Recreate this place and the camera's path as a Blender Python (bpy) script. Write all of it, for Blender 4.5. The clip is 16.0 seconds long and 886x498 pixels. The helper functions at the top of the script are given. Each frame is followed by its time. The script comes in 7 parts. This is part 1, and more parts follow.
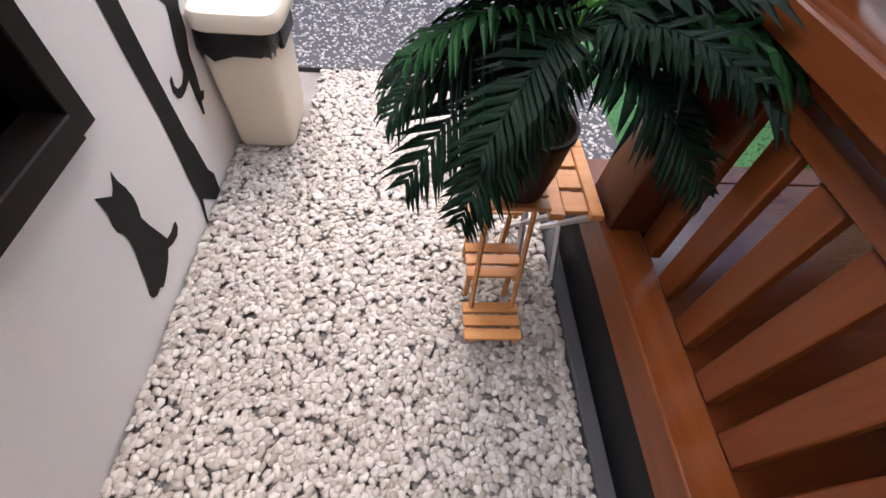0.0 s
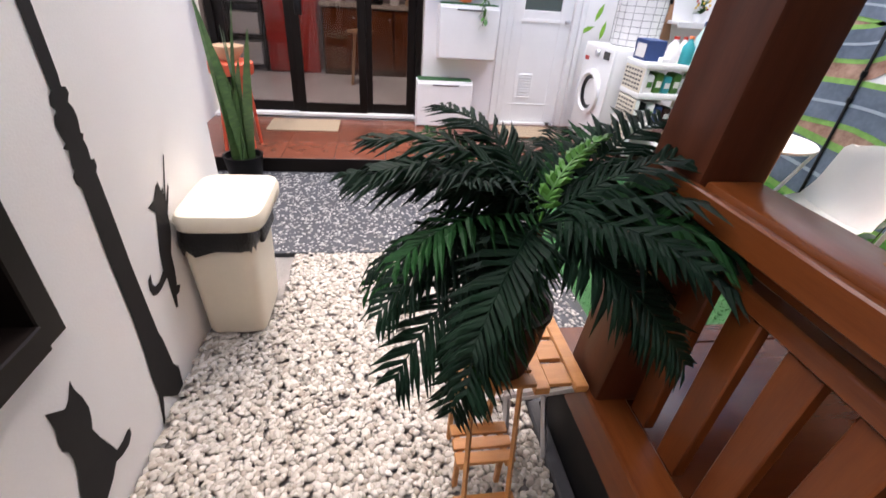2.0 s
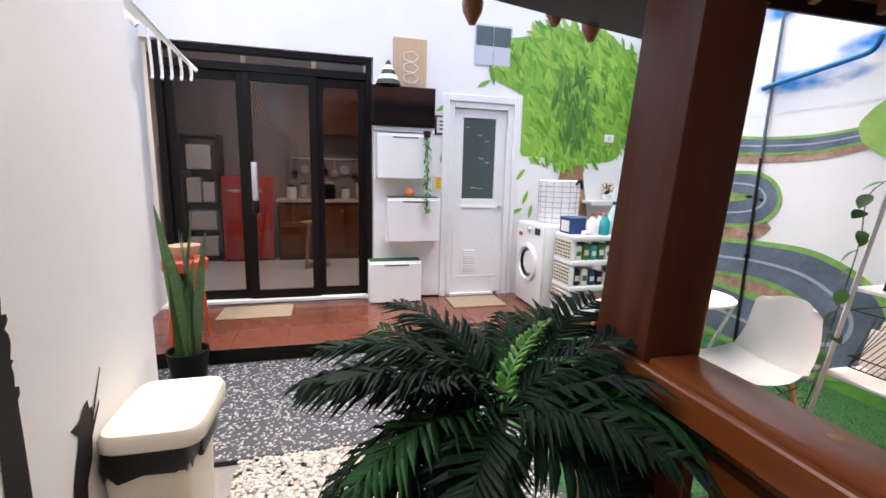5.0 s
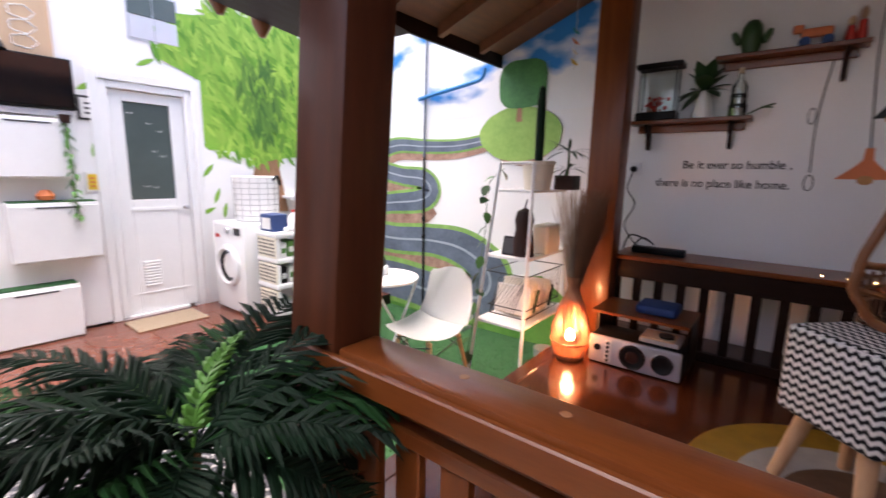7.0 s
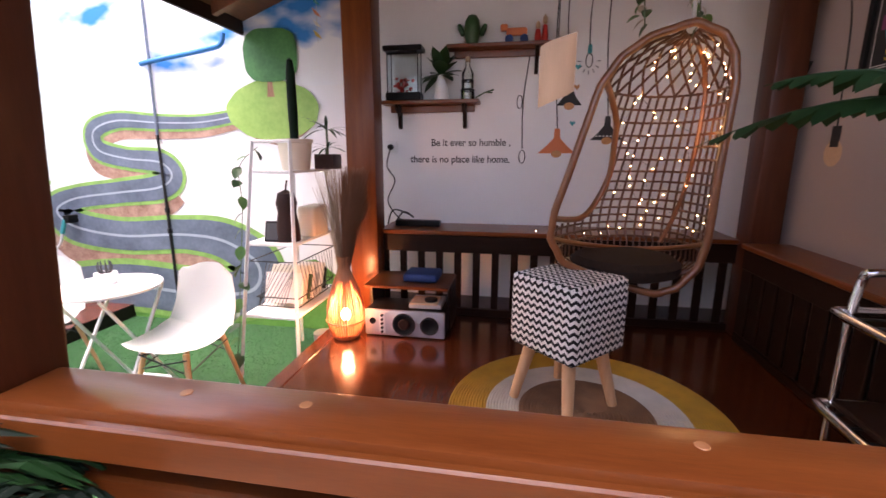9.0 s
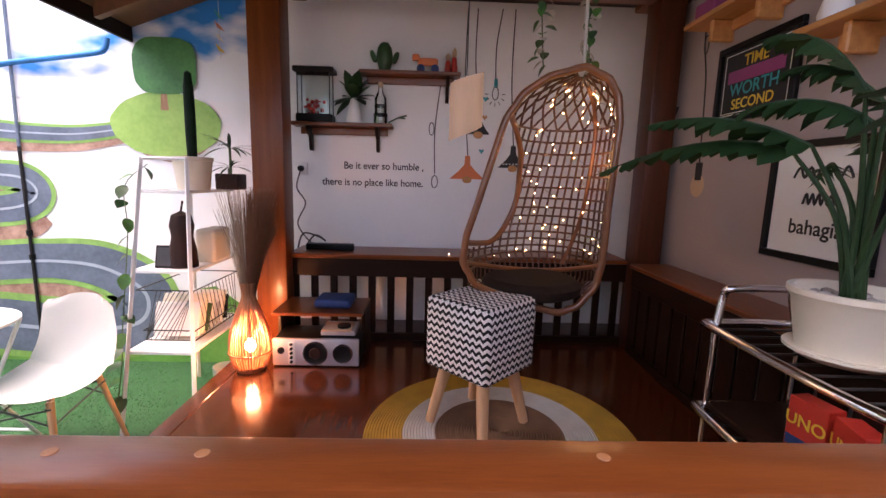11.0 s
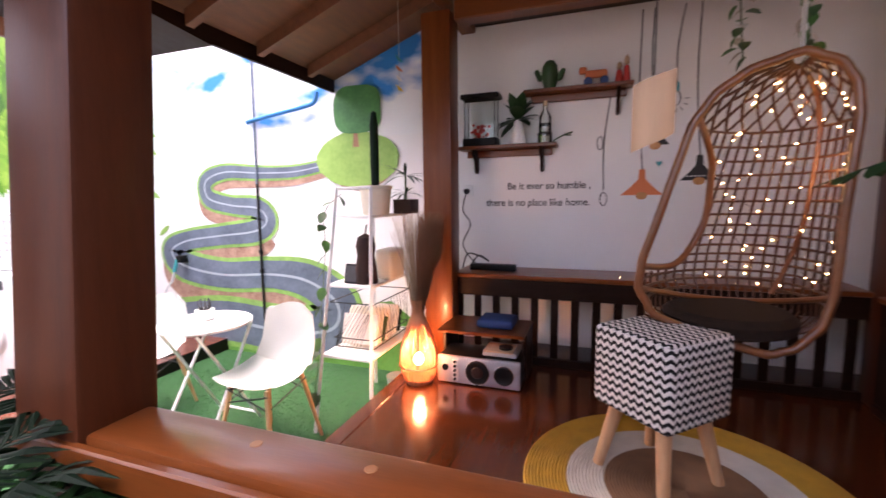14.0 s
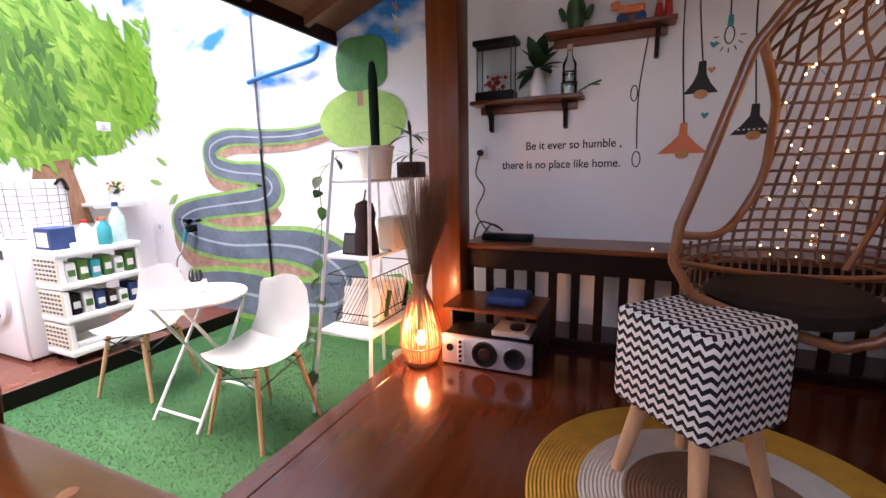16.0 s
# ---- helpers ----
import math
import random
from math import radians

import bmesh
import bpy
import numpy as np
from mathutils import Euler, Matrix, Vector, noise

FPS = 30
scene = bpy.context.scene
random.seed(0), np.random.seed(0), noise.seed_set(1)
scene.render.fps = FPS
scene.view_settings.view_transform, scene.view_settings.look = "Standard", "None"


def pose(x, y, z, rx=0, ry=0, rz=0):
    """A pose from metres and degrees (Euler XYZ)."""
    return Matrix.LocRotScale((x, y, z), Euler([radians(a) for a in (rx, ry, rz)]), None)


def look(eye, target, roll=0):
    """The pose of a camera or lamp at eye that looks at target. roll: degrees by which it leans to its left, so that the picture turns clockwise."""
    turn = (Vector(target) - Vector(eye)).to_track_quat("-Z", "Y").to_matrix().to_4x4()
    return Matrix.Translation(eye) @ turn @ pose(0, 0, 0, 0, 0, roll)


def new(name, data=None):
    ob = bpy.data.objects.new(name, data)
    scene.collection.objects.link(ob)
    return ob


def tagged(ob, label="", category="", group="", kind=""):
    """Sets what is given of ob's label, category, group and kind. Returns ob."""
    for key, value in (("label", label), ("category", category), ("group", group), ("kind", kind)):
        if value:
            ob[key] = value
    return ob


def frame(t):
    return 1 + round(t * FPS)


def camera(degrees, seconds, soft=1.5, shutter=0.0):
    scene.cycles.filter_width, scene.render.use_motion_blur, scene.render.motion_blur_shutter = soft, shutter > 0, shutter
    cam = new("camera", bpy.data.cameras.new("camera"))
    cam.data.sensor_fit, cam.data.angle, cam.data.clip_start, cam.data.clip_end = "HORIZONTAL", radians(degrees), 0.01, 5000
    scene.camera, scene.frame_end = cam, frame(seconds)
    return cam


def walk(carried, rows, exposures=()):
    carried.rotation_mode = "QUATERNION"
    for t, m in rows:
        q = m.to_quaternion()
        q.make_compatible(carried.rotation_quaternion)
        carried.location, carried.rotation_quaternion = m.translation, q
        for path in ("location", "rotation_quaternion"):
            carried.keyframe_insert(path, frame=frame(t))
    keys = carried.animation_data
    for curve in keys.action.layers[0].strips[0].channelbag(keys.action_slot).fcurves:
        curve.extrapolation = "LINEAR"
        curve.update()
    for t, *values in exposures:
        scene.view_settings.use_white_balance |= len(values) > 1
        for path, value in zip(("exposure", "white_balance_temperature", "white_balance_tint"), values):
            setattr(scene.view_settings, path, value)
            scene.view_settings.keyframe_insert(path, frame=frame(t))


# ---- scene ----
cam = camera(91.1, 16.0, shutter=0.4)
PATH = [
    (0.0, (-0.113, 0.255, 1.316), (0.020, 1.453, -0.280), 6.1),
    (0.5, (-0.119, 0.262, 1.321), (0.017, 1.572, -0.184), 5.4),
    (1.0, (-0.140, 0.272, 1.342), (0.053, 1.730, -0.014), 5.5),
    (1.5, (-0.154, 0.282, 1.353), (0.086, 1.858, 0.145), 5.5),
    (2.0, (-0.156, 0.285, 1.365), (0.132, 1.962, 0.314), 4.5),
    (2.5, (-0.165, 0.295, 1.376), (0.178, 2.044, 0.469), 3.9),
    (3.0, (-0.169, 0.310, 1.407), (0.211, 2.137, 0.685), 3.3),
    (5.5, (-0.151, 0.272, 1.441), (0.457, 2.151, 1.127), 0.7),
    (6.0, (-0.138, 0.260, 1.451), (0.749, 2.026, 1.139), 0.8),
    (6.5, (-0.125, 0.249, 1.460), (1.087, 1.808, 1.141), 0.9),
    (7.0, (-0.113, 0.238, 1.469), (1.437, 1.454, 1.123), 1.1),
    (7.5, (-0.103, 0.230, 1.476), (1.608, 1.196, 1.103), 0.4),
    (8.0, (-0.053, 0.196, 1.458), (1.779, 0.900, 1.073), 0.1),
    (8.5, (-0.030, 0.172, 1.453), (1.865, 0.666, 1.047), -0.1),
    (9.0, (-0.017, 0.170, 1.451), (1.911, 0.502, 1.035), 0.1),
    (9.5, (-0.014, 0.170, 1.450), (1.935, 0.343, 1.035), 0.7),
    (10.0, (-0.016, 0.164, 1.452), (1.943, 0.195, 1.046), 1.2),
    (12.5, (-0.016, 0.181, 1.467), (1.971, 0.150, 1.243), 1.5),
    (13.0, (-0.014, 0.177, 1.464), (1.975, 0.248, 1.265), 1.0),
    (13.5, (-0.006, 0.181, 1.465), (1.964, 0.456, 1.257), 0.5),
    (14.0, (0.030, 0.182, 1.462), (1.901, 0.852, 1.235), -0.7),
    (14.5, (0.139, 0.159, 1.450), (1.947, 0.976, 1.196), -1.1),
    (15.0, (0.226, 0.155, 1.439), (2.026, 0.976, 1.153), -1.2),
    (15.5, (0.291, 0.148, 1.400), (2.090, 0.963, 1.089), -1.2),
    (16.0, (0.346, 0.149, 1.405), (2.146, 0.945, 1.051), -1.2),
]
EXPOSURES = [(0.0, 2.08, 6300, 17), (3.0, 2.05, 6700, 15), (5.5, 1.92, 6700, 13), (7.0, 2.25, 6900, 20), (8.5, 2.85, 7000, 28), (10.0, 2.72, 6900, 27), (12.5, 2.72, 6900, 27), (14.0, 2.9, 7000, 28), (16.0, 2.7, 6800, 24)]
walk(cam, [(t, look(eye, target, roll)) for t, eye, target, roll in PATH], EXPOSURES)


# ---- light ----
world = bpy.data.worlds.new("world")
scene.world = world
world.use_nodes = True
_sky = world.node_tree.nodes.new("ShaderNodeTexSky")
_sky.sky_type, _sky.sun_disc = "NISHITA", False
_sky.sun_elevation, _sky.sun_rotation = radians(61), radians(0)
_sky.air_density, _sky.dust_density, _sky.ozone_density = 1.0, 4.0, 1.0
world.node_tree.nodes["Background"].inputs["Strength"].default_value = 0.15
world.node_tree.links.new(_sky.outputs[0], world.node_tree.nodes["Background"].inputs["Color"])
_sun = bpy.data.lights.new("sun", "SUN")
_sun.energy, _sun.angle, _sun.color = 2.0, radians(75), (1.0, 0.97, 0.93)
new("sun", _sun).matrix_world = look((0.6, 2.9, 9.0), (1.0, 2.7, 0.0))


# ---- materials ----
def nodes_of(name):
    m = bpy.data.materials.new(name)
    m.use_nodes = True
    return m, m.node_tree.nodes, m.node_tree.links


def surface(name, colour, rough=0.5, metal=0.0, vary=0.12, scale=6.0, fine=60.0, bump=0.1, stretch=(1, 1, 1), second=None, coat=0.0, per_piece=0.0, shine=0.5):
    """A painted, plastic, stone or wooden surface: colour varied at two scales, fine relief, uneven gloss."""
    m, n, l = nodes_of(name)
    b = n["Principled BSDF"]
    tc = n.new("ShaderNodeTexCoord")
    mp = n.new("ShaderNodeMapping")
    mp.inputs["Scale"].default_value = stretch
    l.new(tc.outputs["Object"], mp.inputs["Vector"])
    big, small = n.new("ShaderNodeTexNoise"), n.new("ShaderNodeTexNoise")
    big.inputs["Scale"].default_value, big.inputs["Detail"].default_value = scale, 4
    small.inputs["Scale"].default_value, small.inputs["Detail"].default_value = fine, 3
    for t in (big, small):
        l.new(mp.outputs[0], t.inputs["Vector"])
    mix = n.new("ShaderNodeMath")
    mix.operation = "MULTIPLY_ADD"
    l.new(small.outputs["Fac"], mix.inputs[0])
    mix.inputs[1].default_value = 0.4
    l.new(big.outputs["Fac"], mix.inputs[2])
    ramp = n.new("ShaderNodeMapRange")
    ramp.inputs["From Min"].default_value, ramp.inputs["From Max"].default_value = 0.4, 1.0
    l.new(mix.outputs[0], ramp.inputs["Value"])
    a = colour
    c = second or tuple(min(1, v * (1 + vary)) for v in colour)
    a2 = a if second else tuple(v * (1 - vary) for v in colour)
    cm = n.new("ShaderNodeMix")
    cm.data_type = "RGBA"
    cm.inputs["A"].default_value, cm.inputs["B"].default_value = (*a2, 1), (*c, 1)
    l.new(ramp.outputs[0], cm.inputs["Factor"])
    out = cm.outputs["Result"]
    if per_piece:
        oi = n.new("ShaderNodeObjectInfo")
        hs = n.new("ShaderNodeHueSaturation")
        mr = n.new("ShaderNodeMapRange")
        mr.inputs["To Min"].default_value, mr.inputs["To Max"].default_value = 1 - per_piece, 1 + per_piece
        l.new(oi.outputs["Random"], mr.inputs["Value"])
        l.new(mr.outputs[0], hs.inputs["Value"])
        l.new(out, hs.inputs["Color"])
        out = hs.outputs[0]
    l.new(out, b.inputs["Base Color"])
    rr = n.new("ShaderNodeMapRange")
    rr.inputs["To Min"].default_value, rr.inputs["To Max"].default_value = max(0.02, rough * 0.8), min(1, rough * 1.2)
    l.new(big.outputs["Fac"], rr.inputs["Value"])
    l.new(rr.outputs[0], b.inputs["Roughness"])
    b.inputs["Metallic"].default_value = metal
    b.inputs["Specular IOR Level"].default_value = shine
    if coat:
        b.inputs["Coat Weight"].default_value, b.inputs["Coat Roughness"].default_value = coat, 0.12
    if bump:
        bp = n.new("ShaderNodeBump")
        bp.inputs["Strength"].default_value, bp.inputs["Distance"].default_value = bump, 0.004
        l.new(small.outputs["Fac"], bp.inputs["Height"])
        l.new(bp.outputs[0], b.inputs["Normal"])
    return m


def island_varied(name, low, high, rough=0.6, bump=0.2, fine=80.0):
    """A colour that differs from loose piece to loose piece of one mesh."""
    m, n, l = nodes_of(name)
    b, g, r = n["Principled BSDF"], n.new("ShaderNodeNewGeometry"), n.new("ShaderNodeMix")
    r.data_type = "RGBA"
    r.inputs["A"].default_value, r.inputs["B"].default_value = (*low, 1), (*high, 1)
    l.new(g.outputs["Random Per Island"], r.inputs["Factor"])
    l.new(r.outputs["Result"], b.inputs["Base Color"])
    b.inputs["Roughness"].default_value = rough
    t, bp = n.new("ShaderNodeTexNoise"), n.new("ShaderNodeBump")
    t.inputs["Scale"].default_value = fine
    bp.inputs["Strength"].default_value, bp.inputs["Distance"].default_value = bump, 0.003
    l.new(t.outputs["Fac"], bp.inputs["Height"])
    l.new(bp.outputs[0], b.inputs["Normal"])
    return m


def glowing(name, colour, strength):
    m, n, l = nodes_of(name)
    e = n.new("ShaderNodeEmission")
    e.inputs["Color"].default_value, e.inputs["Strength"].default_value = (*colour, 1), strength
    l.new(e.outputs[0], n["Material Output"].inputs["Surface"])
    return m


def glassy(name, tint=(1, 1, 1), rough=0.0, ior=1.52):
    m, n, l = nodes_of(name)
    g, t, x, f = n.new("ShaderNodeBsdfGlossy"), n.new("ShaderNodeBsdfTransparent"), n.new("ShaderNodeMixShader"), n.new("ShaderNodeFresnel")
    g.inputs["Roughness"].default_value = rough
    t.inputs["Color"].default_value = (*tint, 1)
    f.inputs["IOR"].default_value = ior
    l.new(f.outputs[0], x.inputs[0]), l.new(t.outputs[0], x.inputs[1]), l.new(g.outputs[0], x.inputs[2])
    l.new(x.outputs[0], n["Material Output"].inputs["Surface"])
    return m


def chevrons(name):
    """Black and white zigzag cloth, 2 cm stripes, on the faces of a box."""
    m, n, l = nodes_of(name)
    b, tc, sp = n["Principled BSDF"], n.new("ShaderNodeTexCoord"), n.new("ShaderNodeSeparateXYZ")
    l.new(tc.outputs["UV"], sp.inputs[0])

    def math_node(op, a, c=None):
        q = n.new("ShaderNodeMath")
        q.operation = op
        for k, v in enumerate((a, c)):
            if v is None:
                continue
            if isinstance(v, float):
                q.inputs[k].default_value = v
            else:
                l.new(v, q.inputs[k])
        return q.outputs[0]
    zig = math_node("MULTIPLY", math_node("PINGPONG", sp.outputs[0], 0.0165), 0.95)
    v = math_node("ADD", sp.outputs[1], zig)
    saw = math_node("FRACT", math_node("DIVIDE", v, 0.031))
    step = math_node("GREATER_THAN", saw, 0.5)
    mx = n.new("ShaderNodeMix")
    mx.data_type = "RGBA"
    mx.inputs["A"].default_value, mx.inputs["B"].default_value = (0.008, 0.008, 0.009, 1), (0.78, 0.74, 0.69, 1)
    l.new(step, mx.inputs["Factor"])
    l.new(mx.outputs["Result"], b.inputs["Base Color"])
    b.inputs["Roughness"].default_value = 0.9
    w, bp = n.new("ShaderNodeTexNoise"), n.new("ShaderNodeBump")
    w.inputs["Scale"].default_value = 500
    bp.inputs["Strength"].default_value, bp.inputs["Distance"].default_value = 0.3, 0.001
    l.new(w.outputs["Fac"], bp.inputs["Height"])
    l.new(bp.outputs[0], b.inputs["Normal"])
    return m


def painted_sky(name):
    """Blue sprayed patches on white wall paint."""
    m, n, l = nodes_of(name)
    b, tc, mp, t, r = n["Principled BSDF"], n.new("ShaderNodeTexCoord"), n.new("ShaderNodeMapping"), n.new("ShaderNodeTexNoise"), n.new("ShaderNodeValToRGB")
    mp.inputs["Scale"].default_value = (1, 0.8, 1.7)
    t.inputs["Scale"].default_value, t.inputs["Detail"].default_value, t.inputs["Roughness"].default_value = 1.7, 4, 0.45
    l.new(tc.outputs["Object"], mp.inputs[0]), l.new(mp.outputs[0], t.inputs["Vector"])
    sp, rise, sub = n.new("ShaderNodeSeparateXYZ"), n.new("ShaderNodeMapRange"), n.new("ShaderNodeMath")
    rise.inputs["From Min"].default_value, rise.inputs["From Max"].default_value = 1.98, 2.16
    rise.inputs["To Min"].default_value, rise.inputs["To Max"].default_value = 0.22, 0.0
    sub.operation = "SUBTRACT"
    l.new(tc.outputs["Object"], sp.inputs[0]), l.new(sp.outputs[2], rise.inputs[0])
    l.new(t.outputs["Fac"], sub.inputs[0]), l.new(rise.outputs[0], sub.inputs[1]), l.new(sub.outputs[0], r.inputs[0])
    e = r.color_ramp.elements
    e[0].position, e[0].color = 0.44, (0.80, 0.81, 0.82, 1)
    e[1].position, e[1].color = 0.55, (0.006, 0.20, 0.56, 1)
    l.new(r.outputs[0], b.inputs["Base Color"])
    b.inputs["Roughness"].default_value = 0.7
    return m


def striped(name, a, c, axis, period, share=0.5, rough=0.6):
    """Two colours in straight stripes along one axis of the thing."""
    m, n, l = nodes_of(name)
    b, tc, sp, d, f, g, mx = (n["Principled BSDF"], n.new("ShaderNodeTexCoord"), n.new("ShaderNodeSeparateXYZ"), n.new("ShaderNodeMath"), n.new("ShaderNodeMath"), n.new("ShaderNodeMath"), n.new("ShaderNodeMix"))
    d.operation, f.operation, g.operation = "DIVIDE", "FRACT", "GREATER_THAN"
    d.inputs[1].default_value, g.inputs[1].default_value = period, share
    mx.data_type = "RGBA"
    mx.inputs["A"].default_value, mx.inputs["B"].default_value = (*a, 1), (*c, 1)
    l.new(tc.outputs["Object"], sp.inputs[0]), l.new(sp.outputs[axis], d.inputs[0]), l.new(d.outputs[0], f.inputs[0]), l.new(f.outputs[0], g.inputs[0])
    l.new(g.outputs[0], mx.inputs["Factor"]), l.new(mx.outputs["Result"], b.inputs["Base Color"])
    b.inputs["Roughness"].default_value = rough
    return m


M = {}
M["white_wall"] = surface("white_wall", (0.82, 0.81, 0.80), 0.75, vary=0.04, scale=2.0, fine=140, bump=0.15)
# grey tone carries the dimness of the rooms behind glass
M["dim_wall"] = surface("dim_wall", (0.24, 0.20, 0.19), 0.8, vary=0.05, scale=2.0, fine=140, bump=0.15)
# rear wall: off-white plaster with its shade mixed into a mauve-grey tone
M["shaded_wall"] = surface("shaded_wall", (0.36, 0.295, 0.275), 0.8, vary=0.05, scale=2.0, fine=140, bump=0.15)
M["black_paint"] = surface("black_paint", (0.015, 0.014, 0.0145), 0.7, shine=0.25, vary=0.2, bump=0.05)
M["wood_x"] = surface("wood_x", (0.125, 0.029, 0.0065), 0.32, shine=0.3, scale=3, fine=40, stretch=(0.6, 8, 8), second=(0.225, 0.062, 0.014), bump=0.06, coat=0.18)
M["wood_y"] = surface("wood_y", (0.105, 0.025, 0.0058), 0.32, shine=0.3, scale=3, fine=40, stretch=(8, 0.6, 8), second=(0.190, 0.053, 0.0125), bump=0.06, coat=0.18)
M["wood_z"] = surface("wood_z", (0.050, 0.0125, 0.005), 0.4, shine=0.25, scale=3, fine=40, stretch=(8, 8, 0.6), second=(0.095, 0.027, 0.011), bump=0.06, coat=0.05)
M["slat_wood"] = surface("slat_wood", (0.11, 0.026, 0.006), 0.35, shine=0.25, scale=3, fine=40, stretch=(8, 8, 0.6), second=(0.19, 0.052, 0.012), bump=0.06, coat=0.1)
M["floor_wood"] = surface("floor_wood", (0.050, 0.011, 0.0033), 0.15, shine=0.4, scale=3, fine=40, stretch=(0.6, 8, 8), second=(0.085, 0.021, 0.006), bump=0.03, coat=0.08, per_piece=0.1)
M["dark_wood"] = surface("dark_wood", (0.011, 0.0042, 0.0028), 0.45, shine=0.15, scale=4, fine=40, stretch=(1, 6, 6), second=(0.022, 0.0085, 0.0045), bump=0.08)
M["roof_wood"] = surface("roof_wood", (0.10, 0.035, 0.014), 0.6, scale=4, fine=40, stretch=(1, 6, 6), second=(0.19, 0.07, 0.028), bump=0.1)
M["pale_wood"] = surface("pale_wood", (0.42, 0.22, 0.09), 0.45, scale=4, fine=50, stretch=(1, 8, 8), second=(0.60, 0.36, 0.17), bump=0.06)
M["orange_wood"] = surface("orange_wood", (0.42, 0.17, 0.05), 0.4, scale=4, fine=50, stretch=(1, 8, 8), second=(0.62, 0.30, 0.10), bump=0.06)
M["beech"] = surface("beech", (0.50, 0.27, 0.13), 0.45, scale=5, fine=60, stretch=(8, 8, 1), second=(0.62, 0.38, 0.21), bump=0.04)
M["plug_wood"] = surface("plug_wood", (0.26, 0.10, 0.04), 0.45, scale=30, fine=200, second=(0.36, 0.17, 0.08), bump=0.1)
M["rattan"] = surface("rattan", (0.15, 0.045, 0.013), 0.35, scale=9, fine=90, second=(0.26, 0.090, 0.028), bump=0.1, coat=0.3)
M["pebble"] = island_varied("pebble", (0.27, 0.235, 0.195), (0.48, 0.455, 0.42), 0.5)
M["inlay"] = island_varied("inlay", (0.17, 0.17, 0.17), (0.50, 0.49, 0.48), 0.5)
M["slab"] = surface("slab", (0.040, 0.043, 0.053), 0.6, shine=0.3, vary=0.3, scale=6, fine=120, bump=0.3)
M["concrete"] = surface("concrete", (0.05, 0.05, 0.055), 0.75, vary=0.25, scale=5, fine=90, bump=0.3)
M["path_bed"] = surface("path_bed", (0.20, 0.185, 0.175), 0.8, vary=0.3, scale=9, fine=90, bump=0.3)
M["tile"] = surface("tile", (0.115, 0.035, 0.020), 0.22, scale=9, fine=70, second=(0.165, 0.055, 0.032), bump=0.03, per_piece=0.08)
M["grout"] = surface("grout", (0.10, 0.05, 0.04), 0.9, bump=0.2)
M["turf"] = island_varied("turf", (0.016, 0.085, 0.022), (0.026, 0.125, 0.032), 0.85, 0.05)
M["turf_base"] = surface("turf_base", (0.018, 0.090, 0.025), 0.95, vary=0.3, scale=20, fine=300, bump=0.5)
M["black_alu"] = surface("black_alu", (0.006, 0.0042, 0.0036), 0.4, shine=0.18, vary=0.2, bump=0.02)
M["white_paint"] = surface("white_paint", (0.78, 0.78, 0.77), 0.4, vary=0.03, bump=0.03)
M["white_plastic"] = surface("white_plastic", (0.80, 0.80, 0.79), 0.32, vary=0.02, bump=0.0)
M["cream_plastic"] = surface("cream_plastic", (0.70, 0.645, 0.52), 0.4, vary=0.04, bump=0.02)
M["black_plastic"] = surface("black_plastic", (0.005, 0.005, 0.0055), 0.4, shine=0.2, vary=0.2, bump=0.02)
M["bag"] = surface("bag", (0.006, 0.006, 0.0065), 0.3, shine=0.35, vary=0.2, scale=30, fine=120, bump=0.8)
M["chrome"] = surface("chrome", (0.75, 0.75, 0.76), 0.14, metal=1.0, vary=0.05, bump=0.0)
M["silver"] = surface("silver", (0.55, 0.55, 0.57), 0.35, metal=0.6, vary=0.05, bump=0.02)
M["wire"] = surface("wire", (0.02, 0.02, 0.02), 0.4, metal=0.3, bump=0.0)
# darker copy of rattan: the weave's backlit shade is in the colour
M["lattice"] = surface("lattice", (0.060, 0.018, 0.0065), 0.4, scale=9, fine=90, second=(0.115, 0.037, 0.012), bump=0.1)
M["glass"] = glassy("glass", (0.93, 0.95, 0.94))
M["tinted_glass"] = glassy("tinted_glass", (0.50, 0.47, 0.47), 0.0, 1.36)
M["pale_aqua"] = surface("pale_aqua", (0.48, 0.66, 0.64), 0.15, vary=0.15, scale=20, bump=0.02)
M["frosted"] = surface("frosted", (0.075, 0.10, 0.095), 0.2, vary=0.08, bump=0.02)
M["screen"] = surface("screen", (0.006, 0.006, 0.007), 0.12, vary=0.1, bump=0.0)
M["frond"] = surface("frond", (0.0025, 0.0075, 0.005), 0.6, vary=0.4, scale=14, fine=60, second=(0.006, 0.022, 0.010), bump=0.1)
M["green_frond"] = surface("green_frond", (0.004, 0.022, 0.006), 0.6, vary=0.4, scale=14, fine=60, second=(0.012, 0.060, 0.014), bump=0.1)
for k_ in ("frond", "green_frond"):
    M[k_].node_tree.nodes["Principled BSDF"].inputs["Specular IOR Level"].default_value = 0.13
M["leaf"] = surface("leaf", (0.03, 0.11, 0.02), 0.45, vary=0.4, scale=12, fine=60, second=(0.07, 0.20, 0.035), bump=0.1)
M["dark_leaf"] = surface("dark_leaf", (0.015, 0.05, 0.015), 0.45, vary=0.4, scale=12, fine=60, second=(0.035, 0.10, 0.03), bump=0.1)
M["broad_leaf"] = surface("broad_leaf", (0.008, 0.030, 0.009), 0.5, vary=0.4, scale=12, fine=60, second=(0.020, 0.060, 0.018), bump=0.1, shine=0.3)
M["young_leaf"] = surface("young_leaf", (0.06, 0.18, 0.025), 0.45, vary=0.3, scale=12, bump=0.1)
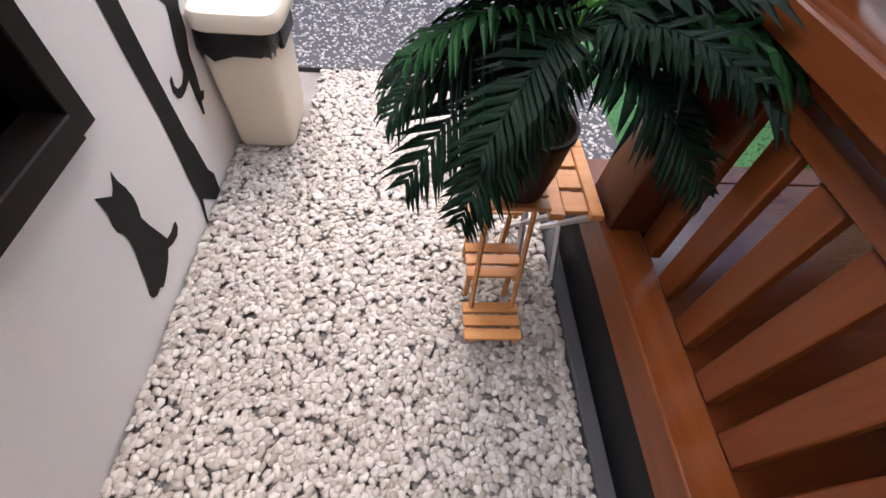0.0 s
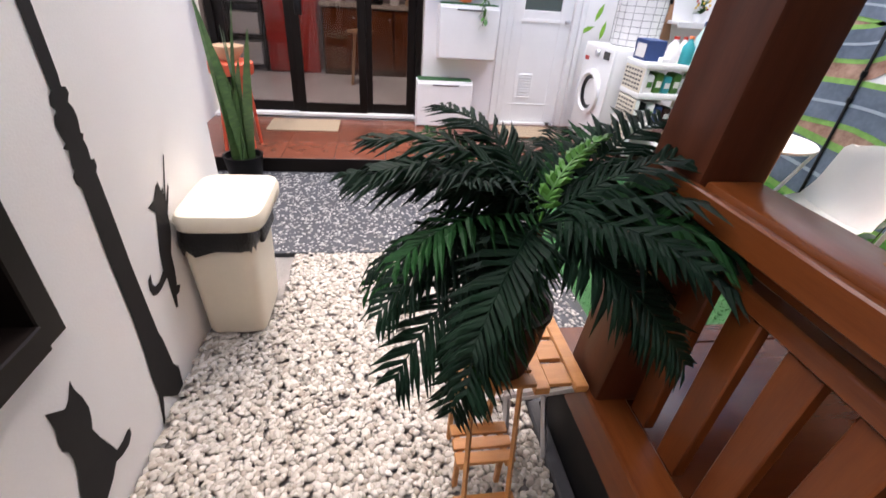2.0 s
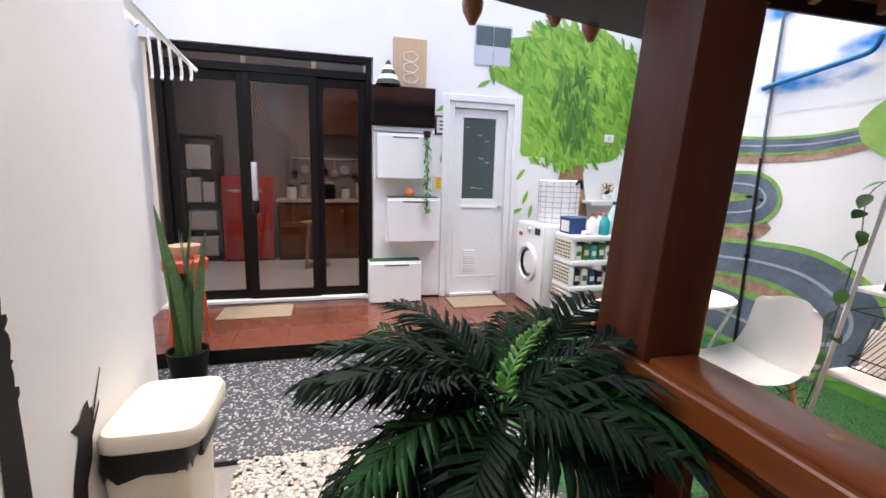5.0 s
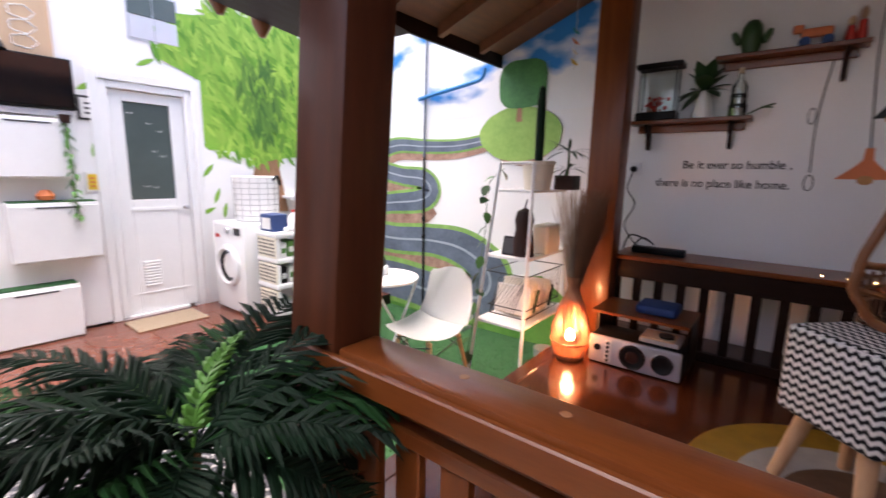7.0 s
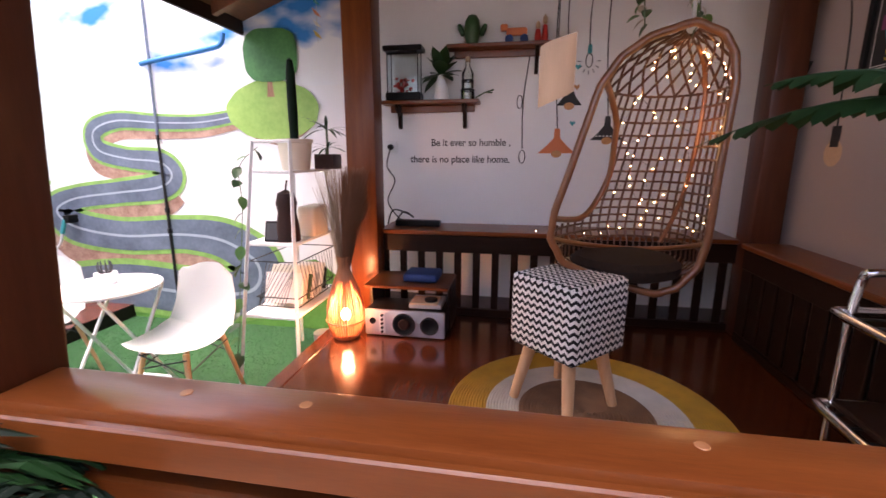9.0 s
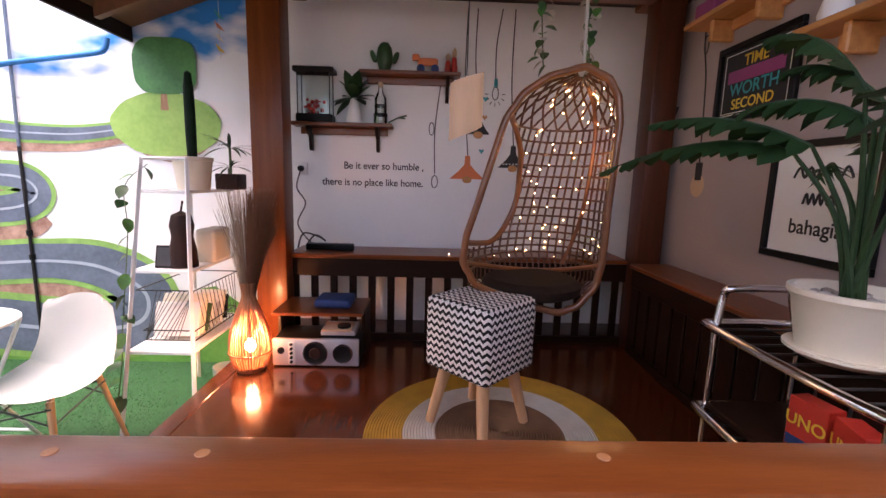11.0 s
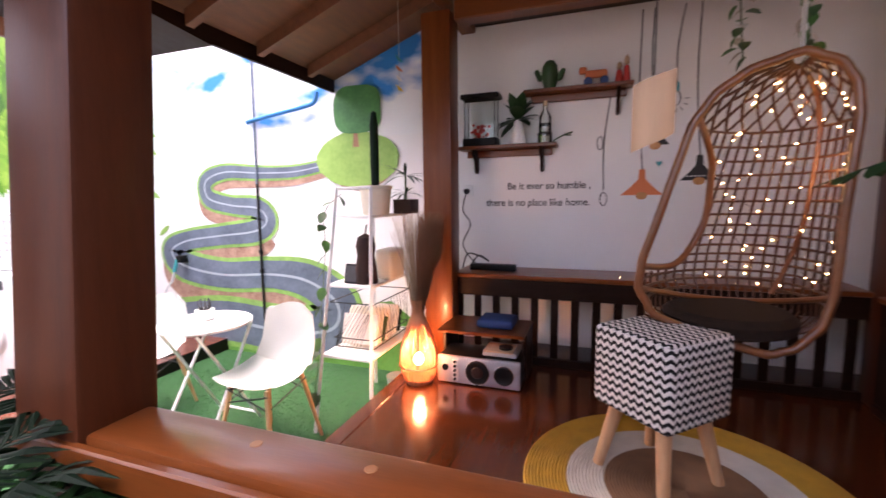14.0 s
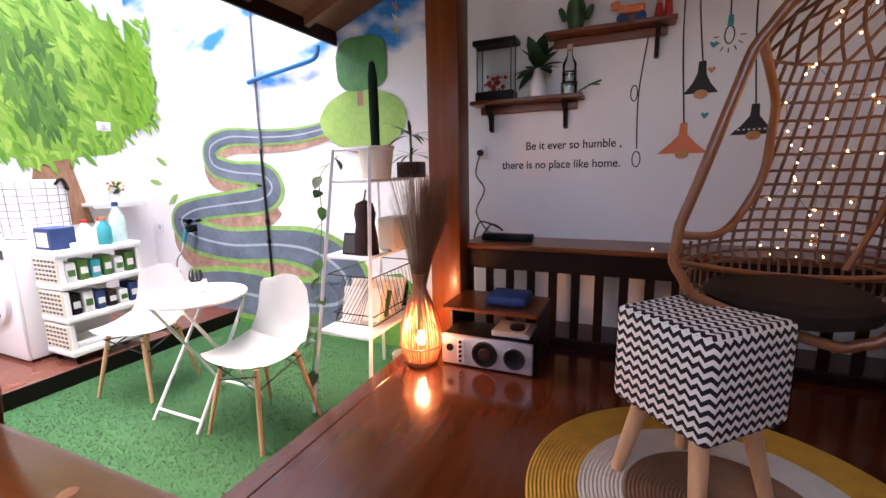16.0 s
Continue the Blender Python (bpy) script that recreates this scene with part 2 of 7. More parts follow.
M["snake_leaf"] = surface("snake_leaf", (0.02, 0.06, 0.022), 0.45, scale=6, fine=50, stretch=(3, 3, 9), second=(0.09, 0.17, 0.05), bump=0.1)
M["stem"] = surface("stem", (0.06, 0.10, 0.03), 0.5, bump=0.1)
M["brown_pot"] = surface("brown_pot", (0.028, 0.010, 0.007), 0.5, shine=0.25, vary=0.3, bump=0.1)
M["red_pot"] = surface("red_pot", (0.55, 0.08, 0.035), 0.45, vary=0.1, bump=0.05)
M["soil"] = surface("soil", (0.022, 0.013, 0.009), 0.95, shine=0.2, vary=0.4, scale=40, fine=200, bump=0.8)
M["mustard"] = surface("mustard", (0.42, 0.23, 0.02), 0.9, vary=0.2, scale=14, fine=240, bump=0.8)
M["ecru"] = surface("ecru", (0.52, 0.47, 0.40), 0.9, vary=0.12, scale=14, fine=240, bump=0.8)
M["jute"] = surface("jute", (0.17, 0.085, 0.04), 0.9, vary=0.25, scale=14, fine=240, bump=0.8)
M["chevron"] = chevrons("chevron")
M["sky_paint"] = painted_sky("sky_paint")
M["road_paint"] = surface("road_paint", (0.06, 0.085, 0.12), 0.6, scale=4, fine=30, second=(0.17, 0.21, 0.27), bump=0.05)
M["line_paint"] = surface("line_paint", (0.36, 0.42, 0.48), 0.6, vary=0.1, scale=8, bump=0.05)
M["verge_paint"] = surface("verge_paint", (0.22, 0.42, 0.10), 0.6, vary=0.25, scale=14, bump=0.05)
M["bank_paint"] = surface("bank_paint", (0.22, 0.10, 0.07), 0.6, scale=14, fine=50, second=(0.52, 0.33, 0.25), bump=0.05)
M["hill_paint"] = surface("hill_paint", (0.17, 0.35, 0.06), 0.6, scale=4, fine=30, second=(0.36, 0.55, 0.14), bump=0.05)
M["crown_paint"] = surface("crown_paint", (0.02, 0.12, 0.03), 0.6, scale=6, fine=40, second=(0.07, 0.26, 0.07), bump=0.05)
M["meadow_paint"] = surface("meadow_paint", (0.05, 0.22, 0.03), 0.6, scale=3, fine=30, second=(0.16, 0.40, 0.08), bump=0.05)
M["bark_paint"] = surface("bark_paint", (0.24, 0.11, 0.05), 0.6, scale=10, stretch=(5, 5, 1), second=(0.42, 0.23, 0.13), bump=0.05)
M["foliage_paint"] = island_varied("foliage_paint", (0.075, 0.25, 0.012), (0.33, 0.55, 0.075), 0.6, 0.05)
M["dark_foliage"] = island_varied("dark_foliage", (0.035, 0.13, 0.015), (0.11, 0.26, 0.03), 0.6, 0.05)
M["foliage_base"] = surface("foliage_base", (0.12, 0.34, 0.025), 0.6, scale=5, second=(0.27, 0.50, 0.06), bump=0.05)
M["red"] = surface("red", (0.50, 0.03, 0.018), 0.35, vary=0.12, bump=0.02)
M["yellow"] = surface("yellow", (0.75, 0.50, 0.04), 0.5, vary=0.05, bump=0.0)
M["blue"] = surface("blue", (0.015, 0.045, 0.15), 0.6, vary=0.2, bump=0.1)
M["teal"] = surface("teal", (0.02, 0.30, 0.33), 0.5, vary=0.1, bump=0.0)
M["orange_paint"] = surface("orange_paint", (0.72, 0.20, 0.07), 0.6, vary=0.08, bump=0.02)
M["cable"] = surface("cable", (0.03, 0.028, 0.026), 0.5, bump=0.0)
M["ink"] = surface("ink", (0.012, 0.012, 0.013), 0.6, bump=0.0)
M["paper"] = surface("paper", (0.74, 0.73, 0.70), 0.8, vary=0.03, bump=0.02)
M["kraft"] = surface("kraft", (0.55, 0.38, 0.24), 0.7, vary=0.1, scale=6, stretch=(10, 10, 1), bump=0.1)
M["roof_tile"] = surface("roof_tile", (0.28, 0.10, 0.05), 0.7, vary=0.3, scale=6, bump=0.3, per_piece=0.15)
M["dried"] = surface("dried", (0.17, 0.072, 0.034), 0.85, vary=0.25, scale=20, bump=0.1)
M["pale_dried"] = surface("pale_dried", (0.30, 0.22, 0.15), 0.85, vary=0.25, scale=20, bump=0.1)
M["bulb"] = glowing("bulb", (1.0, 0.55, 0.24), 22.0)
M["fairy"] = glowing("fairy", (1.0, 0.62, 0.25), 11.0)
M["wicker_glow"] = surface("wicker_glow", (0.42, 0.17, 0.075), 0.6, vary=0.2, bump=0.1)


# ---- building helpers ----
def mesh_of(name, bm, material, smooth=False):
    me = bpy.data.meshes.new(name)
    bmesh.ops.recalc_face_normals(bm, faces=bm.faces)
    bm.to_mesh(me)
    bm.free()
    for mm in (material if isinstance(material, (list, tuple)) else [material]):
        me.materials.append(mm)
    if smooth:
        me.polygons.foreach_set("use_smooth", [True] * len(me.polygons))
        me.set_sharp_from_angle(angle=radians(38))
    return me


def part(name, bm, material, parent=None, label="", smooth=False, m=None):
    ob = new(name, mesh_of(name, bm, material, smooth))
    ob.parent = parent
    if m is not None:
        ob.matrix_basis = m
    return tagged(ob, label)


def shared(name, me, parent, m):
    ob = new(name, me)
    ob.parent = parent
    ob.matrix_basis = m
    return ob


def thing(name, label, category, m, group="", kind=""):
    ob = new(name)
    ob.empty_display_size = 0.05
    ob.matrix_basis = m
    return tagged(ob, label, category, group, kind)


def structure(name, bm, material, label, category, smooth=False):
    return tagged(new(name, mesh_of(name, bm, material, smooth)), label, category, "", "structure")


def box(x0, x1, y0, y1, z0, z1, bevel=0.004, seg=1, bm=None):
    """A box with softened edges, added to bm or as a new bmesh."""
    b = bmesh.new()
    bmesh.ops.create_cube(b, size=1)
    for v in b.verts:
        v.co = Vector((x0 + (v.co.x + 0.5) * (x1 - x0), y0 + (v.co.y + 0.5) * (y1 - y0), z0 + (v.co.z + 0.5) * (z1 - z0)))
    if bevel:
        bevel = min(bevel, 0.45 * min(abs(x1 - x0), abs(y1 - y0), abs(z1 - z0)))
        bmesh.ops.bevel(b, geom=list(b.edges), offset=bevel, segments=seg, affect="EDGES", profile=0.5)
    return join(bm, b)


def join(bm, b):
    if bm is None:
        return b
    t = bpy.data.meshes.new("t")
    b.to_mesh(t)
    b.free()
    bm.from_mesh(t)
    bpy.data.meshes.remove(t)
    return bm


def tube(points, radius, seg=8, closed=False, bm=None, taper=None):
    """A round bar swept along points; taper gives the end radius."""
    bm = bm or bmesh.new()
    pts = [Vector(p) for p in points]
    n = len(pts)
    rings, ref = [], None
    for i, p in enumerate(pts):
        a = pts[(i - 1) % n] if (closed or i) else p
        c = pts[(i + 1) % n] if (closed or i < n - 1) else p
        d = (c - a).normalized()
        if ref is None:
            ref = Vector((0, 0, 1)) if abs(d.z) < 0.9 else Vector((1, 0, 0))
        u = d.cross(ref)
        u = u.normalized() if u.length > 1e-5 else d.orthogonal().normalized()
        w = d.cross(u).normalized()
        ref = -w if w.dot(ref) < 0 else w
        r = radius if taper is None else radius + (taper - radius) * i / max(1, n - 1)
        rings.append([bm.verts.new(p + r * (math.cos(2 * math.pi * k / seg) * u + math.sin(2 * math.pi * k / seg) * w)) for k in range(seg)])
    for i in range(n if closed else n - 1):
        A, B = rings[i], rings[(i + 1) % n]
        for k in range(seg):
            bm.faces.new((A[k], A[(k + 1) % seg], B[(k + 1) % seg], B[k]))
    if not closed:
        bm.faces.new(rings[0][::-1]), bm.faces.new(rings[-1])
    return bm


def lathe(profile, seg=24, bm=None, at=(0, 0, 0), squash=1.0):
    """A turned body from (radius, height) pairs."""
    bm = bm or bmesh.new()
    rings = []
    for r, z in profile:
        if r < 1e-6:
            rings.append([bm.verts.new((at[0], at[1], at[2] + z))])
        else:
            rings.append([bm.verts.new((at[0] + r * math.cos(2 * math.pi * k / seg), at[1] + squash * r * math.sin(2 * math.pi * k / seg), at[2] + z)) for k in range(seg)])
    for A, B in zip(rings, rings[1:]):
        for k in range(seg):
            q = (k + 1) % seg
            if len(A) == 1 and len(B) > 1:
                bm.faces.new((A[0], B[k], B[q]))
            elif len(B) == 1 and len(A) > 1:
                bm.faces.new((A[k], A[q], B[0]))
            elif len(A) > 1:
                bm.faces.new((A[k], A[q], B[q], B[k]))
    return bm


def curve(points, per=8, closed=False):
    """Points of a smooth curve through the given ones."""
    P = [Vector(p) for p in points]
    n, out = len(P), []
    for i in range(n if closed else n - 1):
        a, b, c, d = (P[(i - 1) % n] if closed or i else P[0]), P[i], P[(i + 1) % n], (P[(i + 2) % n] if closed or i + 2 < n else P[-1])
        for k in range(per):
            t = k / per
            out.append(0.5 * ((2 * b) + (c - a) * t + (2 * a - 5 * b + 4 * c - d) * t * t + (3 * b - a - 3 * c + d) * t ** 3))
    if not closed:
        out.append(P[-1])
    return out


def writing(text, size, material, name="lettering", serif=False):
    """Flat letters in the XY plane, centred on the origin."""
    c = bpy.data.curves.new(name, "FONT")
    c.body, c.size, c.align_x, c.align_y, c.extrude = text, size, "CENTER", "CENTER", 0.0005
    c.offset = 0.012 * size
    o = bpy.data.objects.new(name, c)
    scene.collection.objects.link(o)
    bpy.context.view_layer.update()
    me = bpy.data.meshes.new_from_object(o.evaluated_get(bpy.context.evaluated_depsgraph_get()))
    bpy.data.objects.remove(o)
    me.materials.clear()
    me.materials.append(material)
    return me


# ---- the place: key planes ----
LEFT, HOUSE, SIDE, REAR = -0.90, 4.73, 3.25, -1.35   # inner faces of the four walls
PATH_END, TERRACE, EDGE = 2.44, 3.62, 1.33            # pebbles end, terrace begins, platform ends
FLOOR, STEP = 0.38, 0.12                              # platform top, terrace top
RAIL = 1.06

# ground and walls
structure("ground", box(-60, 60, -60, 60, -0.30, -0.06, 0), M["concrete"], "dark grey concrete ground under the yard", "ground")
structure("wall_left", box(LEFT - 0.15, LEFT, -1.6, 0.1, -0.06, 2.08, 0, bm=box(LEFT - 0.15, LEFT, 1.17, 2.31, -0.06, 2.08, 0, bm=box(LEFT - 0.15, LEFT, 0.1, 1.17, -0.06, 0.60, 0, bm=box(LEFT - 0.15, LEFT, 0.1, 1.17, 1.75, 2.08, 0)))), M["white_wall"], "white plastered side wall with painted cats", "wall")
structure("wall_nook", box(-1.85, -1.70, 2.31, HOUSE + 0.15, -0.06, 3.2, 0, bm=box(-1.85, LEFT - 0.15, 2.16, 2.31, -0.06, 3.2, 0)), M["white_wall"], "white plastered wall of the corner by the sliding door", "wall")
for a in ((0.27, 1.04, -0.06, 3.5), (1.75, SIDE + 0.15, -0.06, 3.5), (-1.70, 0.27, 2.52, 3.5), (1.04, 1.75, 2.17, 3.5)):
    structure("wall_house", box(a[0], a[1], HOUSE, HOUSE + 0.15, a[2], a[3], 0), M["white_wall"], "white plastered house wall with a painted tree", "wall")
structure("wall_side", box(SIDE, SIDE + 0.15, REAR - 0.15, HOUSE, -0.06, 3.3, 0), M["white_wall"], "white plastered wall behind the pavilion, painted with a winding road", "wall")
structure("wall_rear", box(LEFT - 0.15, SIDE, REAR - 0.15, REAR, -0.06, 3.3, 0), M["shaded_wall"], "plain off-white wall hung with posters, its shade toned in as mauve-grey", "wall")


def pebbles(name, x0, x1, y0, y1, count, size, flat, material, label, z, seed, hole=None, fine=1):
    """Many loose rounded stones in one sheet."""
    rng = np.random.default_rng(seed)
    b = bmesh.new()
    bmesh.ops.create_icosphere(b, subdivisions=fine, radius=1)
    V = np.array([v.co[:] for v in b.verts])
    F = np.array([[v.index for v in f.verts] for f in b.faces])
    b.free()
    verts, faces = [], []
    for i in range(count):
        x, y = rng.uniform(x0, x1), rng.uniform(y0, y1)
        if hole and hole(x, y):
            continue
        s = size * rng.uniform(0.6, 1.25)
        d = np.array([s, s * rng.uniform(0.6, 0.9), s * flat * rng.uniform(0.7, 1.2)])
        a, tx, ty = rng.uniform(0, 6.28), rng.normal(0, 0.17), rng.normal(0, 0.17)
        if flat < 0.3:
            tx = ty = 0
        R = np.array(Euler((tx, ty, a)).to_matrix())
        w = V * (1 + 0.035 * np.sin(2 * V[:, [1, 2, 0]] + rng.uniform(0, 6, 3)))
        verts.append((w * d) @ R.T + (x, y, z + (rng.uniform(-0.1, 0.75) * size * 0.7 if flat > 0.3 else 0)))
        faces.append(F + len(V) * (len(verts) - 1))
    me = bpy.data.meshes.new(name)
    me.from_pydata(np.concatenate(verts).tolist(), [], np.concatenate(faces).tolist())
    me.materials.append(material)
    me.polygons.foreach_set("use_smooth", [True] * len(me.polygons))
    return tagged(new(name, me), label, "pebbles", "", "stuff")


structure("path_bed", box(LEFT, 0.40, REAR, PATH_END, -0.06, -0.015, 0), M["path_bed"], "dark grey bed under the loose pebbles", "ground")
pebbles("white_pebbles", LEFT + 0.01, 0.385, -0.7, PATH_END + 0.05, 25000, 0.0140, 0.42, M["pebble"], "loose rounded white and cream river pebbles", 0.0, 3,
        lambda x, y: (x < -0.62 and y > 2.0) or y > 2.47 - 0.14 * abs(x + 0.2), 2)
structure("pebble_slab", box(-1.70, 0.85, PATH_END - 0.02, TERRACE, -0.06, 0.012, 0.003, bm=box(0.42, 0.85, EDGE, PATH_END - 0.02, -0.06, 0.012, 0.003)), M["slab"], "blue-grey washed slab set with small white pebbles", "pavement")
pebbles("inlaid_pebbles", -1.66, 0.84, PATH_END - 0.015, TERRACE - 0.03, 4600, 0.0105, 0.25, M["inlay"], "small white pebbles set flush in the grey slab", 0.012, 5)
pebbles("inlaid_pebbles", 0.44, 0.84, EDGE + 0.02, PATH_END, 800, 0.0115, 0.25, M["inlay"], "small white pebbles set flush in the grey slab", 0.012, 6)
structure("turf_mat", box(0.85, SIDE, EDGE - 0.1, TERRACE, -0.06, 0.006, 0), M["turf_base"], "backing of the green artificial turf", "turf")
structure("terrace", box(-1.70, SIDE, TERRACE, HOUSE, -0.06, STEP - 0.012, 0), M["grout"], "raised terrace in front of the house", "floor")
structure("terrace_kerb", box(-1.70, SIDE, TERRACE - 0.012, TERRACE, -0.06, STEP, 0.002), M["black_alu"], "dark edge strip of the terrace step", "kerb")

# ---- pavilion ----
pav = thing("pavilion_deck", "glossy red-brown timber deck of the raised pavilion", "deck", pose(0, 0, 0), kind="structure")
part("edge_beam", box(0.42, 0.53, REAR, EDGE, FLOOR - 0.12, FLOOR + 0.015, 0.006), M["wood_y"], pav, smooth=True)
part("edge_beam", box(0.53, SIDE, EDGE - 0.09, EDGE, FLOOR - 0.12, FLOOR + 0.002, 0.006), M["floor_wood"], pav, smooth=True)
# black sheets stand in for the deep shade in the gap under the deck
part("skirt", box(0.44, 0.48, REAR, EDGE - 0.03, -0.05, FLOOR - 0.12, 0), M["black_plastic"], pav, "black sheet filling the dark void below the deck")
part("skirt", box(0.48, SIDE, EDGE - 0.06, EDGE - 0.03, -0.05, FLOOR - 0.12, 0), M["black_plastic"], pav, "black sheet filling the dark void below the deck")
part("plinth", box(0.39, 0.44, REAR, EDGE, -0.05, 0.025, 0.006), M["concrete"], pav, "low dark grey concrete kerb")
_boards = 5
_bw = (EDGE - 0.09 - REAR) / _boards
for k in range(_boards):
    part("plank", box(0.53, SIDE, REAR + k * _bw, REAR + (k + 1) * _bw - 0.0004, FLOOR - 0.03, FLOOR, 0.0004), M["floor_wood"], pav)


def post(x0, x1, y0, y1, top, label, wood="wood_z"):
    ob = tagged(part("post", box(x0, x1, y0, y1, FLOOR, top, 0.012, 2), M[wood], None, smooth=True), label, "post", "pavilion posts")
    return ob


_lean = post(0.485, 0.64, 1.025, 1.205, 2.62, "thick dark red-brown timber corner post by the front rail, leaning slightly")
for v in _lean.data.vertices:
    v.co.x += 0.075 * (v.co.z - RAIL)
# brighter wood than the other posts: the light falling on it is in the colour
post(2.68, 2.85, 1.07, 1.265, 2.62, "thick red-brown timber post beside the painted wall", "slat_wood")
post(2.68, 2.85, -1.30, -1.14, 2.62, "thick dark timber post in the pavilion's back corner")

# front railing
rail = thing("railing", "glossy red-brown timber railing with broad flat slats", "railing", pose(0.56, 0, FLOOR))
H = RAIL - FLOOR
part("handrail", box(-0.066, 0.058, REAR, 1.025, H - 0.045, H, 0.012, 2), M["wood_y"], rail, "wide glossy top board with wood plugs", smooth=True)
part("handrail", box(-0.088, -0.068, REAR, 1.21, H - 0.075, H - 0.012, 0.004), M["wood_y"], rail, "trim along the top board")
part("top_rail", box(-0.035, 0.03, REAR, 1.025, H - 0.125, H - 0.047, 0.006), M["wood_y"], rail, smooth=True)
part("middle_rail", box(-0.045, 0.04, REAR, 1.025, H - 0.185, H - 0.14, 0.006), M["wood_y"], rail, smooth=True)
for k in range(18):
    y = 0.925 - 0.13 * k
    part("slat", box(-0.035, -0.005, y, y + 0.072, 0.016, H - 0.186, 0.004), M["slat_wood"], rail, smooth=True)
for y in (0.71, 0.494, -0.094, -0.70):
    part("plug", lathe([(0, 0), (0.0095, 0), (0.0105, -0.001)], 16, at=(0.008, y, H + 0.0012)), M["plug_wood"], rail, "round paler wood plug")


def wall_rail(name, m, length, label, slats, half):
    """A ledge board on slats in front of a wall; the wall lies towards +y of the rail."""
    r = thing(name, label, "railing", m)
    T = 0.97 - FLOOR
    part("ledge", box(0, length, 0.0, 0.36 if length < 2.4 else 0.25, T - 0.03, T, 0.006), M["wood_x"], r, smooth=True)
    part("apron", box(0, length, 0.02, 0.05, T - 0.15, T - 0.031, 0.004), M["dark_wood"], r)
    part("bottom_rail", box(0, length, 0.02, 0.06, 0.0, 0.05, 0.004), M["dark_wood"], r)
    for k in range(slats):
        x = 0.04 + (length - 0.1) * k / (slats - 1)
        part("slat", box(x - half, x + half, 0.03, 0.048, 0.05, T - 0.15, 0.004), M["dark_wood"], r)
    return r


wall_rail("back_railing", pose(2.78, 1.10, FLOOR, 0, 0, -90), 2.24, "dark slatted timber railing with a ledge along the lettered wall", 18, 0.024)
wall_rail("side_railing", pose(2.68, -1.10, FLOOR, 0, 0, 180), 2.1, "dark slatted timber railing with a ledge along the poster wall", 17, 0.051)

# roof: rafters, boards and tiles over the pavilion
EAVE_Y, EAVE_Z, RIDGE_Y, RIDGE_Z = 2.27, 2.40, 0.10, 3.20


def roof_z(y):
    return EAVE_Z + (RIDGE_Z - EAVE_Z) * (EAVE_Y - y) / (EAVE_Y - RIDGE_Y) if y > RIDGE_Y else RIDGE_Z - (RIDGE_Z - EAVE_Z) * (RIDGE_Y - y) / (EAVE_Y - RIDGE_Y)


roof = thing("pavilion_roof", "pitched pavilion roof, dark timber underneath, terracotta tiles above", "roof", pose(0, 0, 0), kind="structure")
X0, X1 = -0.25, SIDE - 0.004


def slope_sheet(x0, x1, ya, yb, low, high):
    b = bmesh.new()
    q = [b.verts.new((x, y, roof_z(y) + d)) for d in (low, high) for y in (ya, yb) for x in (x0, x1)]
    for f in ((0, 1, 3, 2), (4, 6, 7, 5), (0, 4, 5, 1), (2, 3, 7, 6), (0, 2, 6, 4), (1, 5, 7, 3)):
        b.faces.new([q[i] for i in f])
    return b


for ya, yb in ((EAVE_Y, RIDGE_Y), (RIDGE_Y, REAR)):
    part("boarding", slope_sheet(X0, X1, ya, yb, 0.05, 0.075), M["roof_wood"], roof, "brown timber boards")
    for k in range(8):
        x = X0 + 0.04 + k * 0.51
        part("rafter", slope_sheet(x, x + 0.05, ya - 0.03 * (1 if ya > yb else 0), yb, -0.03, 0.05), M["roof_wood"], roof)
part("fascia", box(X0, X1, EAVE_Y, EAVE_Y + 0.025, EAVE_Z - 0.05, EAVE_Z + 0.09, 0.004), M["dark_wood"], roof)
part("ridge_beam", box(X0, X1, RIDGE_Y - 0.04, RIDGE_Y + 0.04, RIDGE_Z - 0.12, RIDGE_Z - 0.01, 0.004), M["dark_wood"], roof)
for y in (1.12, -1.28):
    part("tie_beam", box(X0 + 0.1, X1, y - 0.06, y + 0.05, 2.66, 2.79, 0.008), M["wood_x"], roof, smooth=True)
for x, z in ((0.60, 2.70), (2.69, 2.55)):
    part("cross_beam", box(x, x + 0.12, REAR, 1.05, z, z + 0.13, 0.008), M["wood_y"], roof, smooth=True)
part("ceiling_board", box(2.81, X1, REAR, 1.06, 2.70, 2.72, 0.002), M["dark_wood"], roof)
_tile = bmesh.new()
for k in range(7):
    a = k / 6
    for s in (0, 1):
        _tile.verts.new((a * 0.20, -0.15 + 0.30 * s, 0.022 * math.sin(a * math.pi * 2) + 0.014 * (1 - s)))
_tile.verts.ensure_lookup_table()
for k in range(6):
    _tile.faces.new([_tile.verts[i] for i in (2 * k, 2 * k + 1, 2 * k + 3, 2 * k + 2)])
bmesh.ops.solidify(_tile, geom=list(_tile.faces), thickness=0.012)
tile_mesh = mesh_of("roof_tile", _tile, M["roof_tile"], True)
for k in range(9):
    x = -0.38 + 0.205 * k
    z = 2.30 - 0.115 * (x - 0.2)
    part("eave_tile", box(x, x + 0.20, 2.05, 2.29 + 0.012 * (k % 2), z - 0.03, z + 0.005 * (k % 3), 0.008, 2), M["roof_tile"], roof, "dark edge tile of the drooping eave", True)
_b = bmesh.new()
_q = [_b.verts.new((x, y, 2.30 - 0.115 * (x - 0.2) + d)) for d in (-0.05, -0.031) for y in (1.70, 2.27) for x in (-0.40, 1.48)]
for f in ((0, 1, 3, 2), (4, 6, 7, 5), (0, 4, 5, 1), (2, 3, 7, 6), (0, 2, 6, 4), (1, 5, 7, 3)):
    _b.faces.new([_q[i] for i in f])
part("eave_board", _b, M["dark_wood"], roof, "dark underside of the drooping eave")
_pitch = math.degrees(math.atan2(RIDGE_Z - EAVE_Z, EAVE_Y - RIDGE_Y))
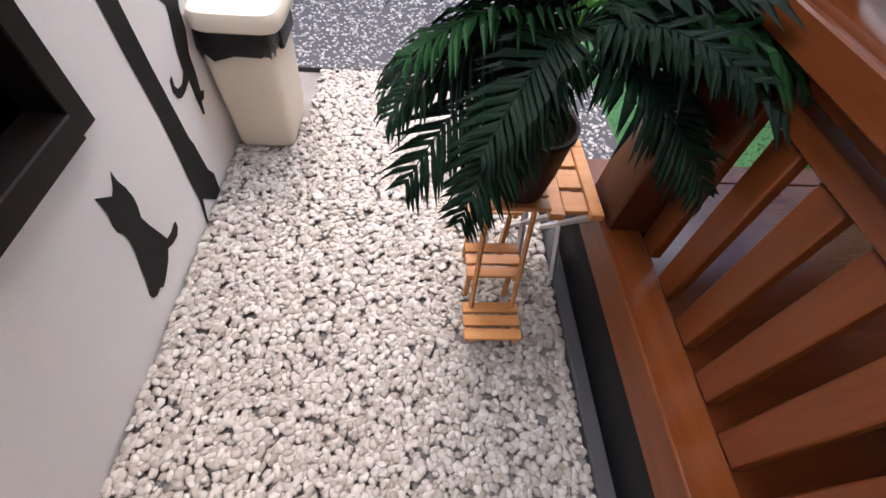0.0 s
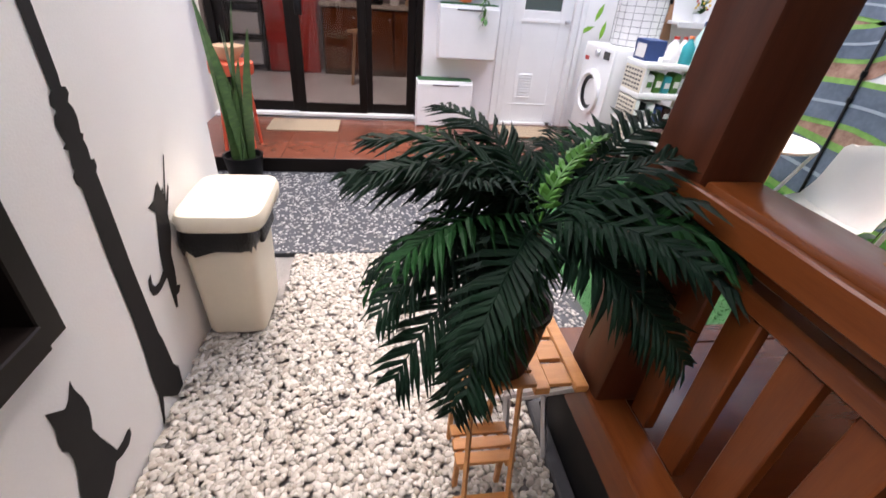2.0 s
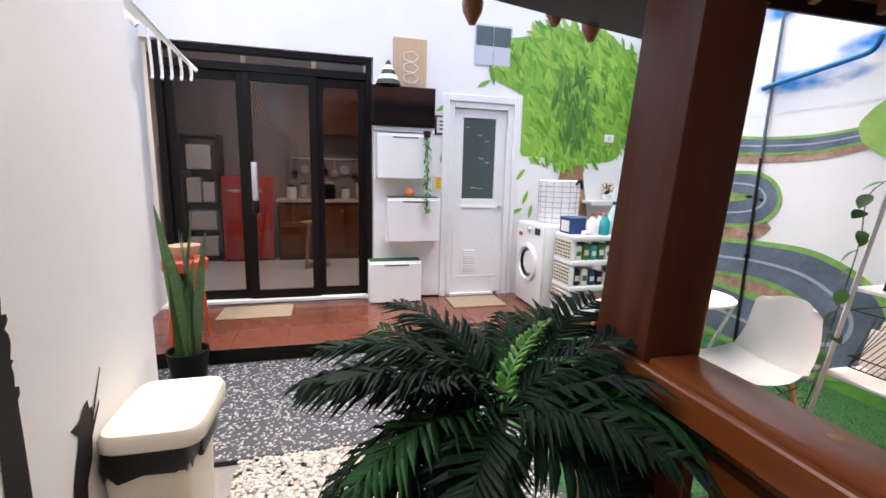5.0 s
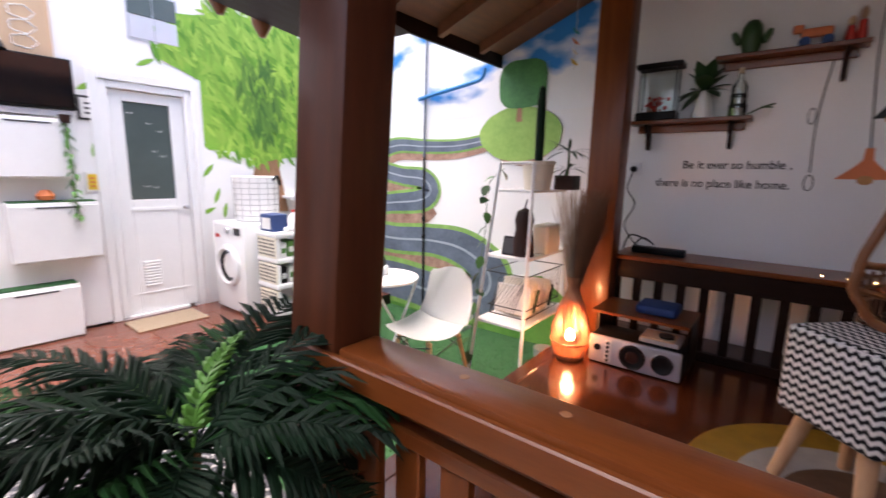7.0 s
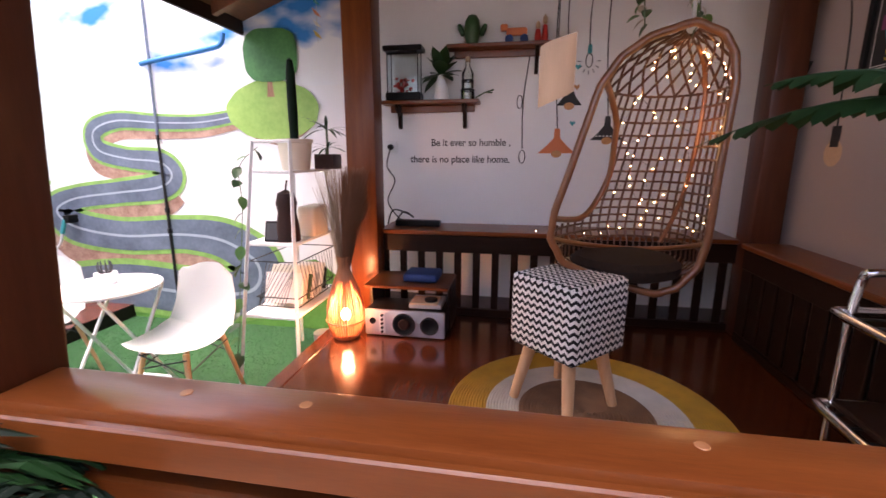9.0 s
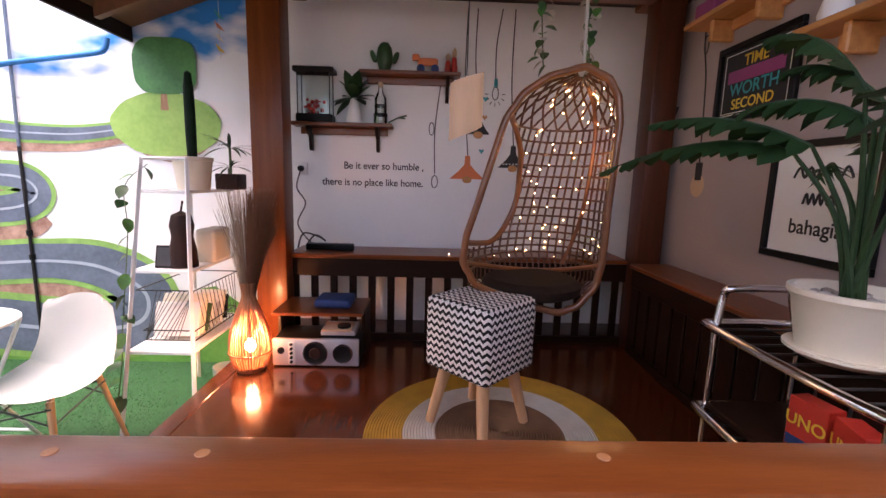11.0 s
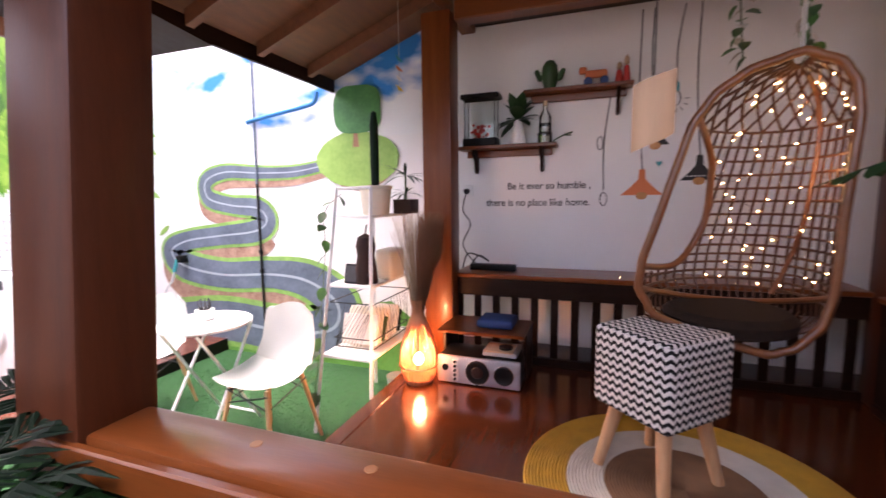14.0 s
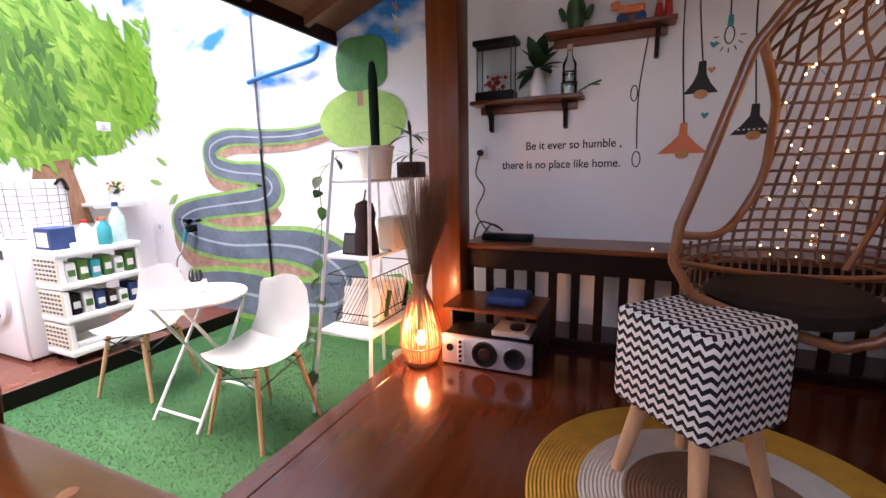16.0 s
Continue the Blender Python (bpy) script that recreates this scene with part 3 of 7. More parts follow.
for r in range(9):
    for c in range(18):
        y = EAVE_Y + 0.05 - 0.12 - r * 0.255
        shared("tile", tile_mesh, roof, pose(X0 + c * 0.205, y, roof_z(y) + 0.105, -_pitch, 0, 0))

# ---- house openings ----
door = thing("sliding_door", "dark framed sliding glass door to the kitchen, closed", "door", pose(-1.62, HOUSE, STEP))
DW, DH = 1.88, 2.39
for n_, a in (("frame", (0, 0.06, 0.03, 0.12, 0.0, DH)), ("frame", (DW - 0.06, DW, 0.03, 0.12, 0, DH)), ("frame", (0.06, DW - 0.06, 0.03, 0.12, DH - 0.05, DH)), ("track", (0, DW, 0.0, 0.12, 0.0, 0.05)), ("transom", (0.06, DW - 0.06, 0.03, 0.10, 2.19, 2.26))):
    part(n_, box(*a, 0.003), M["white_paint"] if n_ == "track" else M["black_alu"], door, "pale sill track" if n_ == "track" else "")
for x0, x1, y in ((0.06, 0.72, 0.07), (0.70, 1.36, 0.04), (1.34, 1.82, 0.07)):
    leaf = part("sash", box(x0, x0 + 0.075, y, y + 0.03, 0.05, 2.19, 0.003, bm=box(x1 - 0.075, x1, y, y + 0.03, 0.05, 2.19, 0.003, bm=box(x0 + 0.075, x1 - 0.075, y, y + 0.03, 0.05, 0.14, 0.003, bm=box(x0 + 0.075, x1 - 0.075, y, y + 0.03, 2.11, 2.19, 0.003)))), M["black_alu"], door)
    g = part("pane", box(x0 + 0.07, x1 - 0.07, y + 0.012, y + 0.017, 0.13, 2.12, 0), M["tinted_glass"], leaf, "tinted glass")
    g.visible_shadow = False
for x0, x1 in ((0.08, 0.70), (0.74, 1.32), (1.36, 1.80)):
    part("pane", box(x0, x1, 0.06, 0.065, 2.26, DH - 0.05, 0), M["tinted_glass"], door, "tinted glass").visible_shadow = False
part("lock", box(0.755, 0.805, 0.0, 0.04, 1.02, 1.38, 0.008, 2), M["silver"], door, "silver keypad lock", smooth=True)
part("lock", box(0.75, 0.81, -0.01, 0.04, 0.90, 1.02, 0.008, 2), M["black_plastic"], door, "black lock body", smooth=True)

wd = thing("white_door", "closed white panel door with a frosted glass pane", "door", pose(1.04, HOUSE, STEP))
for a in ((0, 0.06, 0, 0.13, 0, 2.05), (0.65, 0.71, 0, 0.13, 0, 2.05), (0.06, 0.65, 0, 0.13, 1.99, 2.05)):
    part("frame", box(*a, 0.006), M["white_paint"], wd, smooth=True)
part("leaf", box(0.062, 0.17, 0.04, 0.08, 0.02, 1.985, 0.003, bm=box(0.53, 0.648, 0.04, 0.08, 0.02, 1.985, 0.003, bm=box(0.17, 0.53, 0.04, 0.08, 0.02, 1.06, 0.003, bm=box(0.17, 0.53, 0.04, 0.08, 1.90, 1.985, 0.003)))), M["white_paint"], wd)
for a in ((-0.07, -0.001, -0.018, -0.001, 0, 2.12), (0.711, 0.76, -0.018, -0.001, 0, 2.12), (-0.001, 0.711, -0.018, -0.001, 2.051, 2.12)):
    part("architrave", box(*a, 0.005), M["white_paint"], wd, smooth=True)
part("moulding", box(0.15, 0.55, 0.032, 0.04, 0.96, 0.99, 0.002, bm=box(0.12, 0.58, 0.034, 0.04, 0.20, 0.21, 0.002)), M["white_paint"], wd)
part("pane", box(0.171, 0.529, 0.055, 0.065, 1.061, 1.899, 0), M["frosted"], wd, "dark frosted glass with white bird stickers")
for k, (x, z) in enumerate(((0.22, 1.80), (0.36, 1.72), (0.44, 1.66), (0.38, 1.48), (0.45, 1.44), (0.30, 1.17), (0.37, 1.16))):
    s = bmesh.new()
    for sg in (-1, 1):
        v = [s.verts.new(p) for p in ((x, 0.053, z), (x + sg * 0.03, 0.053, z + 0.02), (x + sg * 0.012, 0.053, z + 0.002))]
        s.faces.new(v)
    part("sticker", s, M["white_paint"], wd)
for k in range(9):
    part("louvre", box(0.21, 0.345, 0.028, 0.045, 0.265 + k * 0.027, 0.283 + k * 0.027, 0.003), M["white_plastic"], wd)
part("handle", lathe([(0, 0), (0.02, 0), (0.022, 0.02), (0.012, 0.035), (0.02, 0.05), (0, 0.06)], 14), M["silver"], wd, "round silver knob", True, pose(0.60, 0.04, 0.98, 90, 0, 0))

# window in the left wall, seen from outside
win = thing("window_1", "dark timber window frame in the white side wall", "window", pose(LEFT - 0.15, 0.1, 0.60), kind="structure")
for a in ((0, 0.155, 0, 0.07, 0, 1.15), (0, 0.155, 1.0, 1.07, 0, 1.15), (0, 0.165, 0.07, 1.0, 0, 0.07), (0, 0.155, 0.07, 1.0, 1.08, 1.15), (0.04, 0.11, 0.50, 0.57, 0.07, 1.08)):
    part("window_frame", box(*a, 0.004), M["black_alu"], win)
part("pane", box(0.06, 0.065, 0.07, 0.50, 0.07, 1.08, 0), M["tinted_glass"], win)
part("pane", box(0.06, 0.065, 0.57, 1.0, 0.07, 1.08, 0), M["tinted_glass"], win)
structure("dark_room", box(-2.6, -2.5, -0.4, 1.7, 0, 2.04, 0, bm=box(-2.5, LEFT - 0.15, -0.5, -0.4, 0, 2.04, 0, bm=box(-2.5, LEFT - 0.15, 1.7, 1.8, 0, 2.04, 0, bm=box(-2.5, LEFT - 0.15, -0.4, 1.7, 1.94, 2.04, 0, bm=box(-2.5, LEFT - 0.15, -0.4, 1.7, -0.05, 0.02, 0))))), M["dim_wall"], "unlit room behind the side window", "room")

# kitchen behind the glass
# walls toned grey so that the room's dimness sits in the colour
structure("kitchen_shell", box(-2.4, 1.6, 7.46, 7.56, 0, 2.9, 0, bm=box(-2.5, -2.4, HOUSE + 0.15, 7.5, 0, 2.9, 0, bm=box(1.6, 1.7, HOUSE + 0.15, 7.5, 0, 2.9, 0))), M["dim_wall"], "kitchen walls behind the glass door, toned grey for a dim interior", "wall")
structure("kitchen_ceiling", box(-2.5, 1.7, HOUSE + 0.15, 7.5, 2.9, 2.98, 0), M["white_wall"], "white kitchen ceiling", "ceiling")
structure("kitchen_floor", box(-2.4, 1.6, HOUSE, 7.46, 0.05, STEP + 0.02, 0), M["white_plastic"], "pale polished kitchen floor tiles", "floor")
KF = STEP + 0.02
fr = thing("refrigerator", "red two-door refrigerator standing in the kitchen", "refrigerator", pose(-1.60, 6.85, KF))
part("body", box(0, 0.66, 0.05, 0.6, 0, 1.20, 0.02, 2), M["red"], fr, smooth=True)
for x0, x1 in ((0.0, 0.325), (0.335, 0.66)):
    part("door", box(x0, x1, 0, 0.05, 0.03, 1.19, 0.02, 3), M["red"], fr, smooth=True)
for x in (0.17, 0.46):
    part("label_plate", box(x - 0.07, x + 0.07, -0.004, 0.0, 0.98, 1.02, 0.001), M["paper"], fr, "white paper label")
for x in (0.29, 0.37):
    part("handle", tube([(x, -0.03, 0.45), (x, -0.03, 0.95)], 0.009, 8), M["chrome"], fr, "slim chrome handle", True)
ct = thing("kitchen_counter", "brown wooden kitchen counter with a pale worktop", "counter", pose(-0.88, 6.85, KF))
part("body", box(0, 1.9, 0.03, 0.6, 0, 0.84, 0.005), M["wood_z"], ct)
for k in range(4):
    d_ = part("cabinet_door", box(0.02 + 0.47 * k, 0.46 + 0.47 * k, 0.0, 0.03, 0.08, 0.82, 0.005), M["wood_y"], ct)
    part("knob", lathe([(0, 0), (0.012, 0), (0.016, 0.015), (0, 0.02)], 12), M["silver"], d_, "", True, pose(0.42 + 0.47 * k, 0.0, 0.72, 90, 0, 0))
part("worktop", box(-0.02, 1.92, -0.02, 0.6, 0.84, 0.88, 0.004), M["ecru"], ct)
sh = thing("kitchen_shelf", "dark shelf rack with white boxes beside the refrigerator", "shelf", pose(-2.10, 6.90, KF))
for z in (0.05, 0.42, 0.80, 1.25, 1.7):
    part("board", box(0, 0.47, 0, 0.4, z, z + 0.025, 0.003), M["dark_wood"], sh)
for x in (0, 0.44):
    part("upright", box(x, x + 0.03, 0, 0.4, 0, 1.75, 0.003), M["dark_wood"], sh)
for x, z, w, h in ((0.05, 0.076, 0.36, 0.28), (0.06, 0.446, 0.35, 0.26), (0.06, 0.826, 0.17, 0.34), (0.26, 0.826, 0.15, 0.28), (0.08, 1.276, 0.30, 0.33)):
    tagged(part("storage_box", box(-2.10 + x, -2.10 + x + w, 6.92, 7.2, KF + z, KF + z + h, 0.01), M["paper"]), "white cardboard box on the kitchen shelf", "box", "kitchen boxes")
wcab = thing("wall_cabinet", "brown wooden wall cabinet above the counter", "cabinet", pose(-0.30, 7.05, 1.95))
part("body", box(0, 1.4, 0.02, 0.35, 0, 0.55, 0.006), M["wood_x"], wcab)
for k in range(3):
    part("cabinet_door", box(0.01 + 0.466 * k, 0.456 + 0.466 * k, 0, 0.02, 0.01, 0.54, 0.004), M["wood_z"], wcab)
kr = thing("utensil_rail", "steel rail with hanging ladles and pans on the kitchen wall", "rail", pose(-0.75, 7.44, 1.62))
part("bar", tube([(0, 0, 0), (1.35, 0, 0)], 0.008, 8), M["silver"], kr, "", True)
for k in range(9):
    x, l_ = 0.08 + 0.15 * k, (0.22, 0.16, 0.26, 0.18)[k % 4]
    part("utensil", lathe([(0, 0), (0.035 + 0.015 * (k % 3), 0.004), (0.045 + 0.015 * (k % 3), 0.02), (0, 0.022)], 16), M["silver" if k % 3 else "black_plastic"], kr, "", True, pose(x, -0.012, -l_, 90, 0, 0))
    part("handle", tube([(x, -0.012, 0), (x, -0.012, -l_ + 0.03)], 0.005, 6), M["silver" if k % 3 else "black_plastic"], kr)
for x, z, r, h, mm, lab, cat in ((-0.70, 0, 0.07, 0.20, "white_plastic", "white lidded jar on the kitchen counter", "jar"), (-0.52, 0, 0.06, 0.24, "silver", "steel canister on the kitchen counter", "canister"), (-0.34, 0, 0.05, 0.16, "red", "red lidded jar on the kitchen counter", "jar"), (-0.16, 0, 0.09, 0.26, "black_plastic", "black kettle-shaped pot on the counter", "pot"), (0.08, 0, 0.06, 0.18, "white_plastic", "white lidded jar on the kitchen counter", "jar"), (0.28, 0, 0.05, 0.28, "kraft", "tall brown jar on the kitchen counter", "jar")):
    kj = thing("kitchen_" + cat, lab, cat, pose(x, 7.10, KF + 0.881))
    part("body", lathe([(0, 0), (r * 0.9, 0), (r, 0.02), (r, h * 0.8), (r * 0.8, h * 0.88), (0, h * 0.88)], 20), M[mm], kj, "", True)
    part("lid", lathe([(0, h * 0.88), (r * 0.82, h * 0.88), (r * 0.78, h * 0.96), (0.012, h), (0, h)], 20), M["black_plastic" if mm != "black_plastic" else "silver"], kj, "", True)
kst = thing("kitchen_stool", "small pale wooden stool in front of the counter", "stool", pose(-0.36, 6.35, KF))
part("seat", lathe([(0, 0.60), (0.16, 0.60), (0.165, 0.615), (0.16, 0.63), (0, 0.63)], 24), M["beech"], kst, "", True)
for k in range(4):
    a = math.pi / 4 + k * math.pi / 2
    part("leg", tube([(0.10 * math.cos(a), 0.10 * math.sin(a), 0.60), (0.17 * math.cos(a), 0.17 * math.sin(a), 0)], 0.015, 8), M["beech"], kst, "", True)
_kl = bpy.data.lights.new("kitchen_lamp", "AREA")
_kl.energy, _kl.size, _kl.color = 18, 0.5, (1, 0.93, 0.85)
new("kitchen_lamp", _kl).matrix_world = look((-0.4, 5.9, 2.85), (-0.4, 5.9, 0))

# ---- mural on the side wall ----
def flat_shape(points, x, layer):
    """A painted shape on the side wall from (y, z) pairs."""
    b = bmesh.new()
    b.faces.new([b.verts.new((x - 0.0025 * layer, p[0], p[1])) for p in points])
    b.normal_update()
    bmesh.ops.triangulate(b, faces=list(b.faces), ngon_method="EAR_CLIP")
    return b


def ribbon(points, widths, layer, shift=0.0, drop=0.0):
    c = curve([(0, y, z) for y, z in points], 8)
    n = len(c)
    b = bmesh.new()
    row = []
    for i, p in enumerate(c):
        d = (c[min(i + 1, n - 1)] - c[max(i - 1, 0)]).normalized()
        nn = Vector((0, -d.z, d.y))
        u = i / (n - 1) * (len(widths) - 1)
        k = min(int(u), len(widths) - 2)
        w = widths[k] + (widths[k + 1] - widths[k]) * (u - k)
        q = p + nn * shift * w + Vector((0, 0, -drop * w))
        row.append([b.verts.new((SIDE - 0.0025 * layer, (q + nn * s * w).y, (q + nn * s * w).z)) for s in (-1, 1)])
    for A, B in zip(row, row[1:]):
        b.faces.new((A[0], A[1], B[1], B[0]))
    return b


def oval(y, z, ry, rz, wob=0.0, n=40, power=1.0):
    out = []
    for k in range(n):
        a = 2 * math.pi * k / n
        c, s = math.cos(a), math.sin(a)
        c, s = math.copysign(abs(c) ** power, c), math.copysign(abs(s) ** power, s)
        r = 1 + wob * math.sin(5 * a + 1.3) + wob * math.sin(11 * a)
        out.append((y + ry * r * c, z + rz * r * s))
    return out


mural = thing("road_mural", "wall painting of a winding grey road, green hills and blue sky", "mural", pose(0, 0, 0), kind="structure")
road = [(2.30, 1.78), (2.70, 1.72), (3.10, 1.72), (3.50, 1.74), (3.74, 1.66), (3.72, 1.50), (3.45, 1.43), (3.14, 1.40), (3.04, 1.29), (3.18, 1.19), (3.60, 1.14), (4.05, 1.08), (4.26, 0.97), (4.10, 0.83), (3.60, 0.76), (3.00, 0.79), (2.60, 0.74), (2.32, 0.55), (2.40, 0.32), (2.90, 0.26), (3.60, 0.30), (4.20, 0.24)]
wid = [0.035, 0.045, 0.05, 0.06, 0.075, 0.08, 0.075, 0.085, 0.10, 0.10, 0.09, 0.09, 0.12, 0.14, 0.13, 0.13, 0.16, 0.19, 0.20, 0.20, 0.2, 0.2]
part("painted_sky", flat_shape([(1.30, 1.98), (4.72, 1.95), (4.72, 3.25), (1.30, 3.25)], SIDE, 1), M["sky_paint"], mural)
part("painted_meadow", flat_shape([(1.3, 0.0), (4.72, 0.0), (4.72, 0.06), (4.2, 0.12), (3.2, 0.16), (2.6, 0.36), (2.2, 0.55), (1.8, 0.62), (1.5, 0.40), (1.3, 0.30)], SIDE, 1), M["meadow_paint"], mural)
part("painted_bank", ribbon(road[:9], [w * 1.25 for w in wid[:9]], 2, 0, 1.1), M["bank_paint"], mural)
part("painted_bank", ribbon(road[8:17], [w * 1.2 for w in wid[8:17]], 2, 0, 1.1), M["bank_paint"], mural)
part("painted_verge", ribbon(road, [w * 1.22 + 0.01 for w in wid], 3), M["verge_paint"], mural)
part("painted_road", ribbon(road, wid, 4), M["road_paint"], mural)
part("painted_line", ribbon(road, [w * 0.06 + 0.003 for w in wid], 5), M["line_paint"], mural)
part("painted_island", flat_shape(oval(2.08, 1.80, 0.39, 0.225, 0.01), SIDE, 6), M["hill_paint"], mural)
part("painted_earth", flat_shape([(1.72, 1.70), (1.85, 1.60), (2.05, 1.535), (2.22, 1.57), (2.45, 1.72), (2.08, 1.62)], SIDE, 5), M["bank_paint"], mural)
part("painted_trunk", flat_shape([(2.05, 1.90), (2.11, 1.90), (2.10, 2.02), (2.14, 2.08), (2.03, 2.08), (2.06, 2.02)], SIDE, 7), M["bark_paint"], mural)
part("painted_crown", flat_shape(oval(2.06, 2.20, 0.22, 0.19, 0.008, 40, 0.6), SIDE, 8), M["crown_paint"], mural)
for y, z, a in ((4.45, 1.55, 0.5), (4.35, 1.18, -0.6), (4.58, 1.35, 0.2)):
    part("painted_leaf", flat_shape([(y + 0.10 * math.cos(a) * c - 0.03 * math.sin(a) * s, z + 0.10 * math.sin(a) * c + 0.03 * math.cos(a) * s) for c, s in ((-1, 0), (-0.3, 0.9), (0.4, 0.8), (1, 0), (0.4, -0.8), (-0.3, -0.9))], SIDE, 2), M["hill_paint"], mural)

# tree painted on the house wall
tree = thing("tree_mural", "wall painting of a tree with a big bright green crown", "mural", pose(0, 0, 0), kind="structure")
tb = bmesh.new()
tb.faces.new([tb.verts.new((x, HOUSE - 0.0025, z)) for x, z in ((2.22, 1.0), (2.72, 1.0), (2.62, 1.5), (2.68, 1.95), (2.28, 1.95), (2.34, 1.5))])
part("painted_trunk", tb, M["bark_paint"], tree)
cb = bmesh.new()
cb.faces.new([cb.verts.new((min(x, SIDE - 0.001), HOUSE - 0.005, z)) for x, z in [(max(a, 1.84) if c < 2.30 else a, c) for a, c in oval(2.42, 2.28, 0.93, 0.70, 0.03, 48, 0.8)]])
part("painted_crown", cb, M["foliage_base"], tree)
cs = flat_shape([(HOUSE - 0.001, 1.85), (4.5, 1.95), (4.40, 2.2), (4.42, 2.5), (4.5, 2.75), (HOUSE - 0.001, 2.9)], SIDE, 9)
part("painted_crown", cs, M["foliage_base"], tree)
rng = random.Random(11)
lb = bmesh.new()
for k in range(760):
    a, q = rng.uniform(0, 6.283), math.sqrt(rng.random()) * 1.04
    x, z = 2.42 + 0.96 * q * math.cos(a), 2.28 + 0.74 * q * math.sin(a)
    if x > SIDE - 0.06 or (x < 1.90 and z < 2.36):
        continue
    t, s = rng.gauss(-1.0, 0.5), rng.uniform(0.05, 0.11)
    yy = HOUSE - 0.007 - 0.003 * rng.random()
    lb.faces.new([lb.verts.new((x + s * (c * math.cos(t) - 0.28 * e * math.sin(t)), yy, z + s * (c * math.sin(t) + 0.28 * e * math.cos(t)))) for c, e in ((-1, 0), (-0.4, 0.8), (0.3, 0.8), (1, 0), (0.3, -0.8), (-0.4, -0.8))])
for k in range(80):
    y, z = HOUSE - rng.uniform(0.05, 0.36), rng.uniform(1.85, 2.85)
    t, s = rng.gauss(-2.1, 0.4), rng.uniform(0.05, 0.09)
    lb.faces.new([lb.verts.new((SIDE - 0.025 - 0.003 * rng.random(), y + s * (c * math.cos(t) - 0.28 * e * math.sin(t)), z + s * (c * math.sin(t) + 0.28 * e * math.cos(t)))) for c, e in ((-1, 0), (-0.4, 0.8), (0.3, 0.8), (1, 0), (0.3, -0.8), (-0.4, -0.8))])
tagged(part("painted_leaves", lb, M["foliage_paint"], tree), kind="stuff")
db = bmesh.new()
for k in range(110):
    x, z = rng.gauss(2.46, 0.17), rng.uniform(1.72, 2.55)
    x = 2.46 + (x - 2.46) * (0.55 + 0.6 * (z - 1.72))
    t, s_ = rng.gauss(-1.4, 0.35), rng.uniform(0.06, 0.13)
    yy = HOUSE - 0.0105 - 0.002 * rng.random()
    db.faces.new([db.verts.new((x + s_ * (c * math.cos(t) - 0.24 * e * math.sin(t)), yy, z + s_ * (c * math.sin(t) + 0.24 * e * math.cos(t)))) for c, e in ((-1, 0), (-0.4, 0.8), (0.3, 0.8), (1, 0), (0.3, -0.8), (-0.4, -0.8))])
tagged(part("painted_shade_leaves", db, M["dark_foliage"], tree), kind="stuff")
for x, z, t in ((1.86, 1.45, 0.9), (1.93, 1.20, 1.2), (1.83, 1.05, 0.4), (0.98, 1.62, 1.3), (0.97, 2.10, 0.5), (1.40, 2.36, 0.5), (2.0, 1.05, 1.4)):
    q = bmesh.new()
    s = 0.085
    q.faces.new([q.verts.new((x + s * (c * math.cos(t) - 0.3 * e * math.sin(t)), HOUSE - 0.003, z + s * (c * math.sin(t) + 0.3 * e * math.cos(t)))) for c, e in ((-1, 0), (-0.4, 0.8), (0.3, 0.8), (1, 0), (0.3, -0.8), (-0.4, -0.8))])
    part("painted_leaf", q, M["foliage_base"], tree)

# ---- things of the pavilion ----
st = thing("pouf_stool", "square stool with a black and white zigzag cover on beech legs", "stool", pose(1.80, -0.055, FLOOR + 0.012, 0, 0, 45))
sb = box(-0.172, 0.172, -0.172, 0.172, 0.265, 0.582, 0.024, 4)
uv = sb.loops.layers.uv.new("UVMap")
for f in sb.faces:
    nn = f.normal
    for lo in f.loops:
        c = lo.vert.co
        lo[uv].uv = (c.x, c.y) if abs(nn.z) > 0.7 else ((c.y, c.z) if abs(nn.x) > abs(nn.y) else (c.x, c.z))
part("cover", sb, M["chevron"], st, "black and white zigzag cotton cover", smooth=True)
for sx in (-1, 1):
    for sy in (-1, 1):
        part("leg", tube([(sx * 0.10, sy * 0.10, 0.275), (sx * 0.150, sy * 0.150, 0.0)], 0.029, 16, taper=0.021), M["beech"], st, smooth=True)

rug = thing("round_rug", "round woven rug in mustard, ecru and brown rings", "rug", pose(1.72, -0.145, FLOOR))
for a, c, mm in ((0.42, 0.585, "mustard"), (0.28, 0.42, "ecru"), (0.0, 0.28, "jute")):
    b = bmesh.new()
    prof = []
    steps = int((c - a) / 0.012)
    for k in range(steps):
        r0 = a + (c - a) * k / steps
        dr = (c - a) / steps
        prof += [(max(r0, 0), 0.006), (r0 + dr * 0.5, 0.0115)]
    prof += [(c, 0.006), (c, 0.0005)]
    part("ring", lathe(prof, 96, bm=b), M[mm], rug, mm + " woven ring", smooth=True)

lamp = thing("rattan_lamp", "lit bottle-shaped rattan lamp with dried grass on top", "lamp", pose(2.335, 1.17, FLOOR))
part("base", lathe([(0, 0), (0.075, 0), (0.075, 0.025), (0, 0.025)], 24), M["rattan"], lamp)
part("bulb", lathe([(0, 0.10), (0.018, 0.108), (0.028, 0.13), (0.024, 0.155), (0.012, 0.175), (0.0, 0.178)], 16), M["bulb"], lamp, "glowing warm bulb", True)
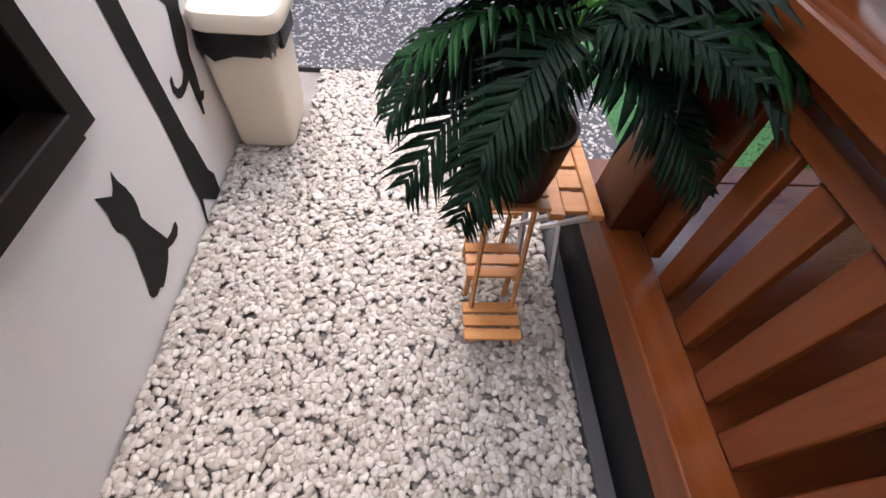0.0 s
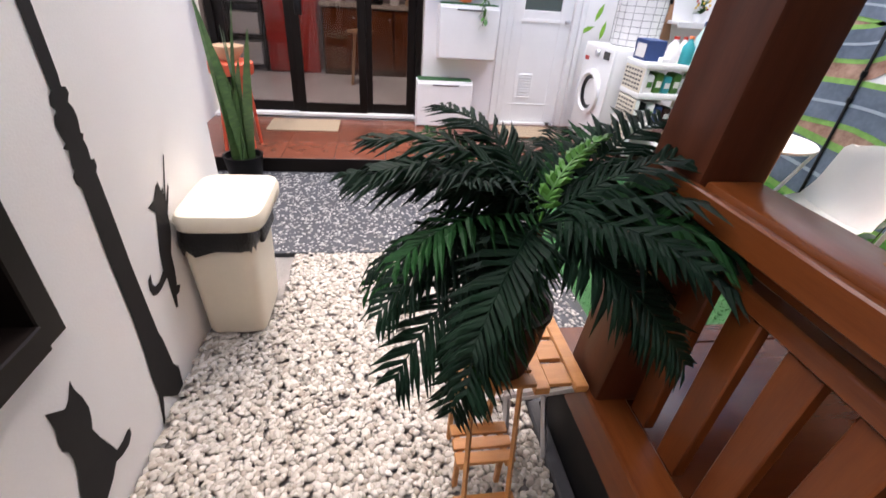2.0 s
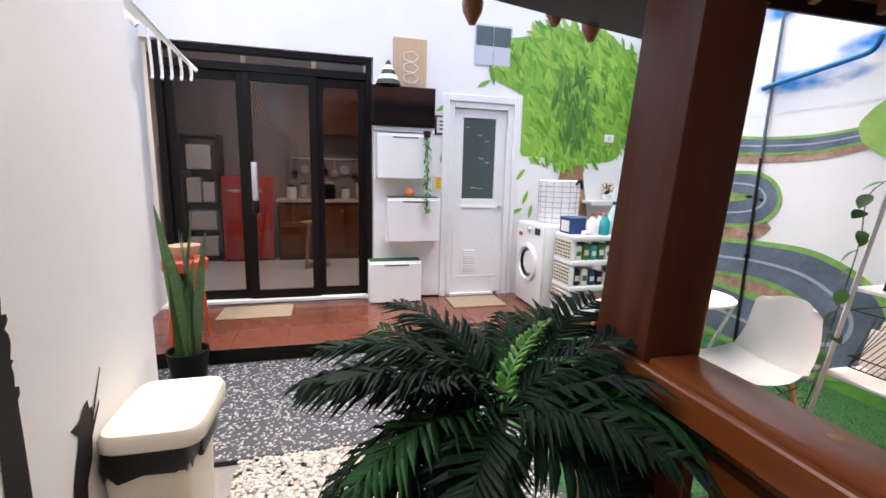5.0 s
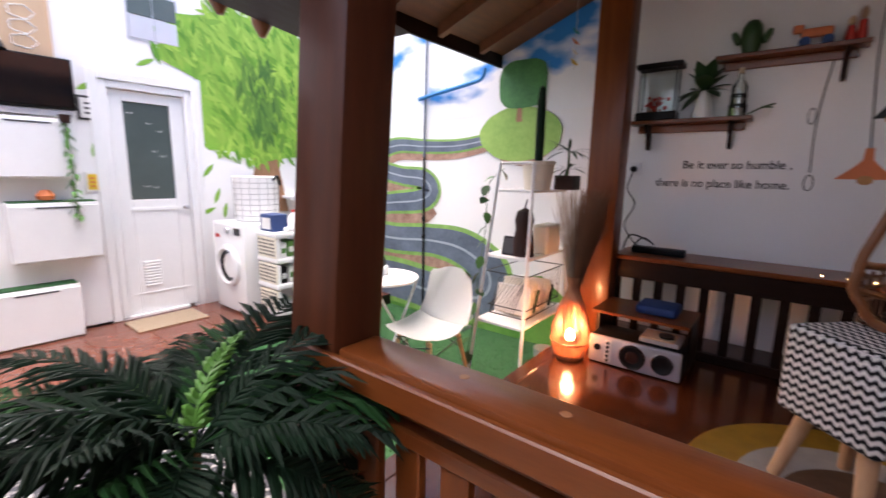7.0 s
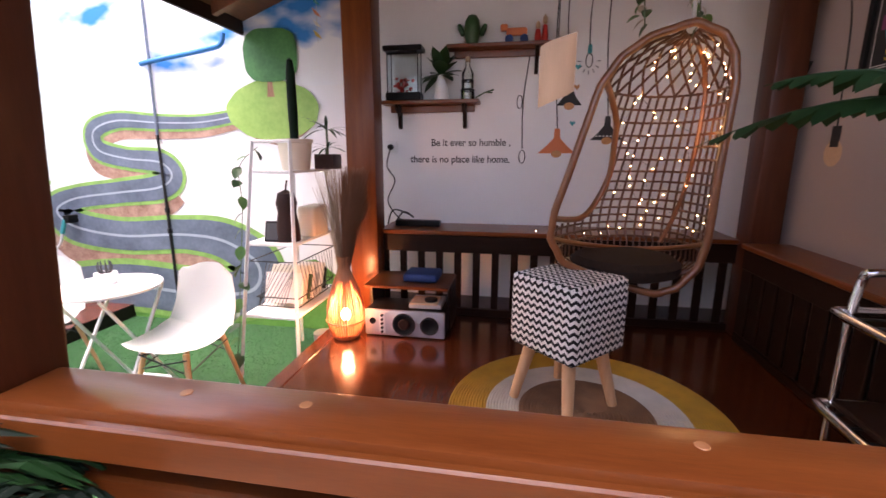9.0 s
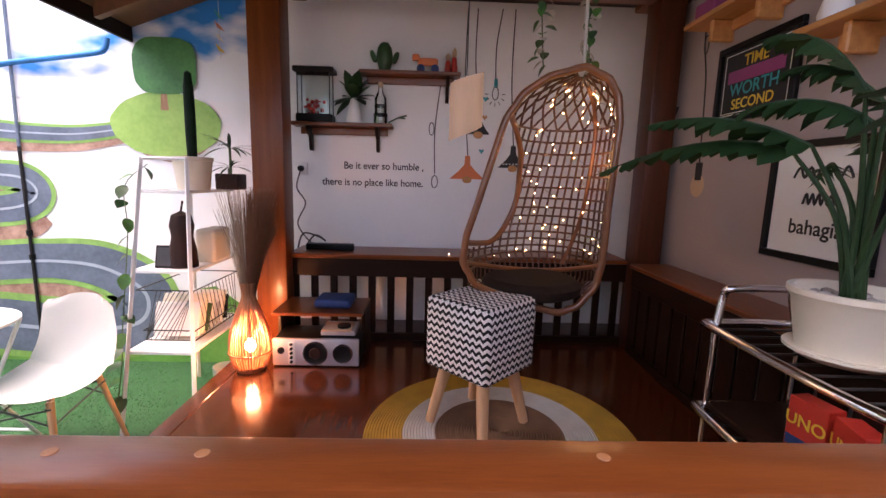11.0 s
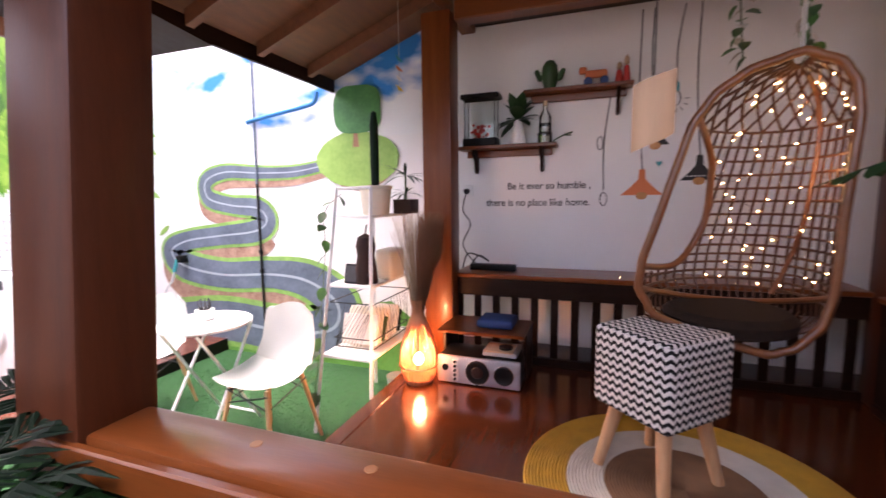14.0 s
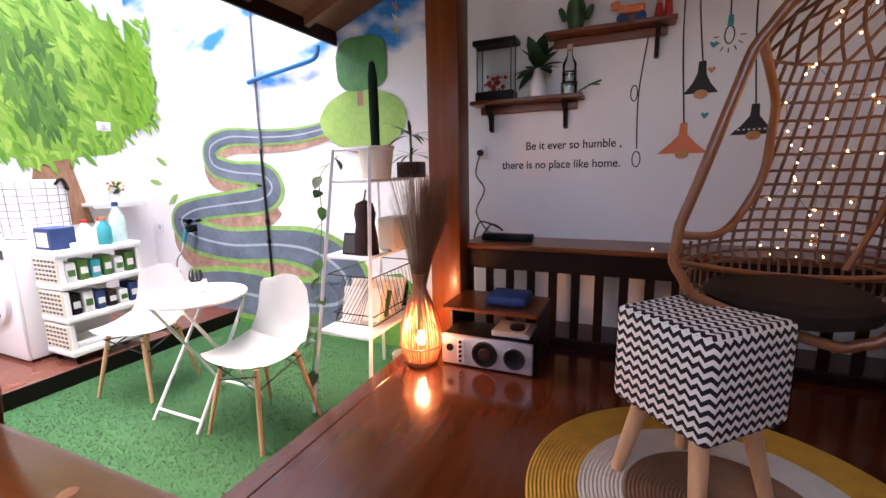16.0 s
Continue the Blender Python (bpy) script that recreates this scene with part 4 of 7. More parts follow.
for k in range(46):
    a = 2 * math.pi * k / 46
    pr = curve([(0.085, 0, 0.02), (0.108, 0, 0.10), (0.104, 0, 0.20), (0.070, 0, 0.32), (0.032, 0, 0.42), (0.040, 0, 0.50)], 4)
    part("rod", tube([(p.x * math.cos(a), p.x * math.sin(a), p.z) for p in pr], 0.0026 + 0.0012 * (k % 3), 5), M["wicker_glow"], lamp)
for z, r in ((0.025, 0.078), (0.11, 0.116), (0.36, 0.046), (0.42, 0.030)):
    part("ring", tube([(r * math.cos(2 * math.pi * k / 28), r * math.sin(2 * math.pi * k / 28), z) for k in range(28)], 0.004, 6, True), M["rattan"], lamp)
_ll = bpy.data.lights.new("lamp_light", "POINT")
_ll.energy, _ll.color, _ll.shadow_soft_size = 4.4, (1.0, 0.46, 0.2), 0.03
new("lamp_light", _ll).location = (2.335, 1.17, FLOOR + 0.20)
dg = thing("dried_grass", "bundle of brown dried grass and pale twigs", "dried plant", pose(2.335, 1.17, FLOOR + 0.42))
rng = random.Random(4)
for mm, cnt, nm in (("dried", 900, "brown_stalks"), ("pale_dried", 70, "pale_twigs")):
    b = bmesh.new()
    for k in range(cnt):
        a, r = (rng.gauss(-0.7, 0.8), 0.17 * math.sqrt(rng.random())) if mm == "dried" else (rng.gauss(2.4, 0.5), rng.uniform(0.02, 0.15))
        h = rng.uniform(0.36, 0.60)
        tube(curve([(0.012 * math.cos(a), 0.012 * math.sin(a), -0.10), (r * 0.5 * math.cos(a), r * 0.5 * math.sin(a), h * 0.5), (r * math.cos(a), r * math.sin(a), h)], 3), 0.0007 if mm == "dried" else 0.0009, 4, bm=b)
    tagged(part(nm, b, M[mm], dg), kind="stuff")

radio = thing("stereo", "silver compact stereo with round speakers on the deck", "stereo", pose(2.36, 0.57, FLOOR))
part("body", box(0.03, 0.26, 0, 0.49, 0.01, 0.165, 0.01, 2), M["black_plastic"], radio, smooth=True)
part("front", box(0.0, 0.03, 0, 0.49, 0.008, 0.168, 0.008, 2), M["silver"], radio, "silver front plate", True)
for y, r, nm in ((0.09, 0.052, "speaker"), (0.245, 0.066, "speaker")):
    s = part(nm, lathe([(0, 0), (r, 0), (r * 1.06, 0.008), (r * 0.9, 0.012), (r * 0.45, 0.002), (0, 0.006)], 28), M["black_plastic"], radio, "", True, pose(0.0, y, 0.088, 0, -90, 0))
    part("trim_ring", tube([(r * 1.05 * math.cos(2 * math.pi * k / 30), r * 1.05 * math.sin(2 * math.pi * k / 30), 0.009) for k in range(30)], 0.003, 6, True), M["chrome"], s, "chrome ring", True)
part("cone", lathe([(0, 0), (0.035, 0.0), (0.03, 0.006), (0, 0.008)], 24), M["brown_pot"], radio, "dark red cone", True, pose(-0.008, 0.245, 0.088, 0, -90, 0))
part("panel", box(-0.004, 0.0, 0.36, 0.40, 0.02, 0.155, 0.002), M["paper"], radio, "pale control strip")
for k in range(5):
    part("knob", lathe([(0, 0), (0.008, 0), (0.008, 0.01), (0, 0.011)], 12), M["black_plastic"], radio, "", True, pose(-0.004, 0.38, 0.035 + k * 0.026, 0, -90, 0))
part("speaker", lathe([(0, 0), (0.02, 0), (0.02, 0.006), (0, 0.007)], 18), M["black_plastic"], radio, "", True, pose(0.0, 0.44, 0.10, 0, -90, 0))
tagged(part("turntable_box", box(2.42, 2.60, 0.60, 0.80, FLOOR + 0.17, FLOOR + 0.20, 0.004), M["silver"]), "flat silver disc player on the stereo", "player")
tagged(part("paper_pile", box(2.40, 2.55, 0.62, 0.79, FLOOR + 0.201, FLOOR + 0.21, 0.002), M["kraft"]), "thin brown paper sleeve", "paper")
tagged(part("disc", lathe([(0, 0), (0.04, 0), (0.04, 0.012), (0, 0.014)], 20), M["black_plastic"], None, smooth=True, m=pose(2.46, 0.67, FLOOR + 0.212)), "small round black device", "device")
cb2 = thing("stereo_shelf", "low brown shelf board above the stereo", "shelf", pose(2.42, 0.56, FLOOR))
part("board", box(0, 0.35, 0, 0.52, 0.285, 0.305, 0.004), M["wood_y"], cb2)
for y in (0.0, 0.50):
    part("side_panel", box(0.1, 0.35, y, y + 0.02, 0, 0.284, 0.003), M["dark_wood"], cb2)
tagged(part("blue_cloth", box(2.50, 2.70, 0.64, 0.86, FLOOR + 0.306, FLOOR + 0.36, 0.02, 3), M["blue"], None, smooth=True), "folded dark blue cloth on the low shelf", "cloth")

# hanging rattan chair
CHAIR = pose(1.90, -0.33, 0.86)
hc = thing("hanging_chair", "rattan hanging egg chair with woven lattice back", "chair", CHAIR)
RIM_L = [(-0.085, 0.02), (0.10, 0.06), (0.295, 0.140), (0.356, 0.244), (0.344, 0.359), (0.30, 0.50), (0.247, 0.68), (0.19, 0.868), (0.117, 0.977), (0.012, 1.051), (-0.144, 1.097)]
RIM_R = [(-0.085, 0.02), (-0.17, 0.05), (-0.245, 0.140), (-0.27, 0.244), (-0.278, 0.359), (-0.283, 0.50), (-0.296, 0.68), (-0.308, 0.868), (-0.295, 0.977), (-0.25, 1.051), (-0.144, 1.097)]
ARM = [(0.178, 0.895), (0.105, 0.844), (0.061, 0.761), (0.051, 0.656), (0.067, 0.495), (0.123, 0.358), (0.188, 0.300), (0.256, 0.298), (0.346, 0.330)]


def side_at(points, v):
    c = v * (len(points) - 1)
    k = min(int(c), len(points) - 2)
    t = c - k
    return points[k][0] + (points[k + 1][0] - points[k][0]) * t, points[k][1] + (points[k + 1][1] - points[k][1]) * t


def egg(theta, v):
    """A point of the shell: theta 0 to pi from the left rim round the back to the right rim, v 0 to 1 upward."""
    (yl, zl), (yr, zr) = side_at(RIM_L, v), side_at(RIM_R, v)
    u = 0.5 - 0.5 * math.cos(theta)
    bulge = math.sin(theta) * math.sin(math.pi * min(1, 0.12 + 0.84 * v)) ** 0.55
    return Vector((0.42 * bulge + 0.04 * (zl - 0.5), yl + (yr - yl) * u - 0.11 * bulge, zl + (zr - zl) * u))


def on_shell(y, z):
    """The shell's point on its left side that lies nearest to a height and a breadth."""
    return min((egg(math.pi * 0.5 * a / 50, b / 80) for a in range(51) for b in range(81)), key=lambda p: (p.y - y) ** 2 + (p.z - z) ** 2)


rim = [egg(0.0, v / 20) for v in range(21)] + [egg(math.pi, v / 20) for v in range(19, 0, -1)]
part("rim", tube(curve(rim, 2, True), 0.0165, 10, True), M["rattan"], hc, "thick bent rattan hoop", True)
part("back_hoop", tube(curve([egg(math.pi * k / 16, 0.30 - 0.10 * math.sin(math.pi * k / 16)) for k in range(17)], 2), 0.012, 8), M["rattan"], hc, "", True)
part("side_hoop", tube(curve([egg(math.pi * (0.66 + 0.10 * math.sin(math.pi * k / 12)), 0.24 + 0.68 * k / 12) for k in range(13)], 2), 0.011, 8), M["rattan"], hc, "bent rattan stay", True)
part("armrest", tube(curve([on_shell(y, z) for y, z in ARM], 5), 0.0145, 10), M["rattan"], hc, "bent rattan arm loop", True)


def in_hole(th, p):
    if th > math.pi * 0.5 or not 0.300 < p.z < 0.885:
        return False
    for (y0, z0), (y1, z1) in zip(ARM, ARM[1:]):
        if z1 <= p.z <= z0:
            return p.y > y0 + (y1 - y0) * (z0 - p.z) / (z0 - z1)
    return False


lat = bmesh.new()


def woven(points, radius=0.0058):
    run = []
    for k, (th, v) in enumerate(points):
        p = egg(th, v)
        if in_hole(th, p):
            if len(run) > 1:
                tube(run, radius, 6, bm=lat)
            run = []
        else:
            run.append(p * (1.0 + 0.0012 * (-1) ** k))
    if len(run) > 1:
        tube(run, radius, 6, bm=lat)


# square weave below, turning into diamonds towards the crown
for k in range(22):
    woven([(math.pi * (k + 0.5) / 22, 0.25 + 0.45 * j / 40) for j in range(41)])
for j in range(15):
    woven([(math.pi * k / 60, 0.26 + 0.44 * j / 14) for k in range(61)])
for k in range(-6, 26, 2):
    for way in (1, -1):
        pts = [(math.pi * (k + 0.5 + way * 5.5 * j / 16) / 22, 0.70 + 0.28 * j / 16) for j in range(17)]
        woven([(t, v) for t, v in pts if 0 <= t <= math.pi])
part("lattice", lat, M["lattice"], hc, "open lattice of woven rattan", True)
for j in range(30):
    a = egg(math.pi * (j + 0.5) / 30, 0.26)
    part("seat_rod", tube([(0.05, 0.62 * a.y, 0.075), (a.x * 0.96, a.y, a.z - 0.07), a], 0.0045, 5), M["lattice"], hc, "", True)
part("cushion", lathe([(0, 0.07), (0.20, 0.07), (0.235, 0.085), (0.24, 0.125), (0.21, 0.15), (0, 0.155)], 32), M["soil"], hc, "dark brown seat pad", True, pose(0.15, 0.01, 0, 0, 0, 0))
part("rope", tube([(0.05, -0.144, 1.11), (0.10, -0.15, 1.86)], 0.008, 6), M["ecru"], hc, "pale hanging rope")

# string of small lights over the chair and the ledge
fl = thing("fairy_lights", "string of small warm lights wound round the chair", "string lights", pose(0, 0, 0))
mw = CHAIR
rng = random.Random(8)
wirepts = []
spots = []
for k in range(70):
    th = math.pi * (0.30 + 0.66 * rng.random())
    v = 0.30 + 0.62 * ((k * 0.618) % 1)
    spots.append(mw @ (egg(th, v) * 0.985))
for k in range(9):
    spots.append(Vector((2.81, 0.05 - 0.10 * k, 0.978 + 0.006 * rng.random())))
order = sorted(spots[:70], key=lambda p: (round(p.z * 7), p.y * (1 if round(p.z * 7) % 2 else -1)))
part("wire", tube(order, 0.0009, 4), M["cable"], fl, "thin light wire")
_fb = bmesh.new()
bmesh.ops.create_icosphere(_fb, subdivisions=1, radius=0.0029)
fairy_mesh = mesh_of("light", _fb, M["fairy"], True)
for p in spots:
    shared("light", fairy_mesh, fl, Matrix.Translation(p))
_fl = bpy.data.lights.new("fairy_glow", "POINT")
_fl.energy, _fl.color, _fl.shadow_soft_size = 0.45, (1.0, 0.6, 0.25), 0.15
new("fairy_glow", _fl).location = (2.05, -0.62, 1.55)

# shelves on the lettered wall
def wall_shelf(m, length, depth, label, brackets):
    s = thing("wall_shelf", label, "shelf", m)
    part("board", box(-depth, 0, -length / 2, length / 2, -0.025, 0, 0.004), M["wood_y"], s, smooth=True)
    part("rail", box(-0.035, -0.01, -length / 2 + 0.04, length / 2 - 0.04, -0.075, -0.026, 0.003), M["wood_y"], s)
    for y in brackets:
        b = bmesh.new()
        prof = [(-0.002, -0.026), (-depth + 0.02, -0.026), (-depth + 0.03, -0.05), (-0.05, -0.10), (-0.035, -0.18), (-0.002, -0.19)]
        f1 = [b.verts.new((x, y - 0.012, z)) for x, z in prof]
        f2 = [b.verts.new((x, y + 0.012, z)) for x, z in prof]
        b.faces.new(f1[::-1]), b.faces.new(f2)
        for k in range(len(prof)):
            q = (k + 1) % len(prof)
            b.faces.new((f1[k], f1[q], f2[q], f2[k]))
        part("bracket", b, M["dark_wood"], s)
    return s


wall_shelf(pose(SIDE, 0.81, 1.84), 0.70, 0.15, "dark brown wall shelf with a terrarium, plant and jars", (0.24, -0.24))
wall_shelf(pose(SIDE, 0.34, 2.20), 0.70, 0.13, "dark brown wall shelf with a cactus and painted figurines", (-0.26,))
tr = thing("terrarium", "small glass lantern box with dried flowers inside", "terrarium", pose(SIDE - 0.08, 1.00, 1.84))
part("base", box(-0.06, 0.06, -0.125, 0.125, 0, 0.055, 0.006), M["black_alu"], tr)
part("lid", box(-0.065, 0.065, -0.14, 0.14, 0.33, 0.365, 0.006), M["black_alu"], tr)
part("glass", box(-0.055, 0.055, -0.11, 0.11, 0.055, 0.33, 0), M["glass"], tr).visible_shadow = False
for sx in (-1, 1):
    for sy in (-1, 1):
        part("bar", box(sx * 0.055 - 0.003, sx * 0.055 + 0.003, sy * 0.11 - 0.003, sy * 0.11 + 0.003, 0.055, 0.33, 0), M["wire"], tr)
fb = bmesh.new()
rng = random.Random(3)
for k in range(26):
    bmesh.ops.create_icosphere(fb, subdivisions=1, radius=rng.uniform(0.008, 0.018), matrix=Matrix.Translation((rng.uniform(-0.03, 0.03), rng.uniform(-0.07, 0.07), rng.uniform(0.06, 0.15))))
part("flowers", fb, M["red"], tr, "red dried flowers")


def leaf_blade(length, width, droop=0.2, seg=6, fold=0.15):
    b = bmesh.new()
    rows = []
    for k in range(seg + 1):
        u = k / seg
        w = width * math.sin(math.pi * min(1, 0.08 + 0.92 * u)) ** 0.8 * (1 if u < 1 else 0.02)
        z = -droop * length * u * u
        rows.append([b.verts.new((length * u, s * w, z + fold * w * abs(s))) for s in (-1, 0, 1)])
    for A, B in zip(rows, rows[1:]):
        b.faces.new((A[0], A[1], B[1], B[0])), b.faces.new((A[1], A[2], B[2], B[1]))
    return b


def rosette(parent, mesh, n, z, tilt, spread=(0, 0), seed=1, grow=(0.8, 1.1)):
    r = random.Random(seed)
    for k in range(n):
        s = r.uniform(*grow)
        shared("leaf", mesh, parent, pose(spread[0], spread[1], z, 0, -r.uniform(*tilt), 360 * k / n + r.uniform(-14, 14)) @ Matrix.Scale(s, 4))


sv = thing("vase_plant", "dark green leafy sprig in a white ribbed vase", "plant", pose(SIDE - 0.09, 0.73, 1.84))
part("vase", lathe([(0, 0), (0.05, 0), (0.055, 0.02), (0.035, 0.13), (0.022, 0.17), (0.02, 0.17), (0.03, 0.12), (0, 0.02)], 16), M["white_plastic"], sv, "white ribbed vase", True)
rosette(sv, mesh_of("leaf", leaf_blade(0.18, 0.044), M["broad_leaf"], True), 22, 0.17, (-30, 80), seed=5)
for y, z, r, h, mm, lb_ in ((0.545, 1.84, 0.048, 0.07, "glass", "clear glass jar"), (0.545, 1.911, 0.042, 0.06, "glass", "clear glass jar stacked on another")):
    j = thing("glass_jar", lb_ + " with a dark band", "jar", pose(SIDE - 0.09, y, z), "stacked jars")
    part("jar", lathe([(0, 0), (r, 0), (r, h), (r * 0.9, h), (r * 0.9, 0.004), (0, 0.004)], 20), M[mm], j, "", True)
    part("band", lathe([(r * 1.01, h * 0.8), (r * 1.03, h * 0.8), (r * 1.03, h * 0.98), (r * 1.01, h * 0.98)], 20), M["black_plastic"], j)
bt = thing("glass_bottle", "small clear bottle with an amber cork", "bottle", pose(SIDE - 0.09, 0.545, 1.972))
part("bottle", lathe([(0, 0), (0.04, 0), (0.042, 0.04), (0.016, 0.09), (0.016, 0.12), (0, 0.12)], 18), M["glass"], bt, "", True)
part("cork", lathe([(0, 0.12), (0.017, 0.12), (0.017, 0.15), (0, 0.155)], 14), M["kraft"], bt, "amber cork", True)
tagged(part("sprig", join(tube([(SIDE - 0.1, 0.49, 1.85), (SIDE - 0.11, 0.42, 1.885), (SIDE - 0.12, 0.37, 1.88)], 0.005, 5), tube([(SIDE - 0.11, 0.42, 1.885), (SIDE - 0.12, 0.36, 1.90)], 0.006, 5)), M["dark_leaf"]), "small dark green twig lying on the shelf", "twig")
cc = thing("cactus_ornament", "flat green cactus ornament", "ornament", pose(SIDE - 0.07, 0.52, 2.20))
part("stem", lathe([(0, 0), (0.036, 0.0), (0.050, 0.05), (0.056, 0.10), (0.048, 0.155), (0.028, 0.185), (0, 0.195)], 18, squash=1.0), M["dark_leaf"], cc, "", True)
part("arm", lathe([(0, 0), (0.018, 0.015), (0.019, 0.06), (0.012, 0.085), (0, 0.09)], 14), M["dark_leaf"], cc, "", True, pose(0, 0.058, 0.055, -24, 0, 0))
part("arm", lathe([(0, 0), (0.018, 0.015), (0.019, 0.06), (0.012, 0.085), (0, 0.09)], 14), M["dark_leaf"], cc, "", True, pose(0, -0.056, 0.05, 24, 0, 0))
an = thing("toy_animal", "orange painted wooden animal with blue wheels", "figurine", pose(SIDE - 0.06, 0.22, 2.20))
part("body", box(-0.02, 0.02, -0.07, 0.07, 0.05, 0.10, 0.015, 2), M["orange_paint"], an, "", True)
part("head", box(-0.018, 0.018, 0.06, 0.11, 0.08, 0.125, 0.012, 2), M["orange_paint"], an, "", True)
for y in (-0.05, 0.05):
    part("wheel", lathe([(0, -0.02), (0.028, -0.02), (0.028, 0.02), (0, 0.02)], 14), M["blue"], an, "", True, pose(0, y, 0.028, 0, 90, 0))
for y, hh in ((0.09 - 0.01, 0.14), (0.035, 0.18)):
    fg = thing("peg_figurine", "small painted wooden peg figurine in red and cream", "figurine", pose(SIDE - 0.06, y, 2.20), "peg figurines")
    part("body", lathe([(0, 0), (0.022, 0), (0.024, 0.03), (0.015, hh * 0.6), (0, hh * 0.62)], 14), M["red"], fg, "", True)
    part("head", lathe([(0, hh * 0.6), (0.016, hh * 0.68), (0.016, hh * 0.85), (0, hh)], 14), M["kraft"], fg, "", True)

# lettering and painted lamps
lt = thing("wall_lettering", "black serif lettering on the white wall", "lettering", pose(0, 0, 0), kind="structure")
for tx, y, z, s, w in (("Be it ever so humble ,", 0.53, 1.55, 0.072, 0.58), ("there is no place like home.", 0.61, 1.43, 0.072, 0.74)):
    me = writing(tx, s, M["ink"])
    ww = max(v.co.x for v in me.vertices) - min(v.co.x for v in me.vertices)
    shared("lettering", me, lt, Matrix.Translation((SIDE - 0.003, y, z)) @ Euler((radians(90), 0, radians(-90))).to_matrix().to_4x4() @ Matrix.Diagonal((w / ww, 1, 1, 1)))
lp = thing("painted_lamps", "pendant lamps, bulbs and hearts painted on the wall", "mural", pose(0, 0, 0), kind="structure")


def wall_poly(points, layer=1):
    return flat_shape(points, SIDE, layer)


def cord(y0, z0, y1, z1):
    return tube(curve([(SIDE - 0.002, y0, z0), (SIDE - 0.002, (y0 + y1) / 2 + 0.02, (z0 + z1) / 2), (SIDE - 0.002, y1, z1)], 6), 0.004, 5)


for y, z, w, h, mm, top in ((-0.085, 1.475, 0.13, 0.17, "orange_paint", 2.66), (-0.42, 1.565, 0.11, 0.16, "ink", 2.66), (-0.155, 1.80, 0.085, 0.17, "ink", 2.66)):
    part("painted_shade", wall_poly([(y - w, z), (y + w, z), (y + w * 0.5, z + h * 0.34), (y + 0.022, z + h * 0.62), (y + 0.018, z + h), (y - 0.018, z + h), (y - 0.022, z + h * 0.62), (y - w * 0.5, z + h * 0.34)]), M[mm], lp)
    part("painted_bulb", wall_poly(oval(y, z - 0.005, 0.035, 0.025), 2), M["orange_wood"], lp)
    part("painted_cord", cord(y, z + h, y + 0.03, top), M["ink"], lp)
for y, z, top in ((0.155, 1.42, 2.14), (-0.27, 2.06, 2.66)):
    part("painted_cord", cord(y, z + 0.09, y - 0.03, top), M["ink"], lp)
    part("painted_bulb", tube([(SIDE - 0.002, a, c) for a, c in oval(y, z + 0.03, 0.022, 0.045, 0, 20)], 0.003, 4, True), M["ink"], lp)
for k in range(7):
    part("painted_dash", wall_poly([(-0.50 + 0.024 * k, 1.588), (-0.488 + 0.024 * k, 1.588), (-0.488 + 0.024 * k, 1.596), (-0.50 + 0.024 * k, 1.596)], 3), M["paper"], lp)
for k in range(7):
    a = math.pi * (1.0 + k / 6)
    part("painted_ray", tube([(SIDE - 0.002, -0.27 + 0.05 * math.cos(a), 2.085 + 0.06 * math.sin(a)), (SIDE - 0.002, -0.27 + 0.075 * math.cos(a), 2.085 + 0.085 * math.sin(a))], 0.0025, 4), M["ink"], lp)
part("painted_socket", wall_poly([(-0.285, 2.135), (-0.255, 2.135), (-0.258, 2.19), (-0.282, 2.19)], 2), M["teal"], lp)
part("painted_loop", tube([(SIDE - 0.002, 0.185 + 0.018 * math.cos(2 * math.pi * k / 14), 1.83 + 0.045 * math.sin(2 * math.pi * k / 14)) for k in range(14)], 0.003, 4, True), M["ink"], lp)
for y, z, mm in ((-0.185, 1.68, "teal"), (-0.20, 2.05, "teal"), (-0.20, 1.92, "orange_wood")):
    part("painted_heart", wall_poly([(y, z - 0.02), (y + 0.02, z + 0.005), (y + 0.012, z + 0.018), (y, z + 0.008), (y - 0.012, z + 0.018), (y - 0.02, z + 0.005)]), M[mm], lp)
so = thing("socket", "white wall socket with a black plug", "socket", pose(SIDE, 1.13, 1.52), "wall sockets")
part("plate", box(-0.012, 0, -0.045, 0.045, -0.045, 0.045, 0.006, 2), M["white_plastic"], so, "", True)
part("plug", lathe([(0, 0), (0.022, 0), (0.02, 0.03), (0, 0.035)], 16), M["black_plastic"], so, "black plug", True, pose(-0.012, 0, 0, 0, -90, 0))
tagged(part("cable", tube(curve([(SIDE - 0.03, 1.13, 1.51), (SIDE - 0.03, 1.16, 1.38), (SIDE - 0.03, 1.10, 1.27), (SIDE - 0.03, 1.16, 1.12), (SIDE - 0.05, 1.08, 1.0), (SIDE - 0.15, 1.00, 0.985)], 6), 0.005, 6), M["cable"], None, smooth=True), "loose black cable hanging from the socket", "cable")
ad = thing("power_strip", "black power strip with coiled cables on the ledge", "power strip", pose(2.95, 0.86, 0.97))
part("body", box(-0.03, 0.03, -0.16, 0.16, 0.0, 0.045, 0.008, 2), M["black_plastic"], ad, "", True)
part("cable", tube(curve([(0, 0.16, 0.03), (0.0, 0.10, 0.10), (0, 0.03, 0.06), (0, 0.08, 0.09), (0, 0.18, 0.11), (0, 0.22, 0.01)], 6), 0.006, 6), M["cable"], ad, "", True)

